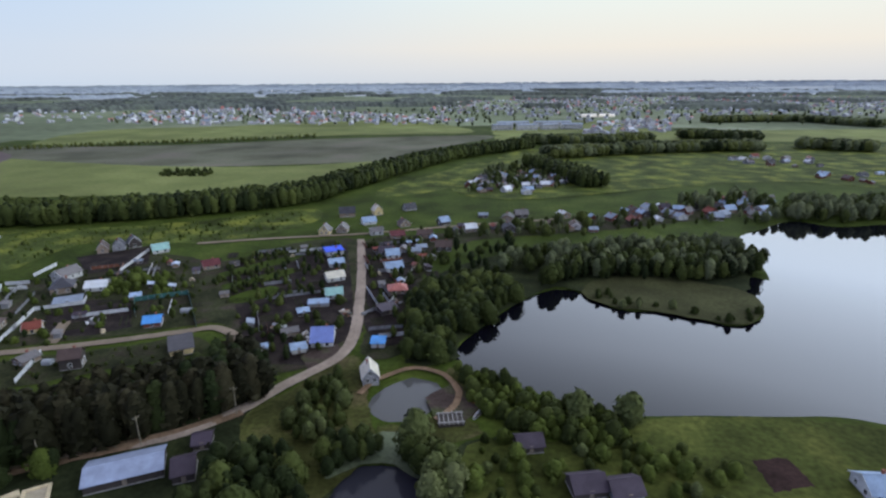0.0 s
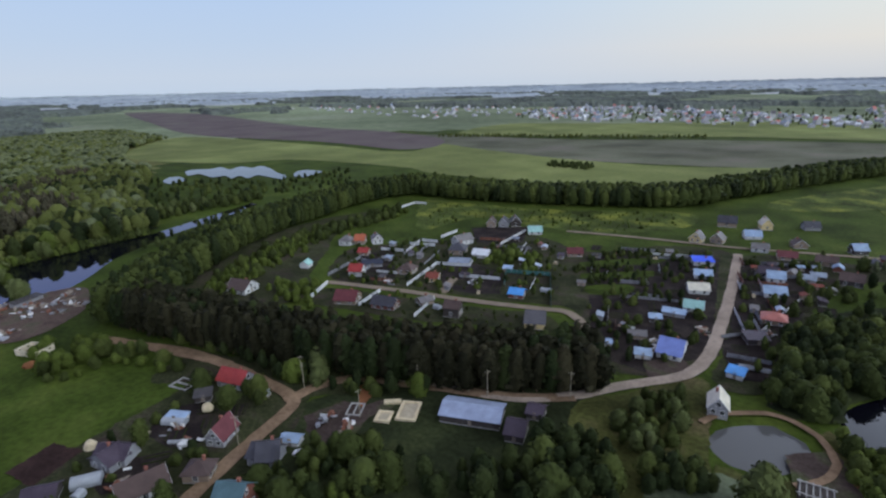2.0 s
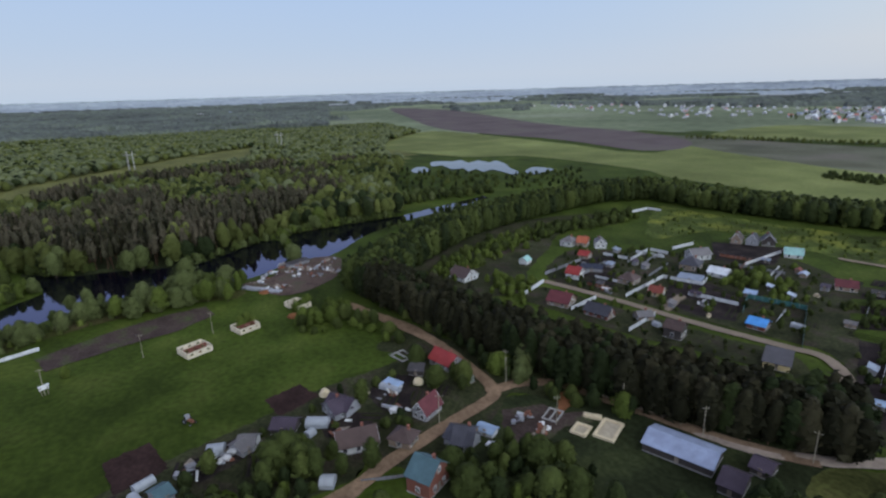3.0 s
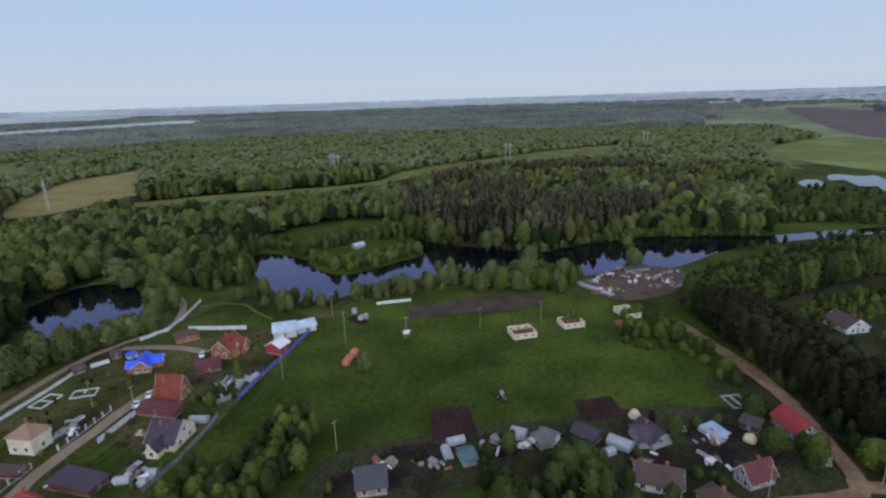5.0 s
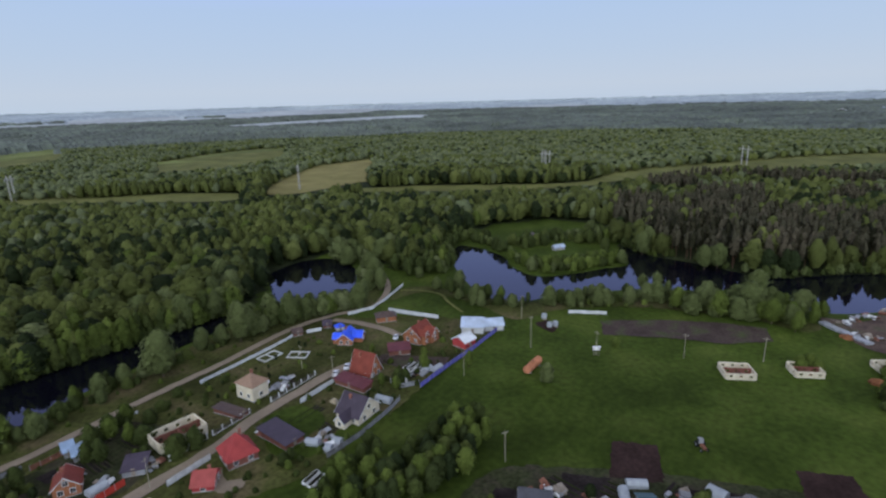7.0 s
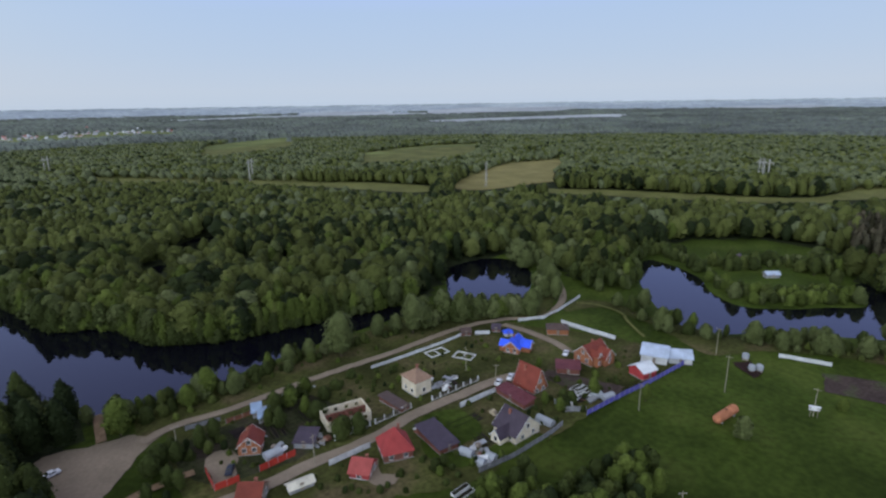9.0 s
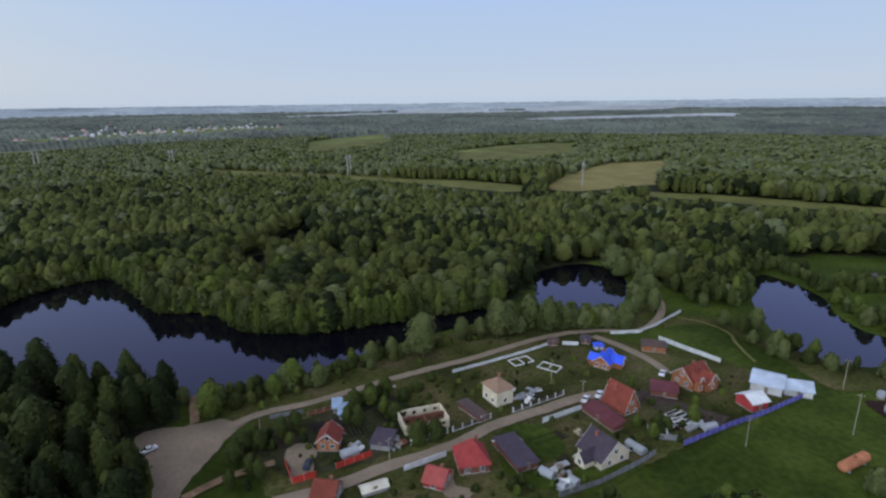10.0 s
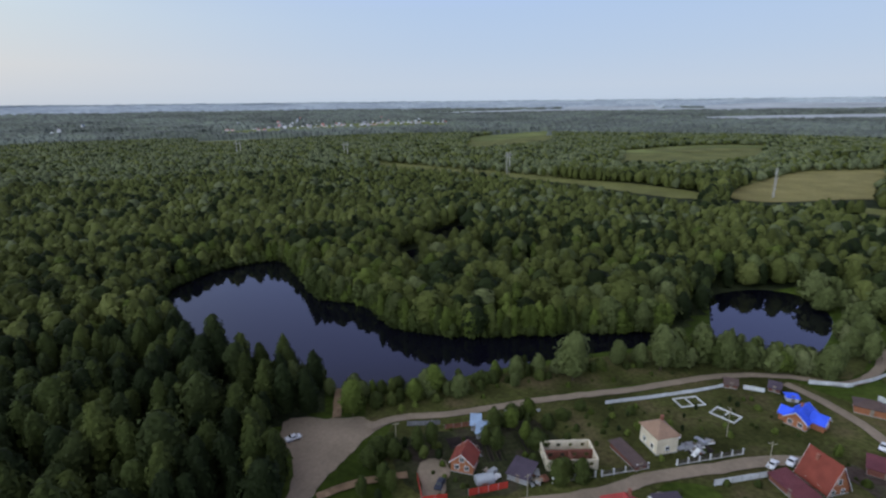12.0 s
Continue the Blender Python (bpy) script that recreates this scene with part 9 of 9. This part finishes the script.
def tractor(x, y, turn):
    """An old tractor: bonnet, cab, big rear and small front wheels."""
    ob = thing("tractor", pose(x, y, 0, 0, 0, turn), "old dark tractor standing in the meadow", "tractor")
    bm = bmesh.new()
    box(bm, -0.2, 1.9, -0.4, 0.4, 0.7, 1.4)
    bmesh.ops.bevel(bm, geom=bm.edges[:], offset=0.08, segments=1, affect="EDGES")
    part("bonnet", bm, FENCEMAT["rust"], ob)
    bm = bmesh.new()
    box(bm, -1.3, -0.2, -0.65, 0.65, 1.2, 2.5)
    bmesh.ops.bevel(bm, geom=bm.edges[:], offset=0.1, segments=1, affect="EDGES")
    cab = part("cab", bm, WALLMAT["grey"], ob)
    for s in (-1, 1):
        bm = bmesh.new()
        box(bm, -1.15, -0.35, s * 0.66 - 0.01, s * 0.66 + 0.01, 1.6, 2.35)
        part("cab_window", bm, GLASS, cab)
        for px, r, w in ((-0.9, 0.8, 0.4), (1.5, 0.42, 0.24)):
            bm = bmesh.new()
            bmesh.ops.create_cone(bm, cap_ends=True, segments=16, radius1=r, radius2=r, depth=w, matrix=pose(px, s * 0.85, r, 90))
            wh = part("wheel", bm, RUBBER, ob)
            bm = bmesh.new()
            bmesh.ops.create_cone(bm, cap_ends=True, segments=10, radius1=r * 0.5, radius2=r * 0.5, depth=w + 0.04, matrix=pose(px, s * 0.85, r, 90))
            part("hub", bm, STEEL, wh)


def water_tank(x, y):
    """A white plastic cube tank on a low stand."""
    ob = thing("water_tank", pose(x, y, 0, 0, 0, 20), "white plastic water tank on a low stand", "water tank", "water tanks")
    bm = bmesh.new()
    bmesh.ops.create_cone(bm, cap_ends=True, segments=16, radius1=1.1, radius2=1.1, depth=1.9, matrix=pose(0, 0, 1.35))
    bmesh.ops.bevel(bm, geom=[e for e in bm.edges if len(e.link_faces) == 2 and max(len(f.verts) for f in e.link_faces) > 4], offset=0.25, segments=2, affect="EDGES")
    part("drum", bm, PLASTIC, ob)
    bm = bmesh.new()
    box(bm, -1.0, 1.0, -1.0, 1.0, -0.1, 0.4)
    part("stand", bm, WOOD, ob)


def quay(x0, y0, x1, y1):
    """A bank wall of concrete slabs laid end to end, some of them slipped."""
    d = math.hypot(x1 - x0, y1 - y0)
    ob = thing("slab_quay", pose(x0, y0, 0.25, 0, 0, math.degrees(math.atan2(y1 - y0, x1 - x0))), "grey concrete slabs laid along the river bank", "slabs")
    bm = bmesh.new()
    box(bm, 0, 2.9, -1.5, 1.5, -0.3, 0.55)
    bmesh.ops.bevel(bm, geom=bm.edges[:], offset=0.05, segments=1, affect="EDGES")
    plate = data_of("slab", bm, SLAG)
    rng_ = np.random.default_rng(4)
    for i in range(int(d / 3)):
        part("slab", plate, None, ob, at=pose(i * 3.0, rng_.normal(0, 0.2), 0.12 * rng_.random(), rng_.normal(0, 2), 0, rng_.normal(0, 2)))


scrap_rng = np.random.default_rng(31)


def scrap_pile(x, y):
    """A heap of bent sheet, beams and crates, each piece by itself."""
    ob = thing("scrap_pile", pose(x, y, 0, 0, 0, scrap_rng.uniform(0, 360)), "pile of rusty and pale scrap sheet in the river yard", "scrap", "scrap piles")
    for i in range(9):
        s = scrap_rng.uniform(0.4, 1.8, 2)
        bm = bmesh.new()
        box(bm, -s[0], s[0], -s[1] * 0.5, s[1] * 0.5, -0.06, 0.06 if i % 3 else 0.7)
        m_ = pose(*scrap_rng.normal(0, 1.6, 2), 0.25 + 0.1 * i * scrap_rng.random(), *scrap_rng.normal(0, 12, 2), scrap_rng.uniform(0, 180))
        part("scrap_piece", bm, (FENCEMAT["rust"], STEEL, WOOD, TRIM, WALLMAT["grey"])[scrap_rng.integers(5)], ob, at=m_)


def lump(radius, height, seed):
    bm = bmesh.new()
    bmesh.ops.create_icosphere(bm, subdivisions=3, radius=1)
    for v in bm.verts:
        k = 1 + 0.25 * noise.noise((v.co.x * 2 + seed, v.co.y * 2, v.co.z * 2))
        v.co = Vector((v.co.x * radius * k, v.co.y * radius * k, max(-0.2, v.co.z * height * k)))
    return bm


def haystack(x, y):
    ob = tagged(new("haystack", data_of("haystack", lump(1.6, 2.2, x), FRESHWOOD)), "yellowish weathered haystack beside a garden", "haystack", "haystacks")
    ob.matrix_basis = pose(x, y, 0)


def spoil_heap(x, y):
    ob = tagged(new("spoil_heap", data_of("spoil_heap", lump(2.6, 1.1, x), CLAY)), "low heap of brown dug earth", "earth heap", "earth heaps")
    ob.matrix_basis = pose(x, y, 0)


STRAW_SAND = mat("pale_sand", (0.42, 0.36, 0.26), 0.95, 0.15, 0.6, 5, 0.2)


LAMPGLOW = bpy.data.materials.new("lit_lamp")
LAMPGLOW.use_nodes = True
_b = LAMPGLOW.node_tree.nodes["Principled BSDF"]
_b.inputs["Emission Color"].default_value, _b.inputs["Emission Strength"].default_value = (1.0, 0.78, 0.36, 1), 0.22


def lit_greenhouse(x, y, turn, length):
    """A far glasshouse lit from inside."""
    p = warp(x, y)
    ob = thing("lit_greenhouse", pose(p[0], p[1], p[2], 0, 0, turn), "far glasshouse glowing yellow from inside", "glasshouse")
    for i in range(4):
        bm = bmesh.new()
        y0 = -16 + i * 8
        a = [[bm.verts.new((s * length / 2, yy, zz)) for yy, zz in ((y0, 0), (y0, 4), (y0 + 4, 6), (y0 + 8, 4), (y0 + 8, 0))] for s in (-1, 1)]
        for j in range(4):
            bm.faces.new((a[0][j], a[0][j + 1], a[1][j + 1], a[1][j]))
        bm.faces.new(a[0])
        bm.faces.new(a[1][::-1])
        bmesh.ops.recalc_face_normals(bm, faces=bm.faces[:])
        part("bay", bm, LAMPGLOW, ob)


def light_mast(x, y, h):
    """A far mast with a lit lamp head."""
    p = warp(x, y)
    ob = thing("light_mast", pose(*p), "far lighting mast with a bright lamp", "lamp mast", "lamp masts")
    bm = bmesh.new()
    bmesh.ops.create_cone(bm, cap_ends=True, segments=6, radius1=0.5, radius2=0.3, depth=h, matrix=pose(0, 0, h / 2))
    part("mast", bm, STEEL, ob)
    bm = bmesh.new()
    bmesh.ops.create_icosphere(bm, subdivisions=1, radius=3.0)
    bmesh.ops.translate(bm, verts=bm.verts[:], vec=(0, 0, h))
    part("lamp_head", bm, LAMPGLOW, ob)


lit_greenhouse(402, 1440, 9, 80)
light_mast(-1239, 4124, 30)
light_mast(-1122, 4088, 30)
light_mast(-365, 1521, 14)
light_mast(-324, 1541, 14)
pole(-208.0, -74.4, 10.5)
pole(-190.0, -38.0)
pole(-202.3, -11.1)
pole(-211.4, 12.5)
pole(-120.7, -40.5)
pole(-154.7, -71.6)
pole(-31.7, -159.1)
pole(-43.3, -136.1)
pole(-115.8, 61.4)
pole(-124.0, 88.5)
pole(-184.4, -60.4, 12.5)
pole(-57.5, 130.6)
pole(-77.1, 117.4)
pole(-131.5, -122.7)
pole(-130.8, -107.5)
pole(-69.4, -109.6)
pole(-128.4, 91.2)
pole(-83.0, 116.3)
pole(-99.6, 88.4)
pole(-95.4, 107.9)
pylon(-61, -901, 40, 27)
pylon(-250, -658, 40, 27)
pylon(112, -980, 40, 27)
pylon(-427, -430, 40, 27)
pylon(-647, -238, 62, 27)
pylon(-764, -29, 62, 27)
pylon(-966, 188, 62, 27)
pylon(-647, -234, 80, 27)
car(-16.5, -147.6, 20, CARPAINT, "white car parked beside a track")
car(-133.9, -109.4, 30, CARPAINT, "white car parked beside a track")
car(-139.4, -109.3, 30, CARPAINT, "white car parked beside a track")
car(-99.5, 68.7, 30, CARPAINT, "white car parked beside a track")
car(-167.3, -109.0, 30, CARPAINT, "white car parked beside a track")
car(-51.7, -120.7, 60, ROOFMAT["navy"], "dark blue car parked beside a track")
tractor(-150.5, 0.9, 35)
water_tank(-212.3, -66.2)
water_tank(-204.9, -61.0)
water_tank(-130.3, 79.7)
scrap_pile(-261.0, 37.4)
scrap_pile(-268.5, 42.1)
scrap_pile(-273.9, 47.2)
scrap_pile(-283.9, 53.4)
scrap_pile(-261.6, 55.6)
scrap_pile(-270.9, 62.4)
scrap_pile(-257.7, 65.4)
scrap_pile(-269.7, 70.7)
scrap_pile(-279.0, 76.8)
scrap_pile(-260.7, 75.1)
scrap_pile(-250.0, 46.8)
scrap_pile(-250.0, 40.4)
scrap_pile(-275.5, 60.0)
haystack(-137.7, 65.3)
haystack(-145.8, 38.0)
spoil_heap(-212.0, 43.4)
spoil_heap(10.4, 136.7)
tank(-169.6, -53.4, 177, 10.6)
boat(9.9, 130.3, 57, 7.0)
greenhouse(-101.9, -88.3, 112, 3.7, 2.4, 1.8, "white film greenhouse in a vegetable garden")
greenhouse(-101.9, -83.3, 107, 3.1, 2.4, 1.8, "white film greenhouse in a vegetable garden")
greenhouse(-105.5, -82.7, 101, 2.6, 2.4, 1.8, "white film greenhouse in a vegetable garden")
greenhouse(-128.6, -84.9, 95, 5.3, 2.4, 1.8, "white film greenhouse in a vegetable garden")
greenhouse(-151.4, -84.2, 169, 3.5, 2.4, 1.8, "white film greenhouse in a vegetable garden")
greenhouse(-153.3, -81.4, 169, 4.2, 2.4, 1.8, "white film greenhouse in a vegetable garden")
greenhouse(-127.7, -10.1, 117, 4.7, 2.4, 1.8, "white film greenhouse in a vegetable garden")
greenhouse(-122.5, -11.6, 23, 4.3, 2.4, 1.8, "white film greenhouse in a vegetable garden")
greenhouse(-130.7, 4.8, 118, 3.2, 2.4, 1.8, "white film greenhouse in a vegetable garden")
greenhouse(-128.1, 29.1, 122, 2.6, 2.4, 1.8, "white film greenhouse in a vegetable garden")
greenhouse(-138.6, 56.2, 31, 6.7, 2.4, 1.8, "white film greenhouse in a vegetable garden")
greenhouse(-103.4, 202.1, 7, 4.3, 2.4, 1.8, "white film greenhouse in a vegetable garden")
greenhouse(-49.3, 169.1, 9, 4.8, 2.4, 1.8, "white film greenhouse in a vegetable garden")
greenhouse(-130.5, 160.3, 2, 2.8, 2.4, 1.8, "white film greenhouse in a vegetable garden")
foundation(-132.6, -140.3, 178, 8.1, 5, "pale")
foundation(-138.4, -131.7, 116, 7.3, 5, "pale")
foundation(-157.0, 68.2, 105, 5.6, 7, "grey")
foundation(-103.5, 90.3, 31, 4.3, 6, "grey")
formwork(-90.7, 98.5, 28, 5.6, 9, "wood")
formwork(-94.4, 92.4, 27, 4.3, 5, "wood")
planks(-97.3, 99.0, 41, 4.9, 1.6, "wood")
platform(1.7, 127.1, 5, 7.0, 5.5, "dark")
notice_board(-189.5, -37.8)
scrap_pile(-118.4, -120.2)
scrap_pile(-122.1, -120.8)
scrap_pile(-103.0, -82.9)
scrap_pile(-103.9, -87.1)
scrap_pile(-149.0, -86.2)
scrap_pile(-141.8, -86.0)
scrap_pile(-64.8, -120.7)
scrap_pile(-75.5, -118.0)
scrap_pile(-61.5, -130.7)
scrap_pile(-102.0, -104.6)
scrap_pile(-45.5, 174.6)
scrap_pile(-50.9, 179.0)
scrap_pile(-20.4, 209.0)
scrap_pile(-39.5, 199.4)
scrap_pile(-169.0, 170.4)
scrap_pile(-135.2, 193.6)
scrap_pile(-52.5, 244.5)
scrap_pile(-63.0, 188.7)
scrap_pile(-111.8, -30.6)
scrap_pile(-116.2, -26.6)
scrap_pile(-118.1, -14.1)
scrap_pile(-127.7, -0.5)
scrap_pile(-130.2, 8.6)
scrap_pile(-127.0, 36.6)
scrap_pile(-135.9, 55.0)
scrap_pile(-126.8, 53.1)
scrap_pile(-105.3, 82.4)
scrap_pile(-98.0, 82.5)
water_tank(-206.9, -59.4)
framed_bed(-151.0, -91.4, 0, 5.5, 1.1)
framed_bed(-151.2, -89.6, 0, 5.5, 1.1)
framed_bed(-151.4, -87.8, 0, 5.5, 1.1)
framed_bed(-91.5, -76.9, 5, 5.0, 1.1)
framed_bed(-91.7, -78.8, 5, 5.0, 1.1)
framed_bed(-91.3, -75.0, 5, 5.0, 1.1)
framed_bed(-147.5, -88.5, 5, 5.0, 1.0)
framed_bed(-147.5, -90.2, 5, 5.0, 1.0)
quay(-258.9, 30.5, -240.8, 46.2)
scrap_pile(-268.7, 67.4)
scrap_pile(-262.9, 71.5)
scrap_pile(-268.7, 55.6)
spoil_heap(-247.2, 38.1)
